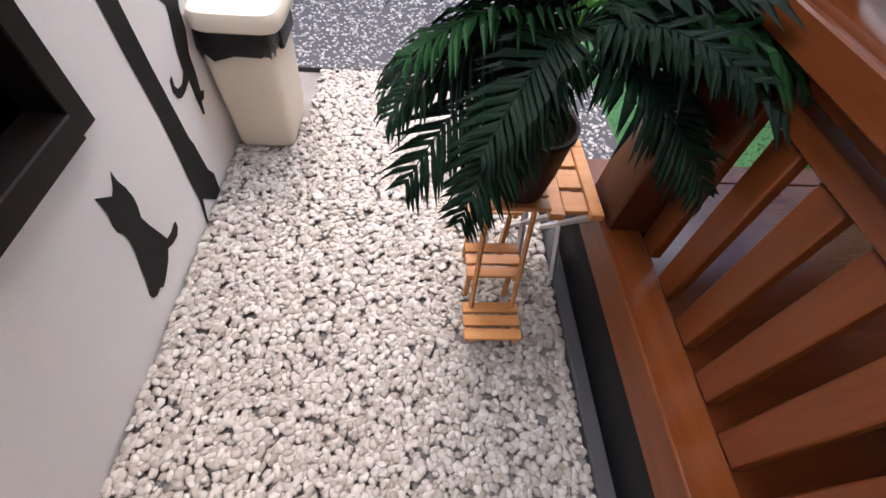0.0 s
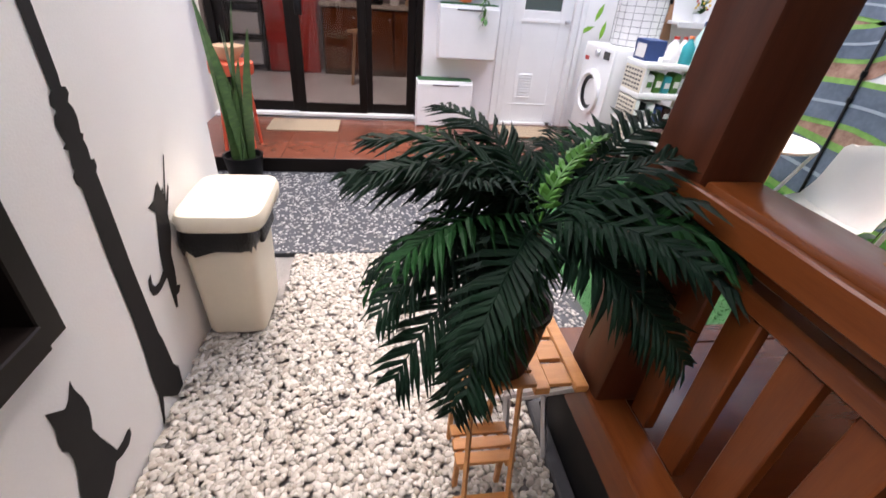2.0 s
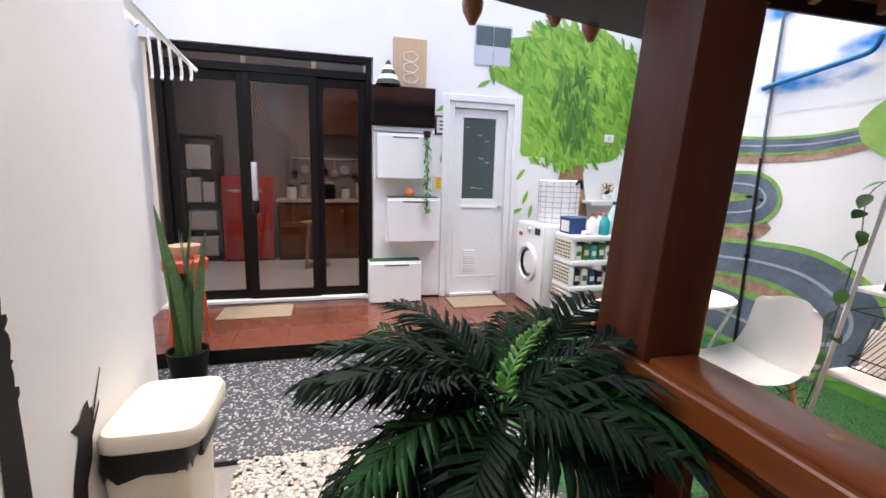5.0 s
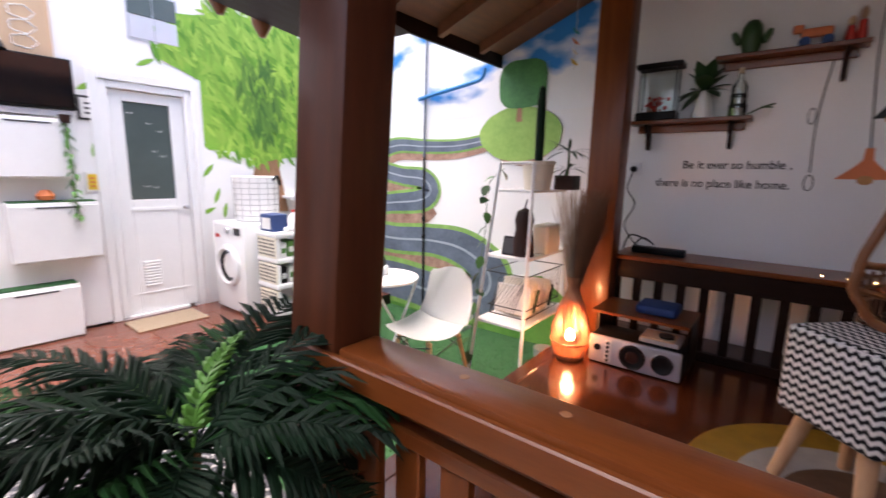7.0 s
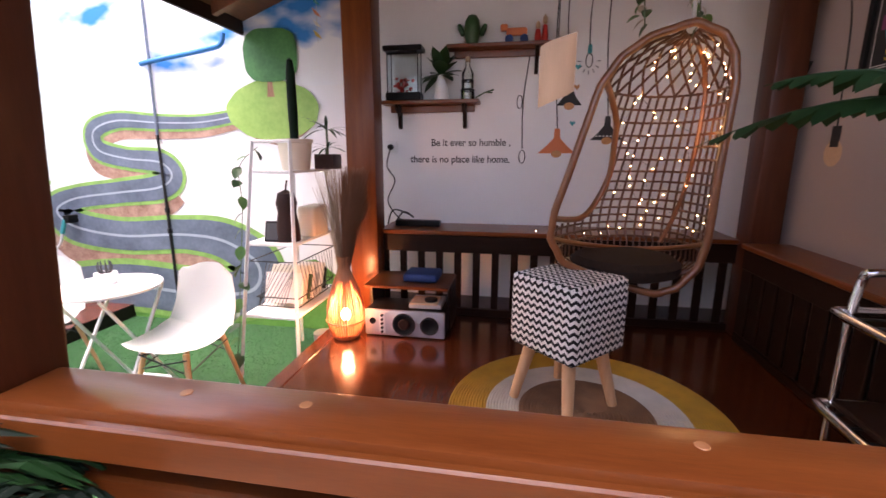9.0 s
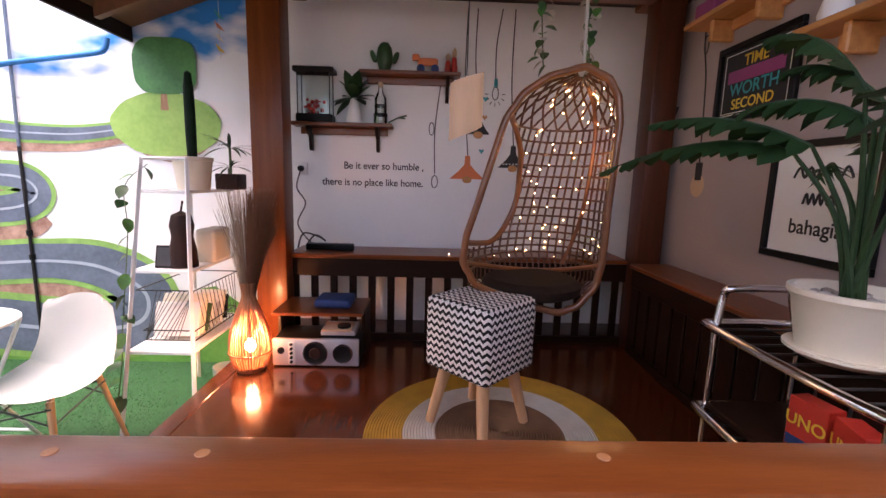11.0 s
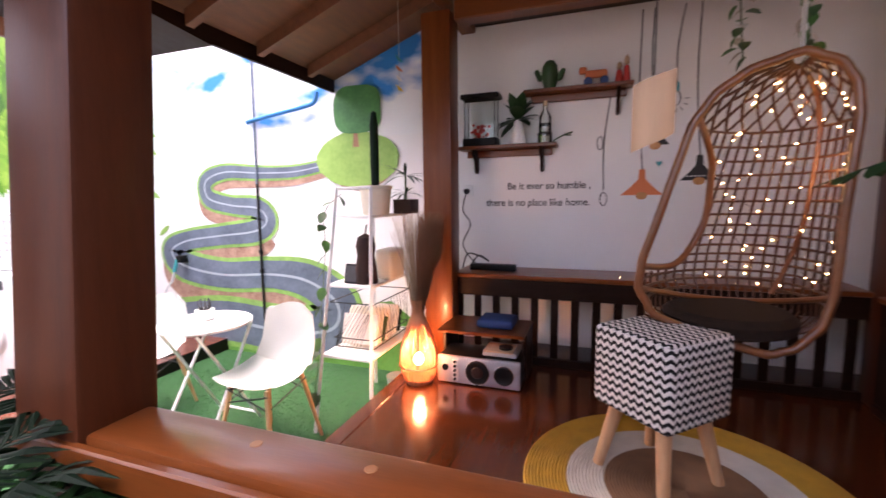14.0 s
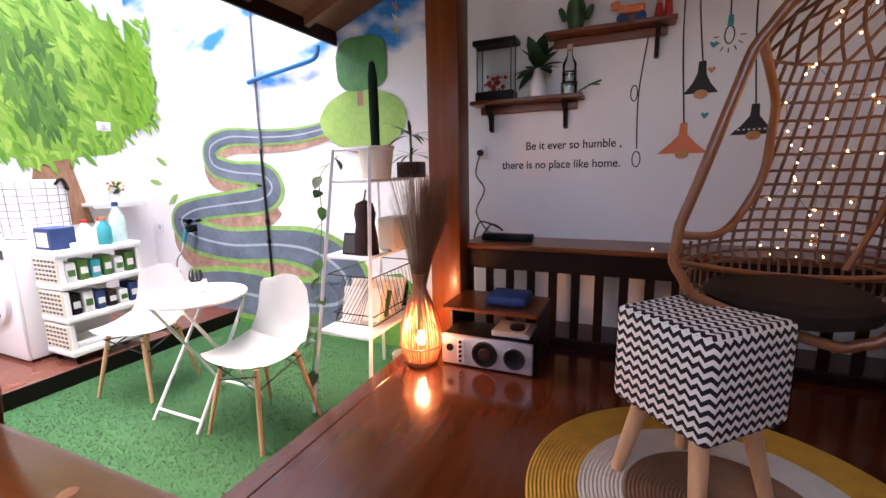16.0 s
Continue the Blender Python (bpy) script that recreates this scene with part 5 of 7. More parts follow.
# ---- pebble path: palm, stand, bin, wall figures ----
ps = thing("plant_stand", "stepped plant stand of pale orange slatted wood", "plant stand", pose(0, 0, 0.018))
for z, y0, x0, x1 in ((0.075, 0.83, 0.045, 0.225), (0.19, 0.985, 0.05, 0.225), (0.30, 1.15, 0.055, 0.225)):
    for k in range(3):
        part("slat", box(x0, x1, y0 + 0.047 * k, y0 + 0.047 * k + 0.037, z - 0.012, z, 0.002), M["orange_wood"], ps)
    for x in (x0 + 0.012, x1 - 0.028):
        part("bearer", box(x, x + 0.016, y0, y0 + 0.131, z - 0.03, z - 0.0125, 0.002), M["orange_wood"], ps)
        part("foot", box(x, x + 0.016, y0 + 0.05, y0 + 0.066, -0.018, z - 0.0305, 0.002), M["orange_wood"], ps)
for k in range(4):
    part("top_slat", box(0.055, 0.255, 1.03 + 0.05 * k, 1.07 + 0.05 * k, 0.438, 0.452, 0.002), M["orange_wood"], ps)
for x in (0.085, 0.215):
    part("leg", tube([(x, 1.045, 0.437), (x - 0.012, 0.94, 0.077)], 0.008, 4), M["orange_wood"], ps)
    part("leg", tube([(x, 1.215, 0.437), (x, 1.26, -0.018)], 0.008, 4), M["orange_wood"], ps)
bn = thing("slatted_bench", "small pale wooden folding bench with grey legs", "bench", pose(0.27, 1.06, 0.018))
for a in ((0.0, 0.16, 0.30, 0.36), (0.0, 0.045, 0.0, 0.30), (0.12, 0.16, 0.0, 0.30)):
    part("seat_frame", box(a[0], a[1], a[2], a[3], 0.37, 0.395, 0.003), M["orange_wood"], bn)
for k in range(3):
    part("slat", box(0.047, 0.118, 0.02 + 0.095 * k, 0.10 + 0.095 * k, 0.375, 0.39, 0.002), M["orange_wood"], bn)
for p0, p1 in (((0.02, 0.02, 0.369), (-0.02, 0.30, -0.015)), ((0.02, 0.33, 0.369), (-0.02, 0.05, -0.015)), ((0.14, 0.02, 0.369), (0.12, 0.30, -0.015)), ((0.14, 0.33, 0.369), (0.12, 0.05, -0.015))):
    part("leg", tube([p0, p1], 0.011, 4), M["silver"], bn, "grey leg")


def frond_mesh(length, droop, leaflets, width, bend, material="frond", name="frond"):
    """An arched rib with two rows of broad pointed leaflets, each a little out of line."""
    b = bmesh.new()

    def rib(u):
        return Vector((length * (u - 0.10 * droop * u * u), bend * length * u * u, length * (0.40 * u * (1 - droop * 1.15 * u))))
    tube([rib(k / 10) for k in range(11)], 0.004, 5, bm=b, taper=0.0012)
    for k in range(leaflets):
        u = 0.14 + 0.85 * (k + random.uniform(-0.25, 0.25)) / (leaflets - 1)
        u = min(max(u, 0.12), 0.985)
        p, t = rib(u), (rib(min(1, u + 0.02)) - rib(u - 0.02)).normalized()
        L = width * (math.sin(math.pi * (0.20 + 0.74 * u)) ** 0.6)
        for s in (-1, 1):
            if random.random() < 0.02:
                continue
            side = (Vector((0, s, random.uniform(-0.28, 0.20))) * 0.86 + t * (0.42 + 0.55 * u + random.uniform(-0.12, 0.12))).normalized()
            w = t * random.uniform(0.0085, 0.0110)
            fold = Vector((0, 0, 0.006))
            l_ = L * random.uniform(0.82, 1.10)
            tip = p + side * l_ - Vector((0, 0, l_ * random.uniform(0.12, 0.36)))
            mid = p + side * l_ * 0.55 + Vector((0, 0, random.uniform(0.0, 0.012)))
            a0, a1, m0, m1, m2, tp = [b.verts.new(v) for v in (p - w * 0.6, p + w * 0.6, mid - w - fold, mid, mid + w - fold, tip)]
            b.faces.new((a0, m0, m1, a1)), b.faces.new((m1, m0, tp)), b.faces.new((m1, m2, a1)), b.faces.new((m2, m1, tp))
    return mesh_of(name, b, M[material])


palm = thing("potted_palm", "dark green artificial palm with drooping fronds in a brown pot", "plant", pose(0.175, 1.115, 0.471))
part("pot", lathe([(0, 0), (0.07, 0), (0.085, 0.08), (0.098, 0.19), (0.104, 0.20), (0.104, 0.215), (0.094, 0.215), (0.085, 0.18), (0, 0.18)], 28), M["brown_pot"], palm, "dark brown plastic pot", True)
part("soil", lathe([(0, 0.185), (0.088, 0.18)], 20), M["soil"], palm, "dark soil")
part("trunk", tube(curve([(0, 0, 0.17), (0.01, 0.01, 0.28), (0.03, 0.005, 0.43)], 4), 0.024, 10, taper=0.016), M["dried"], palm, "brown fibrous stem", True)
random.seed(21)
fm = [frond_mesh(0.50, 0.95, 24, 0.140, 0.10), frond_mesh(0.46, 0.78, 22, 0.135, -0.12), frond_mesh(0.54, 1.20, 26, 0.145, 0.06), frond_mesh(0.48, 1.0, 23, 0.140, -0.05, "green_frond")]
for az, el, i, s, roll in ((192, 26, 0, 0.92, 10), (166, 18, 2, 0.90, -14), (214, 10, 3, 0.92, 18), (232, -14, 0, 0.98, 8), (240, -24, 3, 0.86, -10), (304, -16, 2, 0.86, 16), (318, -2, 0, 0.98, -8), (338, 4, 1, 1.00, 12), (4, 12, 3, 1.02, -16), (350, 30, 0, 0.82, 6), (36, 28, 1, 1.0, 20), (78, 22, 2, 0.80, -10), (112, 26, 0, 0.78, 14), (140, 24, 3, 0.86, -12), (182, -4, 2, 0.82, 12), (326, -30, 2, 0.78, -18), (222, 32, 1, 0.70, 22), (200, -20, 1, 0.86, -8), (176, 36, 2, 0.88, 6), (236, 4, 2, 0.85, -12), (306, 12, 1, 0.85, 8), (342, -20, 2, 0.92, 14), (18, -8, 2, 0.92, -10), (358, -34, 0, 0.80, 0), (124, 40, 2, 0.80, 0), (96, 6, 1, 0.85, 10), (60, 30, 0, 0.70, 0), (330, 18, 0, 0.95, -12), (50, 28, 3, 0.86, 6), (188, 14, 1, 1.02, 8), (314, -28, 0, 0.92, 8), (228, -28, 2, 0.94, -6), (206, -6, 0, 0.96, 10), (218, -10, 2, 0.98, -8), (194, -12, 3, 0.95, 6), (332, 8, 3, 1.08, 6), (356, 2, 0, 1.06, -6)):
    shared("frond", fm[i], palm, pose(0.03, 0.005, 0.435, 0, -el, az) @ pose(0, 0, 0, roll) @ Matrix.Scale(s, 4))
young = frond_mesh(0.28, 1.25, 15, 0.04, -0.25, "young_leaf", "young_frond")
for az, el, s in ((52, 58, 1.0), (120, 40, 0.8)):
    shared("young_frond", young, palm, pose(0.03, 0.005, 0.435, 0, -el, az) @ Matrix.Scale(s, 4))

bi = thing("pedal_bin", "cream plastic waste bin with a black bag under its lid", "bin", pose(-0.762, 1.935, 0.018))
b = bmesh.new()
rows_ = []
for z, w, d in ((0.0, 0.114, 0.155), (0.02, 0.119, 0.163), (0.47, 0.130, 0.185)):
    rows_.append([b.verts.new((w * math.copysign(abs(math.cos(a)) ** 0.28, math.cos(a)), d * math.copysign(abs(math.sin(a)) ** 0.28, math.sin(a)), z)) for a in [2 * math.pi * k / 32 + 0.01 for k in range(32)]])
for A, B in zip(rows_, rows_[1:]):
    for k in range(32):
        b.faces.new((A[k], A[(k + 1) % 32], B[(k + 1) % 32], B[k]))
b.faces.new(rows_[0][::-1]), b.faces.new(rows_[-1])
part("body", b, M["cream_plastic"], bi, "", True)
b = bmesh.new()
rows_ = []
rng = random.Random(2)
for z, e in ((0.42, 0.004), (0.45, 0.011), (0.48, 0.008), (0.525, 0.003)):
    rows_.append([b.verts.new(((0.130 + e) * math.copysign(abs(math.cos(a)) ** 0.28, math.cos(a)), (0.185 + e) * math.copysign(abs(math.sin(a)) ** 0.28, math.sin(a)), z + (rng.uniform(-0.022, 0.012) if z < 0.43 else rng.uniform(-0.006, 0.006)))) for a in [2 * math.pi * k / 48 for k in range(48)]])
for A, B in zip(rows_, rows_[1:]):
    for k in range(48):
        b.faces.new((A[k], A[(k + 1) % 48], B[(k + 1) % 48], B[k]))
part("bag", b, M["bag"], bi, "crumpled black bin bag", True)
b = bmesh.new()
rows_ = []
for z, w, d in ((0.515, 0.150, 0.195), (0.525, 0.158, 0.205), (0.560, 0.160, 0.207), (0.580, 0.150, 0.197), (0.590, 0.128, 0.172), (0.594, 0.05, 0.08)):
    rows_.append([b.verts.new((0.026 + w * math.copysign(abs(math.cos(a)) ** 0.33, math.cos(a)), -0.005 + d * math.copysign(abs(math.sin(a)) ** 0.33, math.sin(a)), z)) for a in [2 * math.pi * k / 40 + 0.01 for k in range(40)]])
for A, B in zip(rows_, rows_[1:]):
    for k in range(40):
        b.faces.new((A[k], A[(k + 1) % 40], B[(k + 1) % 40], B[k]))
b.faces.new(rows_[0][::-1]), b.faces.new(rows_[-1])
part("lid", b, M["cream_plastic"], bi, "cream lid with rounded corners", True)
part("hinge", box(-0.137, -0.128, 0.02, 0.10, 0.51, 0.57, 0.005, 2), M["cream_plastic"], bi, "", True)
part("inner_rim", box(0.128, 0.150, -0.08, 0.12, 0.40, 0.52, 0.010, 2), M["bag"], bi, "overhanging black bag", True)


def wall_figure(name, label, shapes):
    t = thing(name, label, "wall painting", pose(0, 0, 0), "black wall figures", "structure")
    for pts in shapes:
        b = bmesh.new()
        f = b.faces.new([b.verts.new((LEFT + 0.002, y, z)) for y, z in pts])
        f.normal_update()
        bmesh.ops.triangulate(b, faces=[f], ngon_method="EAR_CLIP")
        part("silhouette", b, M["black_paint"], t)


def smooth2(points):
    return [(p.x, p.y) for p in curve([(a, c, 0) for a, c in points], 4, True)]


wall_figure("painted_cat", "black cat silhouette painted on the white wall", [
    ([(1.109, 0.488), (1.109, 0.453), (1.118, 0.419), (1.121, 0.376), (1.112, 0.343), (1.099, 0.317), (1.107, 0.272), (1.122, 0.221), (1.134, 0.175), (1.165, 0.171), (1.194, 0.177), (1.208, 0.172), (1.202, 0.149), (1.177, 0.133), (1.140, 0.138), (1.113, 0.150), (1.082, 0.125), (1.035, 0.104), (1.003, 0.094), (0.990, 0.108), (0.965, 0.106), (0.947, 0.119), (0.944, 0.141), (0.966, 0.179), (0.983, 0.227), (1.005, 0.277), (1.014, 0.315), (1.013, 0.344), (1.002, 0.367), (1.003, 0.393), (1.014, 0.426), (1.015, 0.457), (1.013, 0.485), (1.062, 0.442), (1.080, 0.451)])])
wall_figure("painted_cat", "black climbing cat silhouette painted on the white wall", [
    [(1.763, 0.721), (1.769, 0.685), (1.785, 0.690), (1.781, 0.666), (1.780, 0.649), (1.783, 0.639), (1.825, 0.687), (1.827, 0.674), (1.767, 0.594), (1.755, 0.532), (1.712, 0.466), (1.703, 0.399), (1.686, 0.343), (1.709, 0.330), (1.687, 0.311), (1.664, 0.314), (1.649, 0.270), (1.634, 0.278), (1.635, 0.340), (1.638, 0.394), (1.640, 0.412), (1.589, 0.401), (1.555, 0.401), (1.530, 0.414), (1.520, 0.445), (1.531, 0.477), (1.555, 0.485), (1.547, 0.451), (1.557, 0.434), (1.588, 0.430), (1.629, 0.448), (1.643, 0.511), (1.665, 0.564), (1.685, 0.607), (1.694, 0.638), (1.658, 0.674), (1.705, 0.678), (1.742, 0.714)],
    [(1.851, 0.788), (1.855, 0.780), (1.782, 0.644), (1.771, 0.649)]])
wall_figure("painted_lamp_post", "black lamp post silhouette painted on the white wall", [
    [(1.475, 1.900), (1.472, 1.118), (1.468, 1.091), (1.483, 1.087), (1.486, 1.072), (1.471, 1.054), (1.482, 1.037), (1.484, 1.012), (1.475, 0.978), (1.484, 0.972), (1.475, 0.961), (1.480, 0.939), (1.476, 0.908), (1.490, 0.903), (1.490, 0.884), (1.479, 0.872), (1.479, 0.845), (1.480, 0.768), (1.479, 0.562), (1.489, 0.285), (1.498, 0.257), (1.507, 0.124), (1.531, 0.083), (1.521, 0.000), (1.468, 0.000), (1.393, 0.082), (1.355, 0.000), (1.343, 0.000), (1.372, 0.109), (1.375, 0.209), (1.386, 0.294), (1.395, 0.442), (1.393, 0.652), (1.398, 0.779), (1.401, 0.857), (1.388, 0.876), (1.387, 0.894), (1.399, 0.904), (1.398, 0.919), (1.407, 0.953), (1.393, 0.964), (1.406, 0.971), (1.399, 0.997), (1.396, 1.018), (1.404, 1.036), (1.418, 1.045), (1.407, 1.061), (1.413, 1.079), (1.426, 1.089), (1.430, 1.900)]])
sn = thing("snake_plant", "tall upright snake plant with mottled green leaves", "plant", pose(-1.10, 3.38, 0.012))
part("pot", lathe([(0, 0), (0.10, 0), (0.13, 0.20), (0.135, 0.22), (0.12, 0.22), (0.11, 0.18), (0, 0.18)], 24), M["black_plastic"], sn, "black nursery pot", True)
random.seed(5)
for k in range(11):
    L_ = random.uniform(0.55, 1.05)
    bl = bmesh.new()
    rr_ = []
    for j in range(8):
        u = j / 7
        w = 0.036 * (0.6 + 1.2 * u - 1.75 * u * u) + 0.001
        tw = 0.5 * u + k
        rr_.append([bl.verts.new((s * w * math.cos(tw) + 0.06 * u * u * math.cos(k), s * w * math.sin(tw) + 0.06 * u * u * math.sin(k), L_ * u)) for s in (-1, 0, 1)])
    for A, B in zip(rr_, rr_[1:]):
        bl.faces.new((A[0], A[1], B[1], B[0])), bl.faces.new((A[1], A[2], B[2], B[1]))
    part("leaf", bl, M["snake_leaf"], sn, "", True, pose(0.055 * math.cos(2.4 * k), 0.055 * math.sin(2.4 * k), 0.17, random.uniform(-6, 6), random.uniform(-6, 6), 0))
rs = thing("red_stool", "small round red stool beside the sliding door", "stool", pose(-1.22, 3.86, STEP))
part("seat", lathe([(0, 0.56), (0.15, 0.56), (0.155, 0.58), (0.155, 0.635), (0.14, 0.645), (0, 0.645)], 28), M["red_pot"], rs, "", True)
for k in range(4):
    a = math.pi / 4 + k * math.pi / 2
    part("leg", tube([(0.11 * math.cos(a), 0.11 * math.sin(a), 0.56), (0.15 * math.cos(a), 0.15 * math.sin(a), 0)], 0.013, 8), M["red_pot"], rs, "", True)
tagged(part("wooden_bowl", lathe([(0, 0), (0.05, 0), (0.10, 0.06), (0.11, 0.10), (0.10, 0.10), (0.05, 0.015), (0, 0.012)], 24), M["kraft"], None, smooth=True, m=pose(-1.22, 3.86, STEP + 0.646)), "pale wooden bowl on the red stool", "bowl")
dr = thing("drying_rack", "white wall-mounted folding clothes rack", "drying rack", pose(LEFT, 0, 0))
for k in range(6):
    part("rod", tube([(-0.02 - 0.05 * k, 2.33, 2.10 + 0.045 * k), (-0.02 - 0.05 * k, 3.2, 2.02 + 0.045 * k)], 0.007, 8), M["white_paint"], dr, "", True)
for y in (2.36, 3.18):
    part("arm", tube([(0.02, y, 1.98), (-0.34, y, 2.34)], 0.011, 8), M["white_paint"], dr, "", True)
for k in range(5):
    part("hook", tube(curve([(-0.02 - 0.05 * k, 3.2, 2.02 + 0.045 * k), (-0.02 - 0.05 * k, 3.22, 1.97), (-0.02 - 0.05 * k, 3.2, 1.93)], 4), 0.008, 6), M["white_paint"], dr, "", True)
part("bracket", box(-0.36, -0.30, 2.31, 2.35, 2.20, 2.40, 0.004), M["white_paint"], dr)

# ---- turf furniture ----
def shell_chair(m, label):
    c = thing("shell_chair", label, "chair", m, "white shell chairs")
    b = bmesh.new()
    nu, nv = 14, 20
    grid = []
    for j in range(nv + 1):
        v = j / nv
        if v < 0.5:
            t = v / 0.5
            px_, pz = -0.23 + 0.40 * t, 0.445 - 0.035 * math.sin(math.pi * t * 0.9) + 0.0
            half = 0.19 + 0.045 * math.sin(math.pi * (0.1 + 0.75 * t))
            up = 0.045 * t + 0.012
        else:
            t = (v - 0.5) / 0.5
            ang = min(1, t * 2.4)
            px_ = 0.17 + 0.06 * math.sin(ang * math.pi / 2) + 0.025 * t
            pz = 0.432 + 0.06 * (1 - math.cos(ang * math.pi / 2)) + 0.305 * t
            half = 0.225 - 0.045 * t - 0.05 * max(0, t - 0.8) * 5
            up = 0.045 * (1 - t)
        row = []
        for i in range(nu + 1):
            s = -1 + 2 * i / nu
            e = abs(s) ** 2.6
            fwd = -0.055 * e * (1 if v > 0.55 else max(0, (v - 0.3) * 4))
            row.append(b.verts.new((px_ + fwd + (0.03 * e if v < 0.06 else 0), half * s * (1 - 0.04 * e), pz + up * e - (0.03 * e if v > 0.95 else 0))))
        grid.append(row)
    for j in range(nv):
        for i in range(nu):
            b.faces.new((grid[j][i], grid[j][i + 1], grid[j + 1][i + 1], grid[j + 1][i]))
    bmesh.ops.solidify(b, geom=list(b.faces), thickness=0.007)
    part("shell", b, M["white_plastic"], c, "one-piece white plastic shell", True)
    for sx, sy in ((-1, -1), (-1, 1), (1, -1), (1, 1)):
        part("leg", tube([(sx * 0.13 + 0.0, sy * 0.13, 0.405), (sx * 0.20, sy * 0.205, 0.0)], 0.015, 10, taper=0.010), M["beech"], c, "turned beech leg", True)
    for p0, p1 in (((-0.15, -0.15, 0.30), (-0.15, 0.15, 0.38)), ((-0.15, 0.15, 0.30), (-0.15, -0.15, 0.38)), ((0.15, -0.15, 0.30), (0.15, 0.15, 0.38)), ((0.15, 0.15, 0.30), (0.15, -0.15, 0.38)), ((-0.15, -0.15, 0.30), (0.15, -0.15, 0.38)), ((-0.15, 0.15, 0.30), (0.15, 0.15, 0.38)), ((-0.15, -0.13, 0.38), (0.15, 0.13, 0.38)), ((0.15, -0.13, 0.38), (-0.15, 0.13, 0.38))):
        part("brace", tube([p0, p1], 0.0045, 6), M["wire"], c, "thin black steel brace")
    return c


shell_chair(pose(2.00, 2.0, 0.006, 0, 0, -4) @ Matrix.Scale(1.03, 4), "white plastic shell chair on beech legs near the deck")
shell_chair(pose(2.06, 3.10, 0.006, 0, 0, 12), "white plastic shell chair on beech legs beyond the table")
tbl = thing("bistro_table", "round white folding bistro table with crossed metal legs", "table", pose(2.02, 2.47, 0.006, 0, 0, 0))
part("tabletop", lathe([(0, 0.70), (0.262, 0.70), (0.268, 0.705), (0.268, 0.715), (0.262, 0.72), (0, 0.72)], 48), M["white_plastic"], tbl, "", True)
for sy in (-1, 1):
    y = 0.185 * sy
    part("leg", tube([(-0.235, y, 0.0), (0.20, y * 0.9, 0.69)], 0.010, 8), M["white_paint"], tbl, "", True)
    part("leg", tube([(0.235, y * 0.88, 0.0), (-0.20, y * 0.8, 0.69)], 0.010, 8), M["white_paint"], tbl, "", True)
part("stretcher", tube([(-0.20, -0.18, 0.055), (-0.20, 0.18, 0.055)], 0.008, 8), M["white_paint"], tbl, "", True)
part("stretcher", tube([(0.20, -0.16, 0.055), (0.20, 0.16, 0.055)], 0.008, 8), M["white_paint"], tbl, "", True)
part("stretcher", tube([(0.19, -0.16, 0.69), (0.19, 0.16, 0.69)], 0.008, 8), M["white_paint"], tbl, "", True)
cp = thing("cactus_pot", "small grey cactus in a white ribbed pot on the table", "plant", pose(2.05, 2.51, 0.726))
part("pot", lathe([(0, 0), (0.05, 0), (0.058, 0.03), (0.056, 0.065), (0.048, 0.068), (0.045, 0.05), (0, 0.05)], 24), M["white_plastic"], cp, "white ribbed pot", True)
cb3 = bmesh.new()
for k in range(9):
    a = 2 * math.pi * k / 9
    tube(curve([(0.01 * math.cos(a), 0.01 * math.sin(a), 0.05), (0.034 * math.cos(a), 0.034 * math.sin(a), 0.085), (0.028 * math.cos(a), 0.028 * math.sin(a), 0.13)], 3), 0.008, 6, bm=cb3, taper=0.003)
part("stems", cb3, M["concrete"], cp, "grey-green fleshy stems", True)

# ---- ladder shelf ----
ls = thing("ladder_shelf", "white metal ladder shelf crowded with plants and papers", "shelf", pose(0, 0, 0.006))
for pts in (((2.20, 1.83, 0), (2.50, 1.80, 1.54)), ((2.22, 1.44, 0), (2.50, 1.55, 1.54)), ((3.0, 1.83, 0), (2.98, 1.80, 1.36)), ((3.0, 1.44, 0), (2.98, 1.55, 1.36))):
    part("leg", tube(pts, 0.013, 4), M["white_paint"], ls)
part("top_bar", tube([(2.50, 1.80, 1.535), (2.50, 1.55, 1.535)], 0.011, 4), M["white_paint"], ls)
for z in (1.36, 0.92, 0.48):
    u = z / 1.54
    x = 2.20 + 0.30 * u
    part("board", box(x, 3.02, 1.44 + 0.10 * u, 1.84 - 0.02 * u, z - 0.018, z, 0.003), M["white_paint"], ls)
pt = thing("tall_cactus", "tall dark column cactus in a cream pot", "plant", pose(2.62, 1.58, 1.366))
part("pot", lathe([(0, 0), (0.085, 0), (0.105, 0.165), (0.112, 0.17), (0.112, 0.19), (0.098, 0.19), (0.09, 0.15), (0, 0.15)], 28), M["cream_plastic"], pt, "cream plastic pot", True)
part("stem", lathe([(0, 0.15), (0.026, 0.15), (0.030, 0.35), (0.028, 0.58), (0.018, 0.66), (0, 0.675)], 10), M["frond"], pt, "dark green column", True)
dc = thing("small_dracaena", "small spiky dracaena in a square brown pot", "plant", pose(2.86, 1.47, 1.366))
part("pot", box(-0.07, 0.07, -0.07, 0.07, 0, 0.10, 0.006, 2), M["brown_pot"], dc, "square brown pot", True)
part("stem", tube([(0, 0, 0.09), (0.01, 0.005, 0.26)], 0.008, 7), M["stem"], dc, "", True)
lm = mesh_of("leaf", leaf_blade(0.21, 0.014, 0.5), M["broad_leaf"], True)
rosette(dc, lm, 12, 0.26, (5, 60), (0.01, 0.005), 7)
rosette(dc, lm, 10, 0.14, (0, 45), (0.0, 0.0), 8, (0.6, 0.8))
vn = thing("trailing_vine", "trailing vine with heart-shaped leaves down the shelf leg", "plant", pose(0, 0, 0.006))
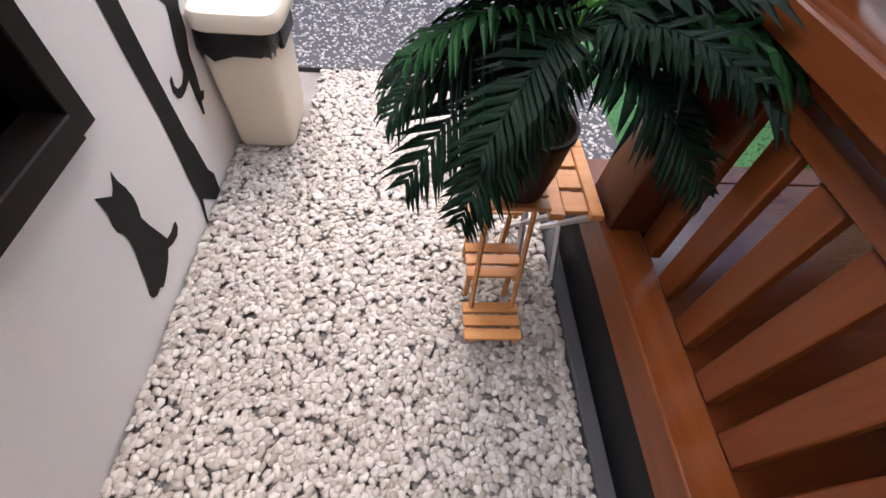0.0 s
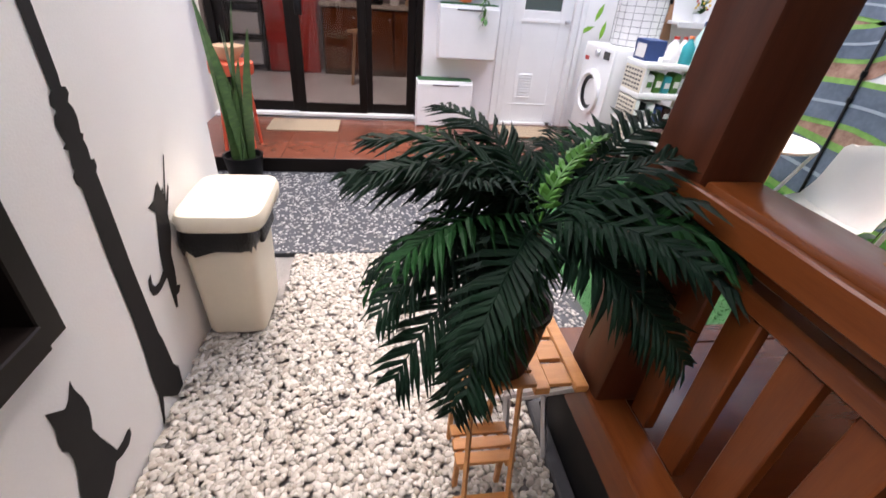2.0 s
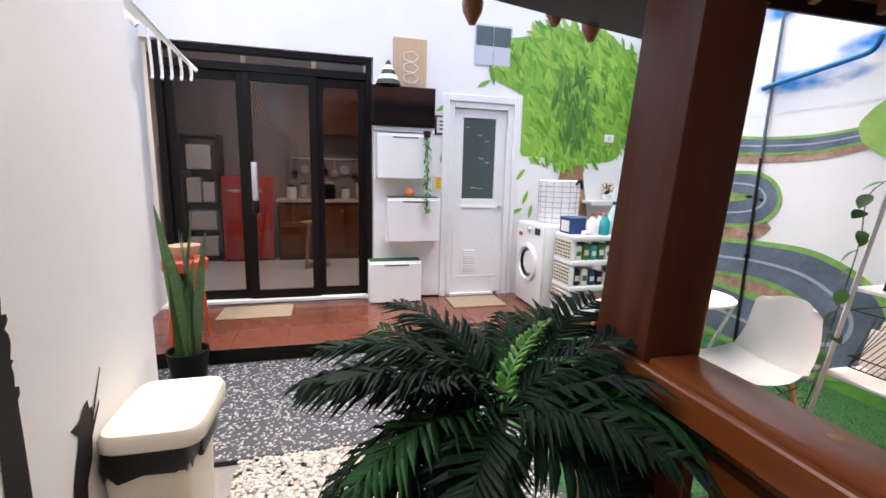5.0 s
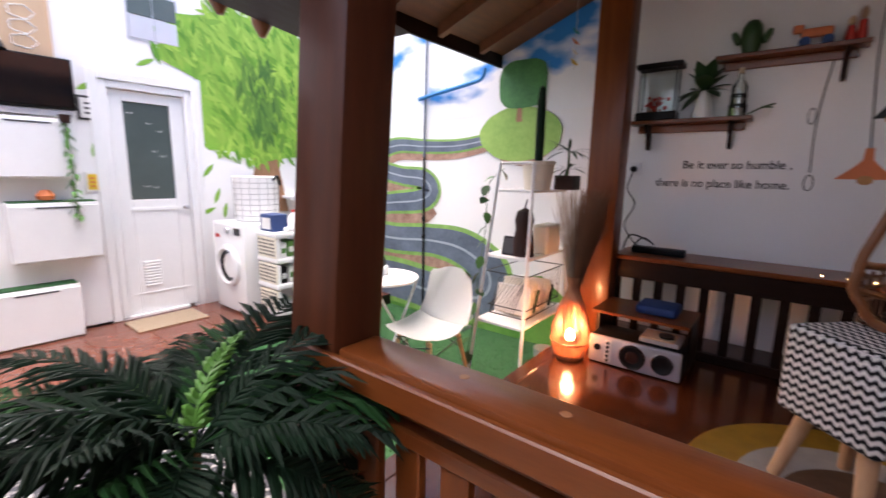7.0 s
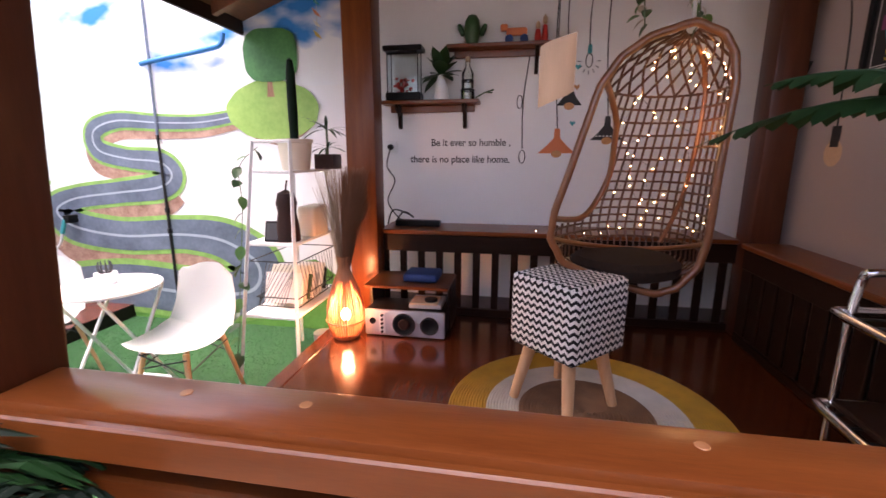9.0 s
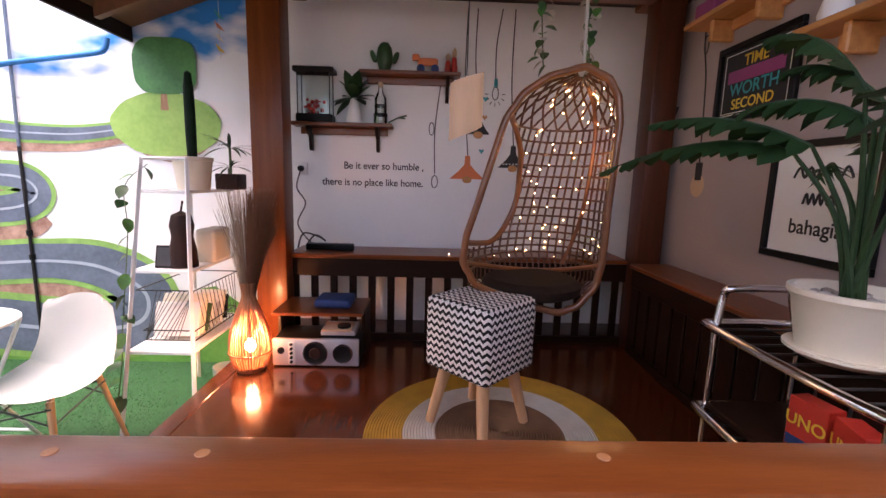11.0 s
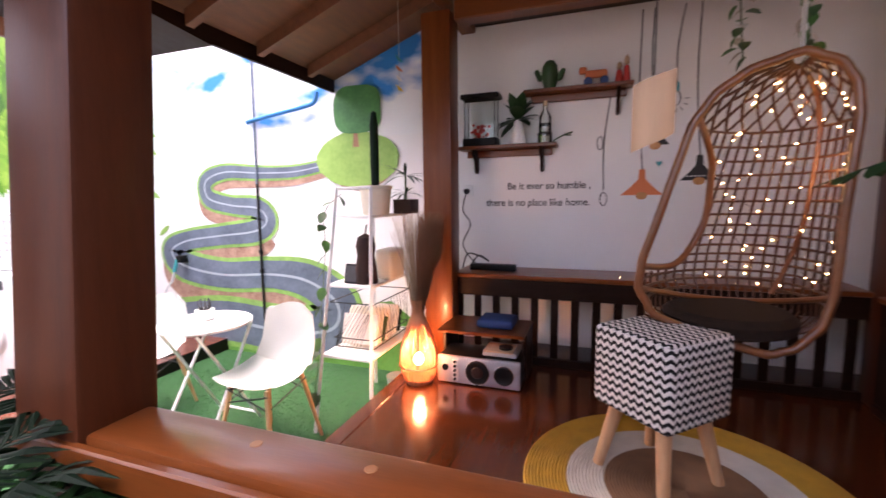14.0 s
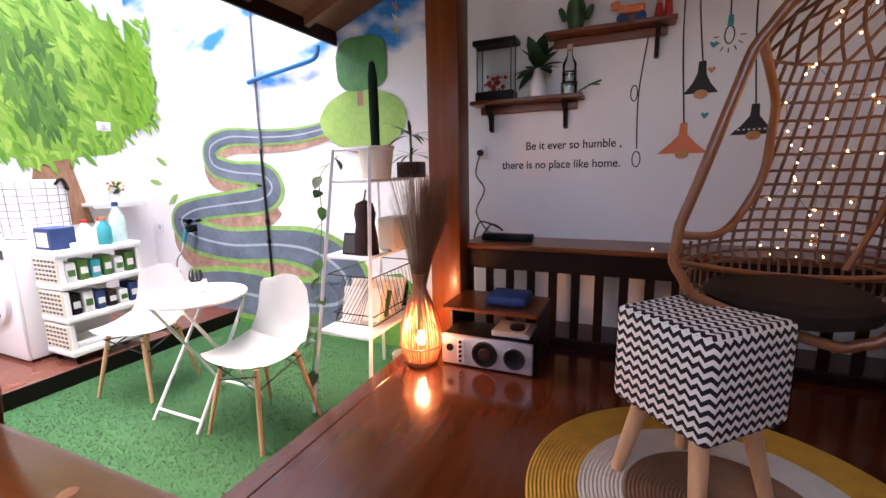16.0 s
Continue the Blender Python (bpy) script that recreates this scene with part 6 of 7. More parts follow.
vp = curve([(2.52, 1.78, 1.50), (2.44, 1.86, 1.38), (2.42, 1.85, 1.15), (2.36, 1.84, 0.90), (2.33, 1.86, 0.62), (2.27, 1.84, 0.42), (2.23, 1.85, 0.22)], 5)
part("stem", tube(vp, 0.003, 5), M["stem"], vn)
vl = mesh_of("leaf", leaf_blade(0.085, 0.032, 0.35), M["dark_leaf"], True)
vy = mesh_of("leaf", leaf_blade(0.085, 0.032, 0.35), M["leaf"], True)
random.seed(14)
for k in range(1, len(vp), 2):
    shared("leaf", vl if k % 3 else vy, vn, Matrix.Translation(vp[k]) @ pose(0, 0, 0, random.uniform(-30, 30), random.uniform(0, 50), random.choice((110, 150, 60, 190, 240)) + random.uniform(-20, 20)))
gt = thing("brown_figure", "dark brown rounded carved ornament", "ornament", pose(2.50, 1.60, 0.926))
part("body", lathe([(0, 0), (0.075, 0), (0.07, 0.10), (0.055, 0.18), (0.065, 0.24), (0.05, 0.30), (0, 0.325)], 22), M["brown_pot"], gt, "", True)
part("stalk", tube([(0, 0, 0.32), (0.005, -0.01, 0.38)], 0.006, 6), M["brown_pot"], gt)
ph = thing("photo_frame", "small black photo frame leaning on the shelf", "picture frame", pose(2.44, 1.68, 0.926, 0, 14, 0))
part("frame", box(-0.008, 0.008, -0.05, 0.05, 0, 0.13, 0.003), M["black_plastic"], ph)
part("photo", box(-0.010, -0.0085, -0.04, 0.04, 0.012, 0.118, 0), M["concrete"], ph)
tagged(part("grey_case", box(2.62, 2.84, 1.48, 1.60, 0.926, 1.13, 0.02, 3), M["cream_plastic"], None, smooth=True), "grey rounded plastic case on the shelf", "case")
wb = thing("wire_basket", "black wire basket full of papers hung under a shelf", "basket", pose(0, 0, 0.006))
for x0, x1 in ((2.40, 2.95),):
    for z, e in ((0.80, 0.0), (0.56, 0.015), (0.50, 0.02)):
        part("hoop", tube([(x0 + e, 1.50 + e, z), (x1 - e, 1.50 + e, z), (x1 - e, 1.82 - e, z), (x0 + e, 1.82 - e, z)], 0.004, 6, True), M["wire"], wb)
    for k in range(12):
        y = 1.52 + 0.026 * k
        part("wire", tube([(x0, max(1.50, y - 0.10), 0.80), (x0 + 0.02, min(1.80, y + 0.10), 0.50)], 0.0022, 4), M["wire"], wb)
        x = x0 + 0.03 + 0.043 * k
        part("wire", tube([(x, 1.50, 0.80), (min(x1, x + 0.12), 1.52, 0.50)], 0.0022, 4), M["wire"], wb)
for k, (x, h, mm) in enumerate(((2.48, 0.20, "paper"), (2.53, 0.24, "cream_plastic"), (2.58, 0.17, "dark_leaf"), (2.64, 0.22, "paper"), (2.70, 0.15, "silver"), (2.76, 0.21, "paper"), (2.83, 0.16, "black_plastic"))):
    tagged(part("magazine", box(-0.012, 0.012, -0.13, 0.13, 0, h, 0.004), M[mm], None, m=pose(x, 1.66, 0.51, 0, 14 + 5 * (k % 3), 0)), "magazine standing in the wire basket", "magazine", "magazines")
lowp = thing("small_pot_plant", "small terracotta pot with dark foliage beside the deck", "plant", pose(2.55, 1.50, 0.007))
part("pot", lathe([(0, 0), (0.05, 0), (0.065, 0.10), (0.055, 0.10), (0, 0.08)], 18), M["red_pot"], lowp, "", True)
rosette(lowp, vl, 12, 0.09, (10, 70), seed=4)
tagged(part("cream_tub", lathe([(0, 0), (0.06, 0), (0.075, 0.20), (0.065, 0.20), (0, 0.18)], 20), M["white_plastic"], None, smooth=True, m=pose(2.75, 1.52, 0.007)), "white plastic tub beside the deck", "tub")

# ---- laundry corner ----
wmach = thing("washing_machine", "white front-loading washing machine", "washing machine", pose(1.80, 4.0, STEP))
part("body", box(0.02, 0.56, 0, 0.58, 0.02, 0.85, 0.012, 2), M["white_plastic"], wmach, "", True)
part("front", box(0.0, 0.02, 0.0, 0.58, 0.02, 0.85, 0.006, 2), M["white_plastic"], wmach, "", True)
part("door_ring", lathe([(0.15, 0), (0.20, 0), (0.195, 0.03), (0.165, 0.04), (0.15, 0.02)], 40), M["white_paint"], wmach, "wide white porthole ring", True, pose(0, 0.29, 0.45, 0, -90, 0))
part("door_glass", lathe([(0, -0.03), (0.08, -0.02), (0.15, 0.018)], 36), M["screen"], wmach, "dark porthole glass", True, pose(0, 0.29, 0.45, 0, -90, 0))
part("panel", box(-0.004, 0.0, 0.03, 0.55, 0.74, 0.83, 0.002), M["white_paint"], wmach)
part("display", box(-0.008, -0.004, 0.06, 0.17, 0.75, 0.815, 0.002), M["screen"], wmach, "dark display")
part("dial", lathe([(0, 0), (0.03, 0), (0.026, 0.025), (0, 0.026)], 22), M["silver"], wmach, "silver dial", True, pose(-0.004, 0.28, 0.785, 0, -90, 0))
part("sticker", box(-0.003, 0, 0.46, 0.54, 0.70, 0.735, 0), M["red"], wmach, "red sticker")
for x in (0.06, 0.50):
    for y in (0.05, 0.53):
        part("foot", lathe([(0, 0), (0.025, 0), (0.025, 0.02), (0, 0.02)], 12), M["black_plastic"], wmach, "", False, pose(x, y, 0))
lbk = thing("laundry_basket", "white laundry basket with thin black check lines", "basket", pose(2.14, 4.36, STEP + 0.852))
M["check"] = striped("check", (0.03, 0.03, 0.03), (0.80, 0.79, 0.77), 2, 0.052, 0.06, 0.9)
part("basket", lathe([(0, 0), (0.19, 0), (0.205, 0.02), (0.21, 0.42), (0.19, 0.43), (0.185, 0.40), (0, 0.39)], 36), M["check"], lbk, "", True)
for k in range(16):
    a = 2 * math.pi * k / 16
    part("stripe", tube([(0.206 * math.cos(a), 0.206 * math.sin(a), 0.02), (0.211 * math.cos(a), 0.211 * math.sin(a), 0.415)], 0.0016, 4), M["ink"], lbk)
part("handle", tube(curve([(0.06, -0.195, 0.39), (0.12, -0.185, 0.43), (0.17, -0.145, 0.35)], 5), 0.013, 8), M["black_plastic"], lbk, "black handle", True)
rk = thing("storage_rack", "white plastic storage rack on castors with woven sides", "rack", pose(1.90, 3.64, STEP))
for z in (0.06, 0.30, 0.535, 0.76):
    part("tray", box(0, 0.55, 0, 0.33, z, z + 0.045, 0.008, 2), M["white_plastic"], rk, "", True)
for z in (0.105, 0.345, 0.58):
    for x in (0.0, 0.52):
        part("side_panel", box(x, x + 0.025, 0.02, 0.31, z, z + 0.18, 0.004), M["cream_plastic"], rk, "perforated cream side panel")
        for i in range(6):
            for j in range(5):
                if x == 0.0:
                    part("slot", box(-0.001, 0.002, 0.04 + 0.045 * i, 0.07 + 0.045 * i, z + 0.02 + 0.032 * j, z + 0.035 + 0.032 * j, 0), M["concrete"], rk)
    for x, y in ((0.01, 0.01), (0.51, 0.01)):
        part("corner_post", box(x, x + 0.03, y, y + 0.02, z, z + 0.18, 0.003), M["white_plastic"], rk)
for x, y in ((0.05, 0.04), (0.5, 0.04), (0.05, 0.29), (0.5, 0.29)):
    part("castor", lathe([(0, -0.012), (0.028, -0.012), (0.028, 0.012), (0, 0.012)], 16), M["black_plastic"], rk, "black castor", True, pose(x, y, 0.03, 90, 0, 0))


def bottle(x, y, z, r, h, mm, cap, label, cat="bottle"):
    t = thing("bottle", label, cat, pose(x, y, z), "laundry bottles")
    part("body", lathe([(0, 0), (r, 0), (r * 1.03, h * 0.08), (r, h * 0.62), (r * 0.45, h * 0.80), (r * 0.38, h * 0.9), (0, h * 0.9)], 20), M[mm], t, "", True)
    part("cap", lathe([(0, h * 0.9), (r * 0.45, h * 0.9), (r * 0.42, h), (0, h)], 16), M[cap], t, cap + " cap", True)


RT = STEP + 0.806
bottle(2.36, 3.74, RT, 0.05, 0.30, "pale_aqua", "blue", "clear plastic bottle with a blue cap")
bottle(2.24, 3.70, RT, 0.045, 0.20, "teal", "orange_paint", "teal detergent bottle with orange cap")
bottle(2.13, 3.72, RT, 0.05, 0.19, "white_plastic", "red", "white spray bottle with a red head", "spray bottle")
bottle(2.30, 3.86, RT, 0.04, 0.18, "white_plastic", "red", "white cleaning bottle with a red cap")
tagged(part("detergent_box", box(1.93, 2.08, 3.74, 3.94, RT, RT + 0.15, 0.004), M["blue"]), "blue and white detergent box on the rack", "box")
tagged(part("detergent_label", box(1.929 - 0.002, 1.929, 3.77, 3.91, RT + 0.02, RT + 0.12, 0), M["paper"]), "white label of the detergent box", "label")
tagged(part("soap_dish", box(2.02, 2.09, 3.655, 3.72, RT, RT + 0.04, 0.01, 2), M["white_plastic"], None, smooth=True), "small white soap dish on the rack", "dish")
random.seed(6)
for lev, z in enumerate((0.346, 0.581)):
    for k in range(6):
        mm = ("leaf", "white_plastic", "young_leaf", "teal", "leaf", "white_plastic")[(k + lev) % 6] if lev else ("black_plastic", "white_plastic", "blue", "brown_pot", "white_plastic", "blue")[k]
        x = 1.95 + 0.077 * k
        hh_ = random.uniform(0.11, 0.165)
        pk = tagged(part("refill_pack", box(x, x + 0.068, 3.67, 3.80, STEP + z, STEP + z + hh_, 0.014, 2), M[mm], None, smooth=True), ("green and white refill pouch on the rack" if lev else "dark tub of cleaning goods on the rack"), "pouch" if lev else "tub", "rack goods")
        part("label", box(x + 0.012, x + 0.056, 3.667, 3.6695, STEP + z + hh_ * 0.30, STEP + z + hh_ * 0.62, 0.001), M["paper" if mm != "white_plastic" else "leaf"], pk, "printed label patch")
tagged(part("white_cloth", box(1.95, 2.25, 3.68, 3.90, STEP + 0.106, STEP + 0.15, 0.018, 3), M["white_plastic"], None, smooth=True), "folded white cloth on the lowest tray", "cloth")
ws = thing("corner_shelf", "small white wall shelf with potted flowers", "shelf", pose(2.64, HOUSE, 1.18))
part("board", box(0, 0.48, -0.18, -0.002, -0.03, 0.0, 0.004), M["white_paint"], ws)
part("lip", box(0, 0.48, -0.186, -0.178, -0.05, -0.0, 0.002), M["white_paint"], ws)
fp = thing("flower_pot", "leafy plant with small yellow and red flowers", "plant", pose(2.90, HOUSE - 0.09, 1.181))
part("pot", lathe([(0, 0), (0.045, 0), (0.06, 0.07), (0.05, 0.07), (0, 0.06)], 18), M["white_plastic"], fp, "", True)
fl_leaf = mesh_of("leaf", leaf_blade(0.075, 0.018, 0.3), M["leaf"], True)
rosette(fp, fl_leaf, 16, 0.07, (10, 80), seed=1)
rosette(fp, fl_leaf, 14, 0.13, (0, 80), seed=2)
_f = bmesh.new()
bmesh.ops.create_icosphere(_f, subdivisions=1, radius=0.012)
fy = mesh_of("flower", _f, M["yellow"], True)
_f = bmesh.new()
bmesh.ops.create_icosphere(_f, subdivisions=1, radius=0.012)
fr_ = mesh_of("flower", _f, M["red"], True)
for k in range(12):
    a = 2.4 * k
    shared("flower", fy if k % 3 else fr_, fp, Matrix.Translation((0.06 * math.cos(a), 0.05 * math.sin(a), 0.11 + 0.007 * k)))
tp = thing("garden_tap", "wall tap with a grey fitting and a pale hose", "tap", pose(SIDE, 4.08, 0.90))
part("body", box(-0.10, 0, -0.03, 0.03, -0.03, 0.04, 0.01, 2), M["black_plastic"], tp, "", True)
part("fitting", tube([(-0.09, 0.02, 0.0), (-0.10, 0.06, -0.12)], 0.018, 10), M["teal"], tp, "teal hose fitting", True)
part("hose", tube(curve([(-0.10, 0.06, -0.12), (-0.10, 0.10, -0.22), (-0.10, 0.20, -0.32), (-0.08, 0.26, -0.60), (-0.07, 0.27, -0.86)], 5), 0.011, 8), M["white_plastic"], tp, "pale hose", True)
M["sky_blue"] = surface("sky_blue", (0.012, 0.17, 0.42), 0.6, vary=0.25, scale=12)
pipe = thing("downpipe", "dark painted downpipe on the mural wall", "pipe", pose(SIDE, 3.12, 0))
part("pipe", tube([(-0.022, 0, 0.0), (-0.022, 0, 1.62)], 0.011, 10), M["black_paint"], pipe, "", True)
part("pipe", tube([(-0.022, 0, 1.62), (-0.022, -0.02, 2.75)], 0.011, 10), M["road_paint"], pipe, "blue-grey upper length", True)
part("pipe", tube(curve([(-0.03, 0.06, 2.17), (-0.05, -0.10, 2.19), (-0.06, -0.56, 2.25), (-0.06, -0.68, 2.28), (-0.06, -0.71, 2.36)], 5), 0.019, 10), M["sky_blue"], pipe, "pipe elbow towards the eave", True)
for z in (0.82, 1.0):
    part("clamp", tube([(-0.022, 0, z - 0.02), (-0.022, 0, z + 0.02)], 0.019, 10), M["black_plastic"], pipe)
for (x, y, z, rz, nm) in ((SIDE, 4.60, 0.90, 0, "socket"), (2.92, HOUSE, 1.875, 90, "switch")):
    so2 = thing(nm, "white wall " + nm + " plate", nm, pose(x, y, z, 0, 0, rz), "wall sockets")
    part("plate", box(-0.012, 0, -0.06 if nm == "switch" else -0.042, 0.06 if nm == "switch" else 0.042, -0.042, 0.042, 0.006, 2), M["white_plastic"], so2, "", True)
    part("rocker", box(-0.017, -0.0125, -0.02, 0.02, -0.022, 0.022, 0.002), M["silver"], so2)

# ---- house wall things ----
tv = thing("television", "flat black wall-mounted television, switched off", "television", pose(0.24, HOUSE, 1.88))
part("case", box(0, 0.62, -0.14, -0.10, 0, 0.37, 0.006, 2), M["black_plastic"], tv, "", True)
part("screen", box(0.012, 0.608, -0.1425, -0.1405, 0.02, 0.358, 0), M["screen"], tv, "dark glossy screen")
part("mount", box(0.2, 0.42, -0.10, 0, 0.08, 0.28, 0.003), M["black_plastic"], tv)
part("soundbar", box(0.02, 0.60, -0.13, -0.03, -0.05, -0.004, 0.006), M["silver"], tv, "thin grey bar below the screen")
for x, z0, z1, lab in ((0.29, 1.37, 1.81, "white wall-hung shoe cabinet under the television"), (0.39, 0.745, 1.19, "white wall-hung shoe cabinet with a small plush toy on it"), (0.21, STEP, 0.55, "white shoe cabinet on the floor with turf on top")):
    c = thing("shoe_cabinet", lab, "cabinet", pose(x, HOUSE, z0), "shoe cabinets")
    h = z1 - z0
    part("body", box(0, 0.535, -0.15, -0.001, 0, h, 0.004), M["white_paint"], c)
    part("flap", box(0.004, 0.531, -0.172, -0.151, 0.012, h - 0.02, 0.004), M["white_paint"], c, "tilting front flap", True)
    # no slot is cut: a grey strip gives its shadow
    part("grip", box(0.15, 0.40, -0.176, -0.171, h - 0.042, h - 0.030, 0.002), M["concrete"], c, "shadowed finger slot")
    if z1 < 1.5:
        part("turf_strip", box(0.01, 0.525, -0.145, -0.01, h + 0.0005, h + 0.012, 0.003), M["turf_base"], c, "strip of green turf on top")
tagged(part("plush_toy", lathe([(0, 0), (0.05, 0.01), (0.06, 0.04), (0.03, 0.08), (0, 0.085)], 16), M["orange_paint"], None, smooth=True, m=pose(0.62, HOUSE - 0.09, 1.203)), "small orange and white plush toy", "toy")
hp = thing("hanging_plant", "trailing pale green plant hung beside the television", "plant", pose(0.77, HOUSE - 0.20, 1.04))
part("pot", lathe([(0, 0.74), (0.03, 0.74), (0.04, 0.80), (0, 0.80)], 14), M["brown_pot"], hp)
part("stem", tube([(0, 0, 0.78), (0.01, -0.02, 0.4), (0, -0.01, 0.0)], 0.004, 5), M["stem"], hp)
gl = mesh_of("leaf", leaf_blade(0.055, 0.016, 0.5), M["young_leaf"], True)
random.seed(9)
for k in range(46):
    shared("leaf", gl, hp, pose(random.uniform(-0.015, 0.015), -0.015, 0.02 + 0.0165 * k, 0, random.uniform(10, 70), random.uniform(120, 420)))
pic = thing("tall_picture", "tall beige poster with pale drawings", "picture", pose(0.46, HOUSE, 2.25))
part("panel", box(0, 0.33, -0.02, -0.001, 0, 0.47, 0.003), M["kraft"], pic)
for z in (0.30, 0.20, 0.10):
    part("drawing", tube([(x, -0.022, zz) for x, zz in oval(0.17, z, 0.07, 0.045, 0.08, 24)], 0.004, 4, True), M["paper"], pic, "pale line drawing")
so3 = thing("striped_tree", "small black and white striped tree ornament on the television", "ornament", pose(0.40, HOUSE - 0.12, 2.252))
for k in range(5):
    part("tier", lathe([(0, 0), (0.12 - 0.022 * k, 0), (0.10 - 0.022 * k, 0.045), (0, 0.045)], 18), M["ink" if k % 2 == 0 else "paper"], so3, "", False, pose(0, 0, 0.045 * k))
gb = thing("glass_blocks", "panel of four glass blocks in the house wall", "window", pose(1.30, HOUSE, 2.54))
for i in range(2):
    for j in range(2):
        part("block", box(0.19 * i, 0.19 * i + 0.183, -0.012, -0.001, 0.19 * j, 0.19 * j + 0.183, 0.006), M["frosted"] if j else M["silver"], gb)
part("grout_frame", box(-0.015, 0.39, -0.004, -0.0005, -0.015, 0.39, 0), M["silver"], gb)
for x, z, w, h, f, inn, lab in ((0.89, 1.83, 0.13, 0.19, "ink", "paper", "small black framed print beside the door"), (0.885, 1.26, 0.10, 0.16, "paper", "yellow", "small yellow card on the house wall")):
    q = thing("wall_print", lab, "picture", pose(x, HOUSE, z), "small prints")
    part("frame", box(0, w, -0.012, -0.001, 0, h, 0.002), M[f], q)
    part("print", box(0.018, w - 0.018, -0.014, -0.0125, 0.018, h - 0.018, 0), M[inn], q)
    for k in range(3):
        part("motif", box(w * 0.35, w * 0.65, -0.0152, -0.0142, h * (0.25 + 0.2 * k), h * (0.33 + 0.2 * k), 0), M["ink" if f == "ink" else "orange_paint"], q)
M["mat"] = striped("mat", (0.20, 0.14, 0.09), (0.36, 0.28, 0.19), 0, 0.012, 0.5, 0.95)
for x0, x1, y0, y1 in ((-1.15, -0.52, 4.30, 4.66), (1.02, 1.58, 4.28, 4.64)):
    tagged(part("doormat", box(x0, x1, y0, y1, STEP, STEP + 0.012, 0.004), M["mat"]), "ribbed beige doormat on the terrace tiles", "mat", "doormats")

# ---- rear wall and trolley ----
def framed(x0, x1, z0, z1, lab, inner, bars):
    """A black frame with a white sheet; bars are (x share, z share, width, height, colour) of lettering."""
    q = thing("framed_poster", lab, "picture", pose(x0, REAR, z0), "framed posters")
    w, h = x1 - x0, z1 - z0
    for a in ((0, w, 0, 0.03), (0, w, h - 0.03, h), (0, 0.03, 0.03, h - 0.03), (w - 0.03, w, 0.03, h - 0.03)):
        part("frame", box(a[0], a[1], 0.001, 0.025, a[2], a[3], 0.003), M["black_plastic"], q)
    part("sheet", box(0.03, w - 0.03, 0.004, 0.010, 0.03, h - 0.03, 0), M[inner], q)
    part("mount_line", box(0.035, w - 0.035, 0.0102, 0.0108, 0.035, 0.04, 0), M["paper"], q)
    return q, w, h


M["purple"] = surface("purple", (0.28, 0.05, 0.16), 0.6, bump=0.0)
q, w, h = framed(1.84, 2.37, 1.79, 2.17, "black framed poster with coloured block lettering", "ink", ())
for a in ((0.05, w - 0.05, 0.045, 0.049), (0.05, w - 0.05, h - 0.049, h - 0.045), (0.05, 0.054, 0.049, h - 0.049), (w - 0.054, w - 0.05, 0.049, h - 0.049)):
    part("border_line", box(a[0], a[1], 0.0105, 0.0113, a[2], a[3], 0), M["paper"], q, "thin white border")
for tx, z, s, mm in (("TIME", 0.285, 0.075, "yellow"), ("SPENT", 0.222, 0.075, "purple"), ("WORTH", 0.155, 0.085, "teal"), ("SECOND", 0.085, 0.070, "yellow")):
    if tx == "SPENT":
        part("lettering", box(0.08, w - 0.08, 0.0115, 0.0125, z - 0.03, z + 0.03, 0.001), M[mm], q, "illegible coloured line")
    else:
        me = writing(tx, s, M[mm])
        shared("lettering", me, q, Matrix.Translation((w * 0.5, 0.0118, z)) @ Euler((radians(90), 0, radians(180))).to_matrix().to_4x4())
q, w, h = framed(1.40, 1.91, 1.17, 1.66, "black framed poster with brush lettering on white", "paper", ())
for z, ww in ((0.36, 0.26), (0.255, 0.14)):
    part("lettering", tube(curve([(w / 2 + ww / 2 - ww * k / 10, 0.0125, z + (0.022 if k % 2 else -0.02)) for k in range(11)], 4), 0.005, 5), M["ink"], q, "illegible brush writing")
me = writing("bahagia", 0.085, M["ink"])
shared("lettering", me, q, Matrix.Translation((w * 0.5, 0.0118, 0.14)) @ Euler((radians(90), 0, radians(180))).to_matrix().to_4x4())
for (x0, x1, z, lab) in ((1.84, 2.50, 2.33, "bright orange wooden wall shelf"), (1.05, 1.72, 2.06, "bright orange wooden wall shelf with a white vase")):
    s = thing("orange_shelf", lab, "shelf", pose(0, REAR, z), "orange shelves")
    part("board", box(x0, x1, 0.001, 0.16, -0.025, 0, 0.003), M["orange_wood"], s)
    part("rail", box(x0 + 0.05, x1 - 0.05, 0.001, 0.02, -0.08, -0.026, 0.003), M["orange_wood"], s)
    part("bracket", box(x1 - 0.20, x1 - 0.17, 0.001, 0.12, -0.13, -0.026, 0.006), M["orange_wood"], s)
    part("bracket", box(x0 + 0.14, x0 + 0.17, 0.001, 0.12, -0.13, -0.026, 0.006), M["orange_wood"], s)
tagged(part("purple_box", box(2.30, 2.46, REAR + 0.03, REAR + 0.13, 2.331, 2.42, 0.01), M["purple"]), "dark purple box on the orange shelf", "box")
v2 = thing("vase_plant", "dark leafy stems in a white bottle vase", "plant", pose(1.63, REAR + 0.08, 2.061))
part("vase", lathe([(0, 0), (0.05, 0), (0.055, 0.03), (0.03, 0.13), (0.024, 0.19), (0, 0.19)], 20), M["white_plastic"], v2, "white bottle vase", True)
rosette(v2, lm, 12, 0.19, (0, 70), seed=3)
rp = thing("painted_lamps", "pendant bulb and small lamp painted on the rear wall", "mural", pose(0, 0, 0), kind="structure")
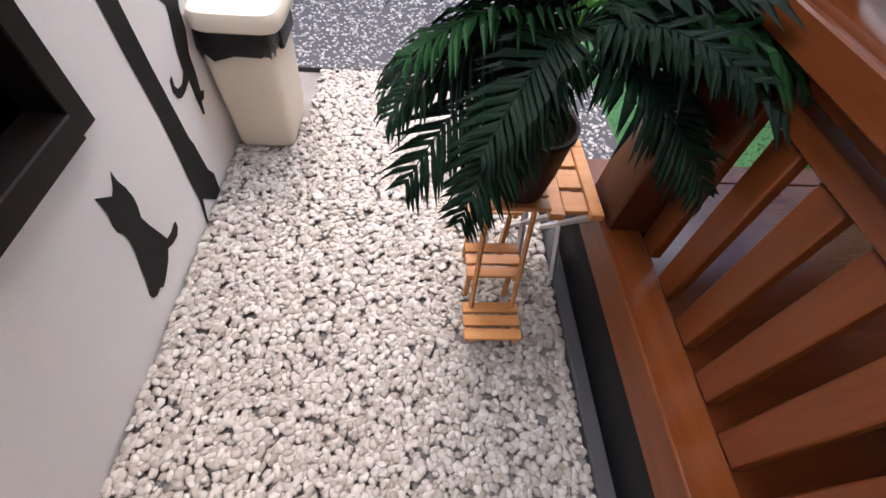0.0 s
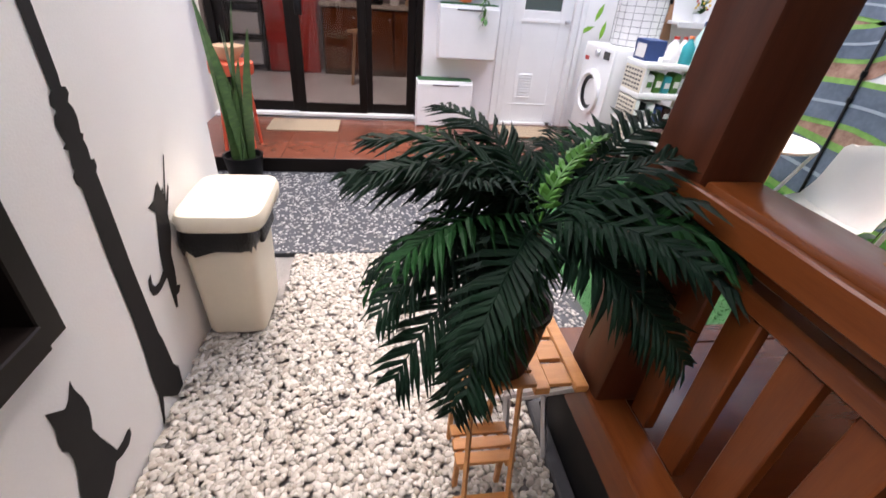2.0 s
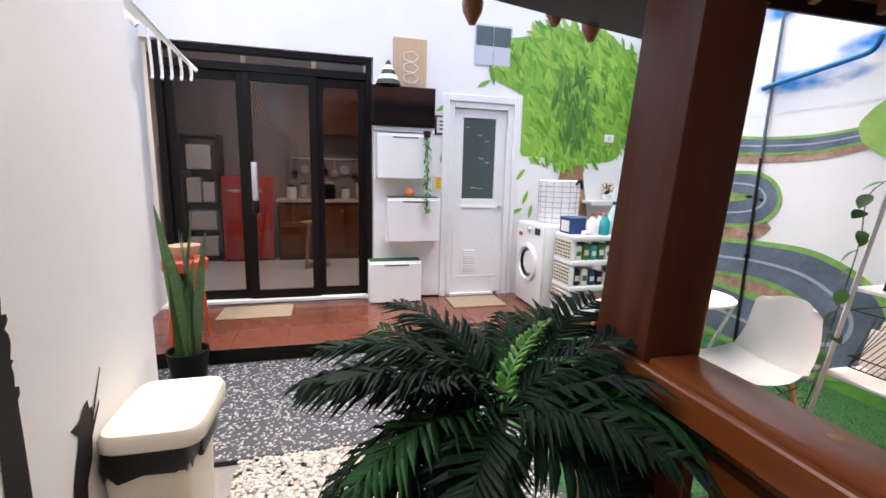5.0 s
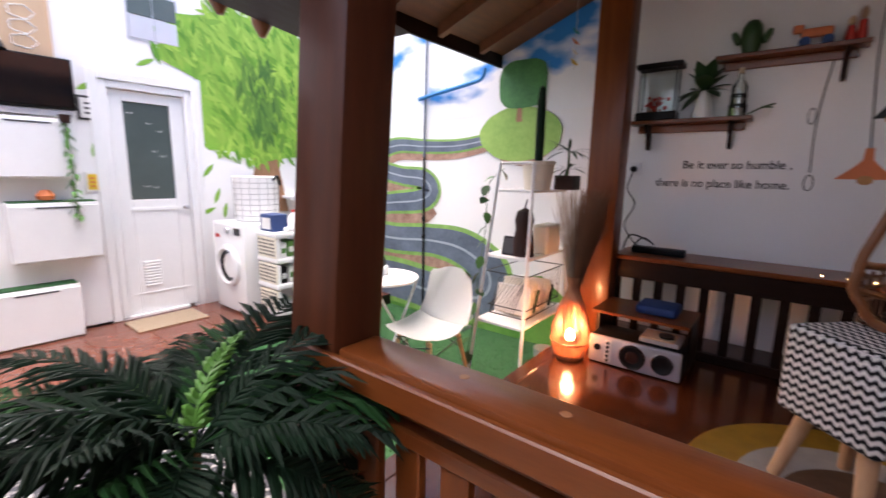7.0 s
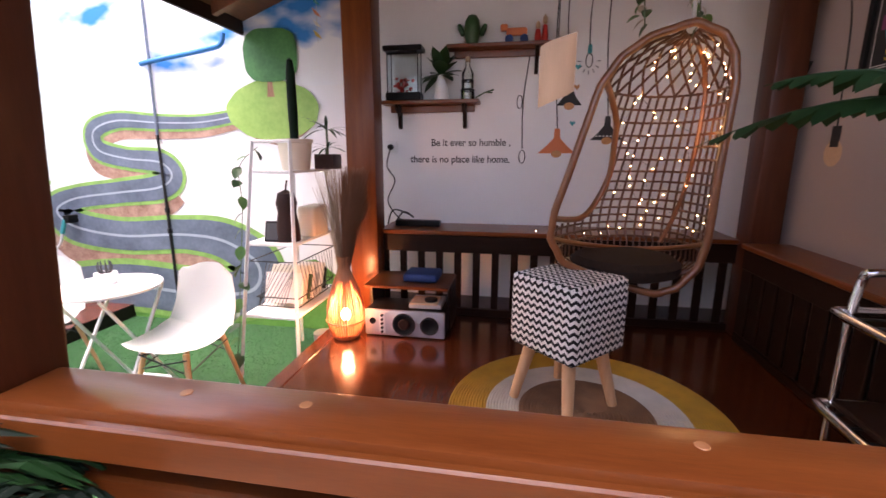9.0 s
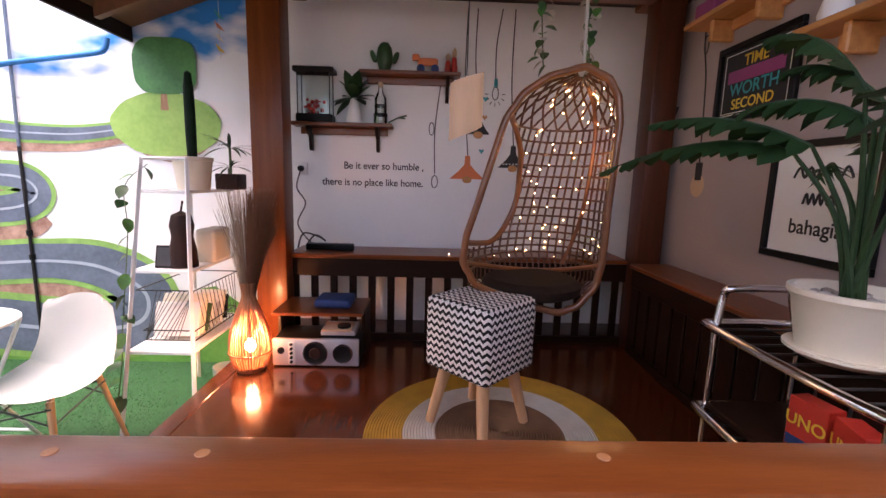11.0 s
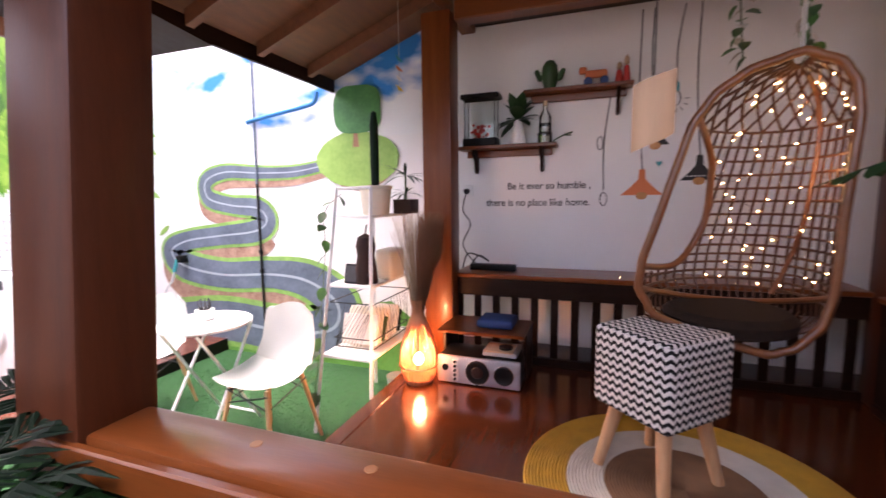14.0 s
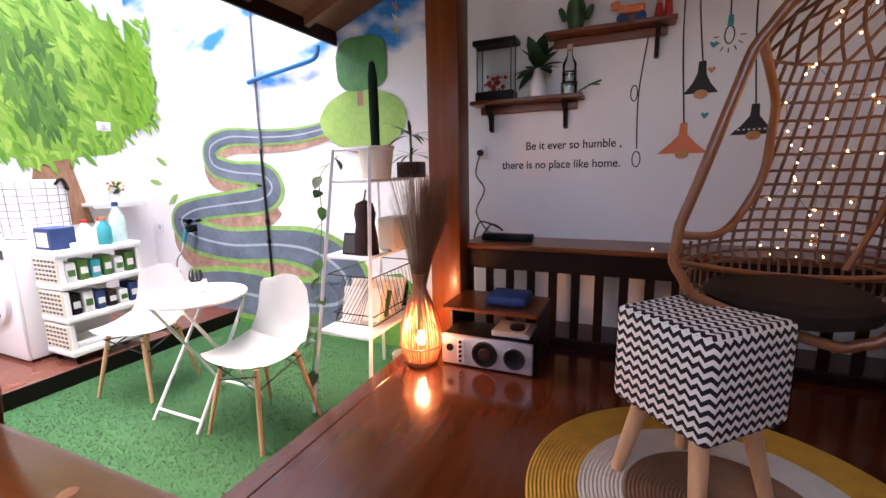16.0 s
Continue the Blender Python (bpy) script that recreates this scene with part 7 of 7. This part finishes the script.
part("painted_cord", tube(curve([(2.52, REAR + 0.002, 2.7), (2.55, REAR + 0.002, 2.3), (2.50, REAR + 0.002, 2.05), (2.47, REAR + 0.002, 1.60)], 6), 0.004, 5), M["ink"], rp)
part("painted_ring", tube([(2.53 + 0.02 * math.cos(2 * math.pi * k / 16), REAR + 0.002, 2.25 + 0.05 * math.sin(2 * math.pi * k / 16)) for k in range(16)], 0.003, 4, True), M["ink"], rp)
part("painted_shade", box(2.44, 2.50, REAR, REAR + 0.003, 1.50, 1.60, 0), M["ink"], rp)
part("painted_bulb", lathe([(0, 0), (0.06, 0.0), (0.065, 0.002), (0, 0.003)], 20), M["kraft"], rp, "", False, pose(2.47, REAR, 1.47, -90, 0, 0))
pb = bmesh.new()
pb.faces.new([pb.verts.new((x, REAR + 0.003, z)) for x, z in ((2.86, 1.97), (2.74, 1.95), (2.80, 1.86), (2.88, 1.84))])
part("painted_shade", pb, M["ink"], rp)

tro = thing("trolley", "chrome tube trolley standing by the deck rail", "trolley", pose(1.10, -0.96, FLOOR))
TW, TD, TH = 0.32, 0.18, 0.615
for z in (TH, 0.31):
    ring = [(-TW + 0.06, -TD, z), (TW - 0.06, -TD, z), (TW, -TD + 0.06, z), (TW, TD - 0.06, z), (TW - 0.06, TD, z), (-TW + 0.06, TD, z), (-TW, TD - 0.06, z), (-TW, -TD + 0.06, z)]
    part("tray_rim", tube(curve(ring, 3, True), 0.014, 10, True), M["chrome"], tro, "bent chrome tube", True)
    for k in range(9):
        x = -TW + 0.08 + 0.07 * k
        part("wire", tube([(x, -TD, z), (x, TD, z)], 0.004, 6), M["wire"], tro)
for x in (-TW + 0.03, TW - 0.03):
    for y in (-TD + 0.03, TD - 0.03):
        part("leg", tube([(x, y, 0.0), (x, y, TH)], 0.010, 10), M["chrome"], tro, "", True)
part("push_handle", tube(curve([(TW - 0.02, TD - 0.04, TH), (TW - 0.01, TD - 0.06, TH + 0.10), (TW - 0.03, TD - 0.08, TH + 0.13), (TW - 0.03, -TD + 0.08, TH + 0.13), (TW - 0.01, -TD + 0.06, TH + 0.10), (TW - 0.02, -TD + 0.04, TH)], 4), 0.013, 10), M["chrome"], tro, "chrome push handle", True)
pp = thing("potted_plant", "large split-leaf plant in a cream pot with white pebbles", "plant", pose(1.08, -0.955, FLOOR + TH + 0.016))
part("saucer", lathe([(0, 0), (0.10, 0), (0.135, 0.02), (0.135, 0.028), (0, 0.012)], 32), M["cream_plastic"], pp, "", True)
part("pot", lathe([(0, 0.014), (0.105, 0.014), (0.13, 0.16), (0.142, 0.175), (0.142, 0.19), (0.125, 0.19), (0.12, 0.16), (0, 0.15)], 36), M["cream_plastic"], pp, "cream plastic pot", True)
random.seed(31)
stn = bmesh.new()
for k in range(26):
    a, r = random.uniform(0, 6.28), 0.11 * math.sqrt(random.random())
    bmesh.ops.create_icosphere(stn, subdivisions=1, radius=0.016, matrix=Matrix.Translation((r * math.cos(a), r * math.sin(a), 0.162)) @ Matrix.Diagonal((1.2, 0.9, 0.7, 1)))
tagged(part("stones", stn, M["pebble"], pp, "white pebbles", True), kind="stuff")


def split_leaf(base, ctrl, tip, width, seed):
    """A long lobed leaf bent along an arc from its stalk to its tip."""
    b, r = bmesh.new(), random.Random(seed)
    base, ctrl, tip = Vector(base), Vector(ctrl), Vector(tip)

    def rib(u):
        return base * (1 - u) ** 2 + ctrl * 2 * u * (1 - u) + tip * u * u
    tube([rib(k / 8) for k in range(9)], 0.005, 5, bm=b, taper=0.0015)
    for k in range(9):
        u = 0.06 + 0.104 * k
        t = (rib(u + 0.04) - rib(u)).normalized()
        n = t.cross(Vector((0, 0, 1))).normalized()
        for s in (-1, 1):
            ll = 1.35 * width * (0.55 + 0.45 * math.sin(math.pi * (0.15 + 0.8 * u))) * r.uniform(0.8, 1.1) * (1 - 0.5 * u)
            p, d = rib(u), (n * s * 0.85 + t * 0.55 - Vector((0, 0, r.uniform(0.45, 0.95)))).normalized()
            c = (rib(1.0) - rib(0.0)).length * 0.062
            q = [b.verts.new(v) for v in (p - t * c, p + d * ll * 0.55 - t * c * 0.75, p + d * ll, p + d * ll * 0.6 + t * c * 0.7, p + t * c)]
            b.faces.new((q[0], q[1], q[3], q[4])), b.faces.new((q[1], q[2], q[3]))
    return b


for k, (b0, c0, t0, w0) in enumerate((((0.121, 0.121, 0.553), (0.27, 0.25, 0.66), (0.56, 0.54, 0.47), 0.085), ((0.096, 0.090, 0.568), (0.20, 0.26, 0.70), (0.36, 0.44, 0.64), 0.10), ((0.002, 0.020, 0.62), (0.08, 0.12, 0.74), (0.21, 0.25, 0.66), 0.10),
                                      ((0.0, 0.06, 0.70), (0.08, 0.12, 0.90), (0.18, 0.21, 0.86), 0.09), ((-0.02, 0.02, 0.66), (0.06, 0.10, 0.82), (0.15, 0.17, 0.765), 0.08), ((-0.10, 0.06, 0.62), (-0.22, 0.14, 0.76), (-0.38, 0.24, 0.68), 0.12), ((-0.08, -0.06, 0.60), (-0.2, -0.14, 0.74), (-0.34, -0.22, 0.62), 0.12), ((0.06, -0.10, 0.56), (0.16, -0.18, 0.66), (0.28, -0.24, 0.60), 0.10), ((0.05, 0.05, 0.50), (0.10, 0.03, 0.56), (0.14, 0.02, 0.47), 0.07))):
    part("stalk", tube(curve([(0.02 * math.cos(k * 2.4), 0.02 * math.sin(k * 2.4), 0.15), (b0[0] * 0.35, b0[1] * 0.35, 0.38), b0], 5), 0.010, 7, taper=0.005), M["broad_leaf"], pp, "", True)
    part("leaf", split_leaf(b0, c0, t0, w0, k), M["broad_leaf"], pp)
for x, ry in ((1.09, 8), (0.96, -14)):
    u = thing("card_box", "red card game box with yellow lettering on the trolley", "box", pose(x, -0.92, FLOOR + 0.346, 0, 0, ry + 180), "card boxes")
    part("carton", box(-0.055, 0.055, -0.03, 0.03, 0, 0.15, 0.002), M["red"], u)
    part("band", box(-0.050, 0.050, -0.0315, -0.0301, 0.005, 0.035, 0), M["blue"], u)
    me = writing("UNO", 0.05, M["yellow"])
    shared("lettering", me, u, Matrix.Translation((0, -0.0318, 0.085)) @ Euler((radians(90), 0, 0)).to_matrix().to_4x4())
    part("face", box(-0.048, 0.048, 0.0301, 0.0312, 0.005, 0.035, 0), M["blue"], u)
    shared("lettering", me, u, Matrix.Translation((0, 0.0318, 0.085)) @ Euler((radians(90), 0, radians(180))).to_matrix().to_4x4())
tagged(part("trolley_board", box(0.80, 1.38, -1.12, -0.80, FLOOR + 0.325, FLOOR + 0.345, 0.004), M["dark_wood"]), "dark board on the lower trolley tray", "board")

# ---- hanging things ----
wc = thing("wind_chime", "small split bamboo tube hung on a string", "wind chime", pose(0.58, 0.128, 1.51))
cb4 = bmesh.new()
for j in range(2):
    for k in range(9):
        a = math.pi * (0.15 + 0.7 * k / 8) + math.pi
        cb4.verts.new((0.019 * math.sin(a) * 0.8, 0.0245 * math.cos(a), (0.010 * (1 - math.cos(a)) + 0.006 * max(0, -math.cos(a) - 0.5)) * (1 - j) + (0.09 - 0.002 * k) * j))
cb4.verts.ensure_lookup_table()
for k in range(8):
    cb4.faces.new([cb4.verts[i] for i in (k, k + 1, k + 10, k + 9)])
bmesh.ops.solidify(cb4, geom=list(cb4.faces), thickness=0.0012)
part("tube", cb4, M["kraft"], wc, "pale split bamboo", True)
part("string", tube([(0, 0, 0.086), (0, 0.001, 1.58)], 0.0008, 4), M["cable"], wc)
for y, x in ((-0.29, 1.96), (-0.50, 1.98)):
    g = thing("ivy_garland", "string of variegated artificial ivy above the chair", "garland", pose(x, y, 1.95), "ivy garlands")
    part("stem", tube(curve([(0, 0, 0.62), (0.01, 0.01, 0.3), (0, -0.01, 0.0)], 5), 0.003, 5), M["stem"], g)
    random.seed(int(-y * 100))
    iv = [mesh_of("leaf", leaf_blade(0.05, 0.020, 0.4), M[k_], True) for k_ in ("dark_leaf", "ecru", "leaf")]
    for k in range(34):
        shared("leaf", iv[k % 3], g, pose(random.uniform(-0.02, 0.02), random.uniform(-0.02, 0.02), 0.01 + 0.0175 * k, 0, random.uniform(-10, 70), random.uniform(0, 360)))
mo = thing("paper_mobile", "string of pale pink and yellow paper birds", "mobile", pose(2.40, 1.285, 2.06))
part("string", tube([(0, 0, 0.0), (0, 0, 0.752)], 0.0015, 4), M["ecru"], mo)
for k, mm in enumerate(("yellow", "paper", "orange_paint", "teal")):
    o = bmesh.new()
    z = 0.02 + 0.055 * k
    v = [o.verts.new(p) for p in ((0, -0.025, z), (0.012, 0, z + 0.03), (0, 0.025, z + 0.05), (-0.012, 0.004, z + 0.012))]
    o.faces.new((v[0], v[1], v[3])), o.faces.new((v[1], v[2], v[3]))
    part("bird", o, M[mm], mo, mm + " folded paper")
for x, y, z in ((0.48, 2.30, 2.10), (0.90, 2.32, 2.14), (1.10, 2.32, 2.09)):
    e = thing("eave_lamp", "small brown woven teardrop lamp hung from the eave", "lamp", pose(x, y, z), "eave lamps")
    part("shade", lathe([(0, 0), (0.015, 0.005), (0.045, 0.06), (0.05, 0.10), (0.035, 0.14), (0.02, 0.15)], 18), M["rattan"], e, "", True)
    part("cord", tube([(0, 0, 0.14), (0, 0, EAVE_Z - z - 0.04)], 0.002, 4), M["cable"], e)
tagged(part("wood_block", box(0.40, 0.462, -0.29, -0.19, 1.02, 1.06, 0.006), M["beech"], rail, m=pose(-0.56, 0, -FLOOR)), "pale wooden end grain block")

# ---- turf blades and terrace tiles ----
rngn = np.random.default_rng(12)
NB = 34000
bx, by = rngn.uniform(0.86, SIDE - 0.01, NB), rngn.uniform(EDGE + 0.005, TERRACE - 0.015, NB)
ang, hh, ww = rngn.uniform(0, 6.283, NB), rngn.uniform(0.006, 0.013, NB), 0.0024
lx, ly = rngn.normal(0, 0.007, NB), rngn.normal(0, 0.007, NB)
V = np.empty((NB, 3, 3))
V[:, 0] = np.stack([bx - ww * np.cos(ang), by - ww * np.sin(ang), np.full(NB, 0.006)], 1)
V[:, 1] = np.stack([bx + ww * np.cos(ang), by + ww * np.sin(ang), np.full(NB, 0.006)], 1)
V[:, 2] = np.stack([bx + lx, by + ly, 0.006 + hh], 1)
gm = bpy.data.meshes.new("turf_blades")
gm.from_pydata(V.reshape(-1, 3).tolist(), [], np.arange(NB * 3).reshape(-1, 3).tolist())
gm.materials.append(M["turf"])
tagged(new("turf_blades", gm), "short green artificial grass", "turf", "", "stuff")
TX, TY = 0.40, 0.40
floor_tiles = thing("terrace_tiles", "glossy red-brown terrace floor tiles", "floor", pose(0, 0, STEP), kind="structure")
tile_me = mesh_of("tile", box(0, TX - 0.004, 0, TY - 0.004, -0.012, 0, 0.0015), M["tile"])
tile_me2 = mesh_of("tile", box(0, TX - 0.004, 0, HOUSE - TERRACE - 2 * TY - 0.004, -0.012, 0, 0.0015), M["tile"])
for i in range(13):
    if -1.70 + (i + 1) * TX > SIDE + 0.3:
        continue
    for j in range(3):
        shared("tile", tile_me2 if j == 2 else tile_me, floor_tiles, pose(-1.70 + i * TX, TERRACE + 0.002 + j * TY, 0))
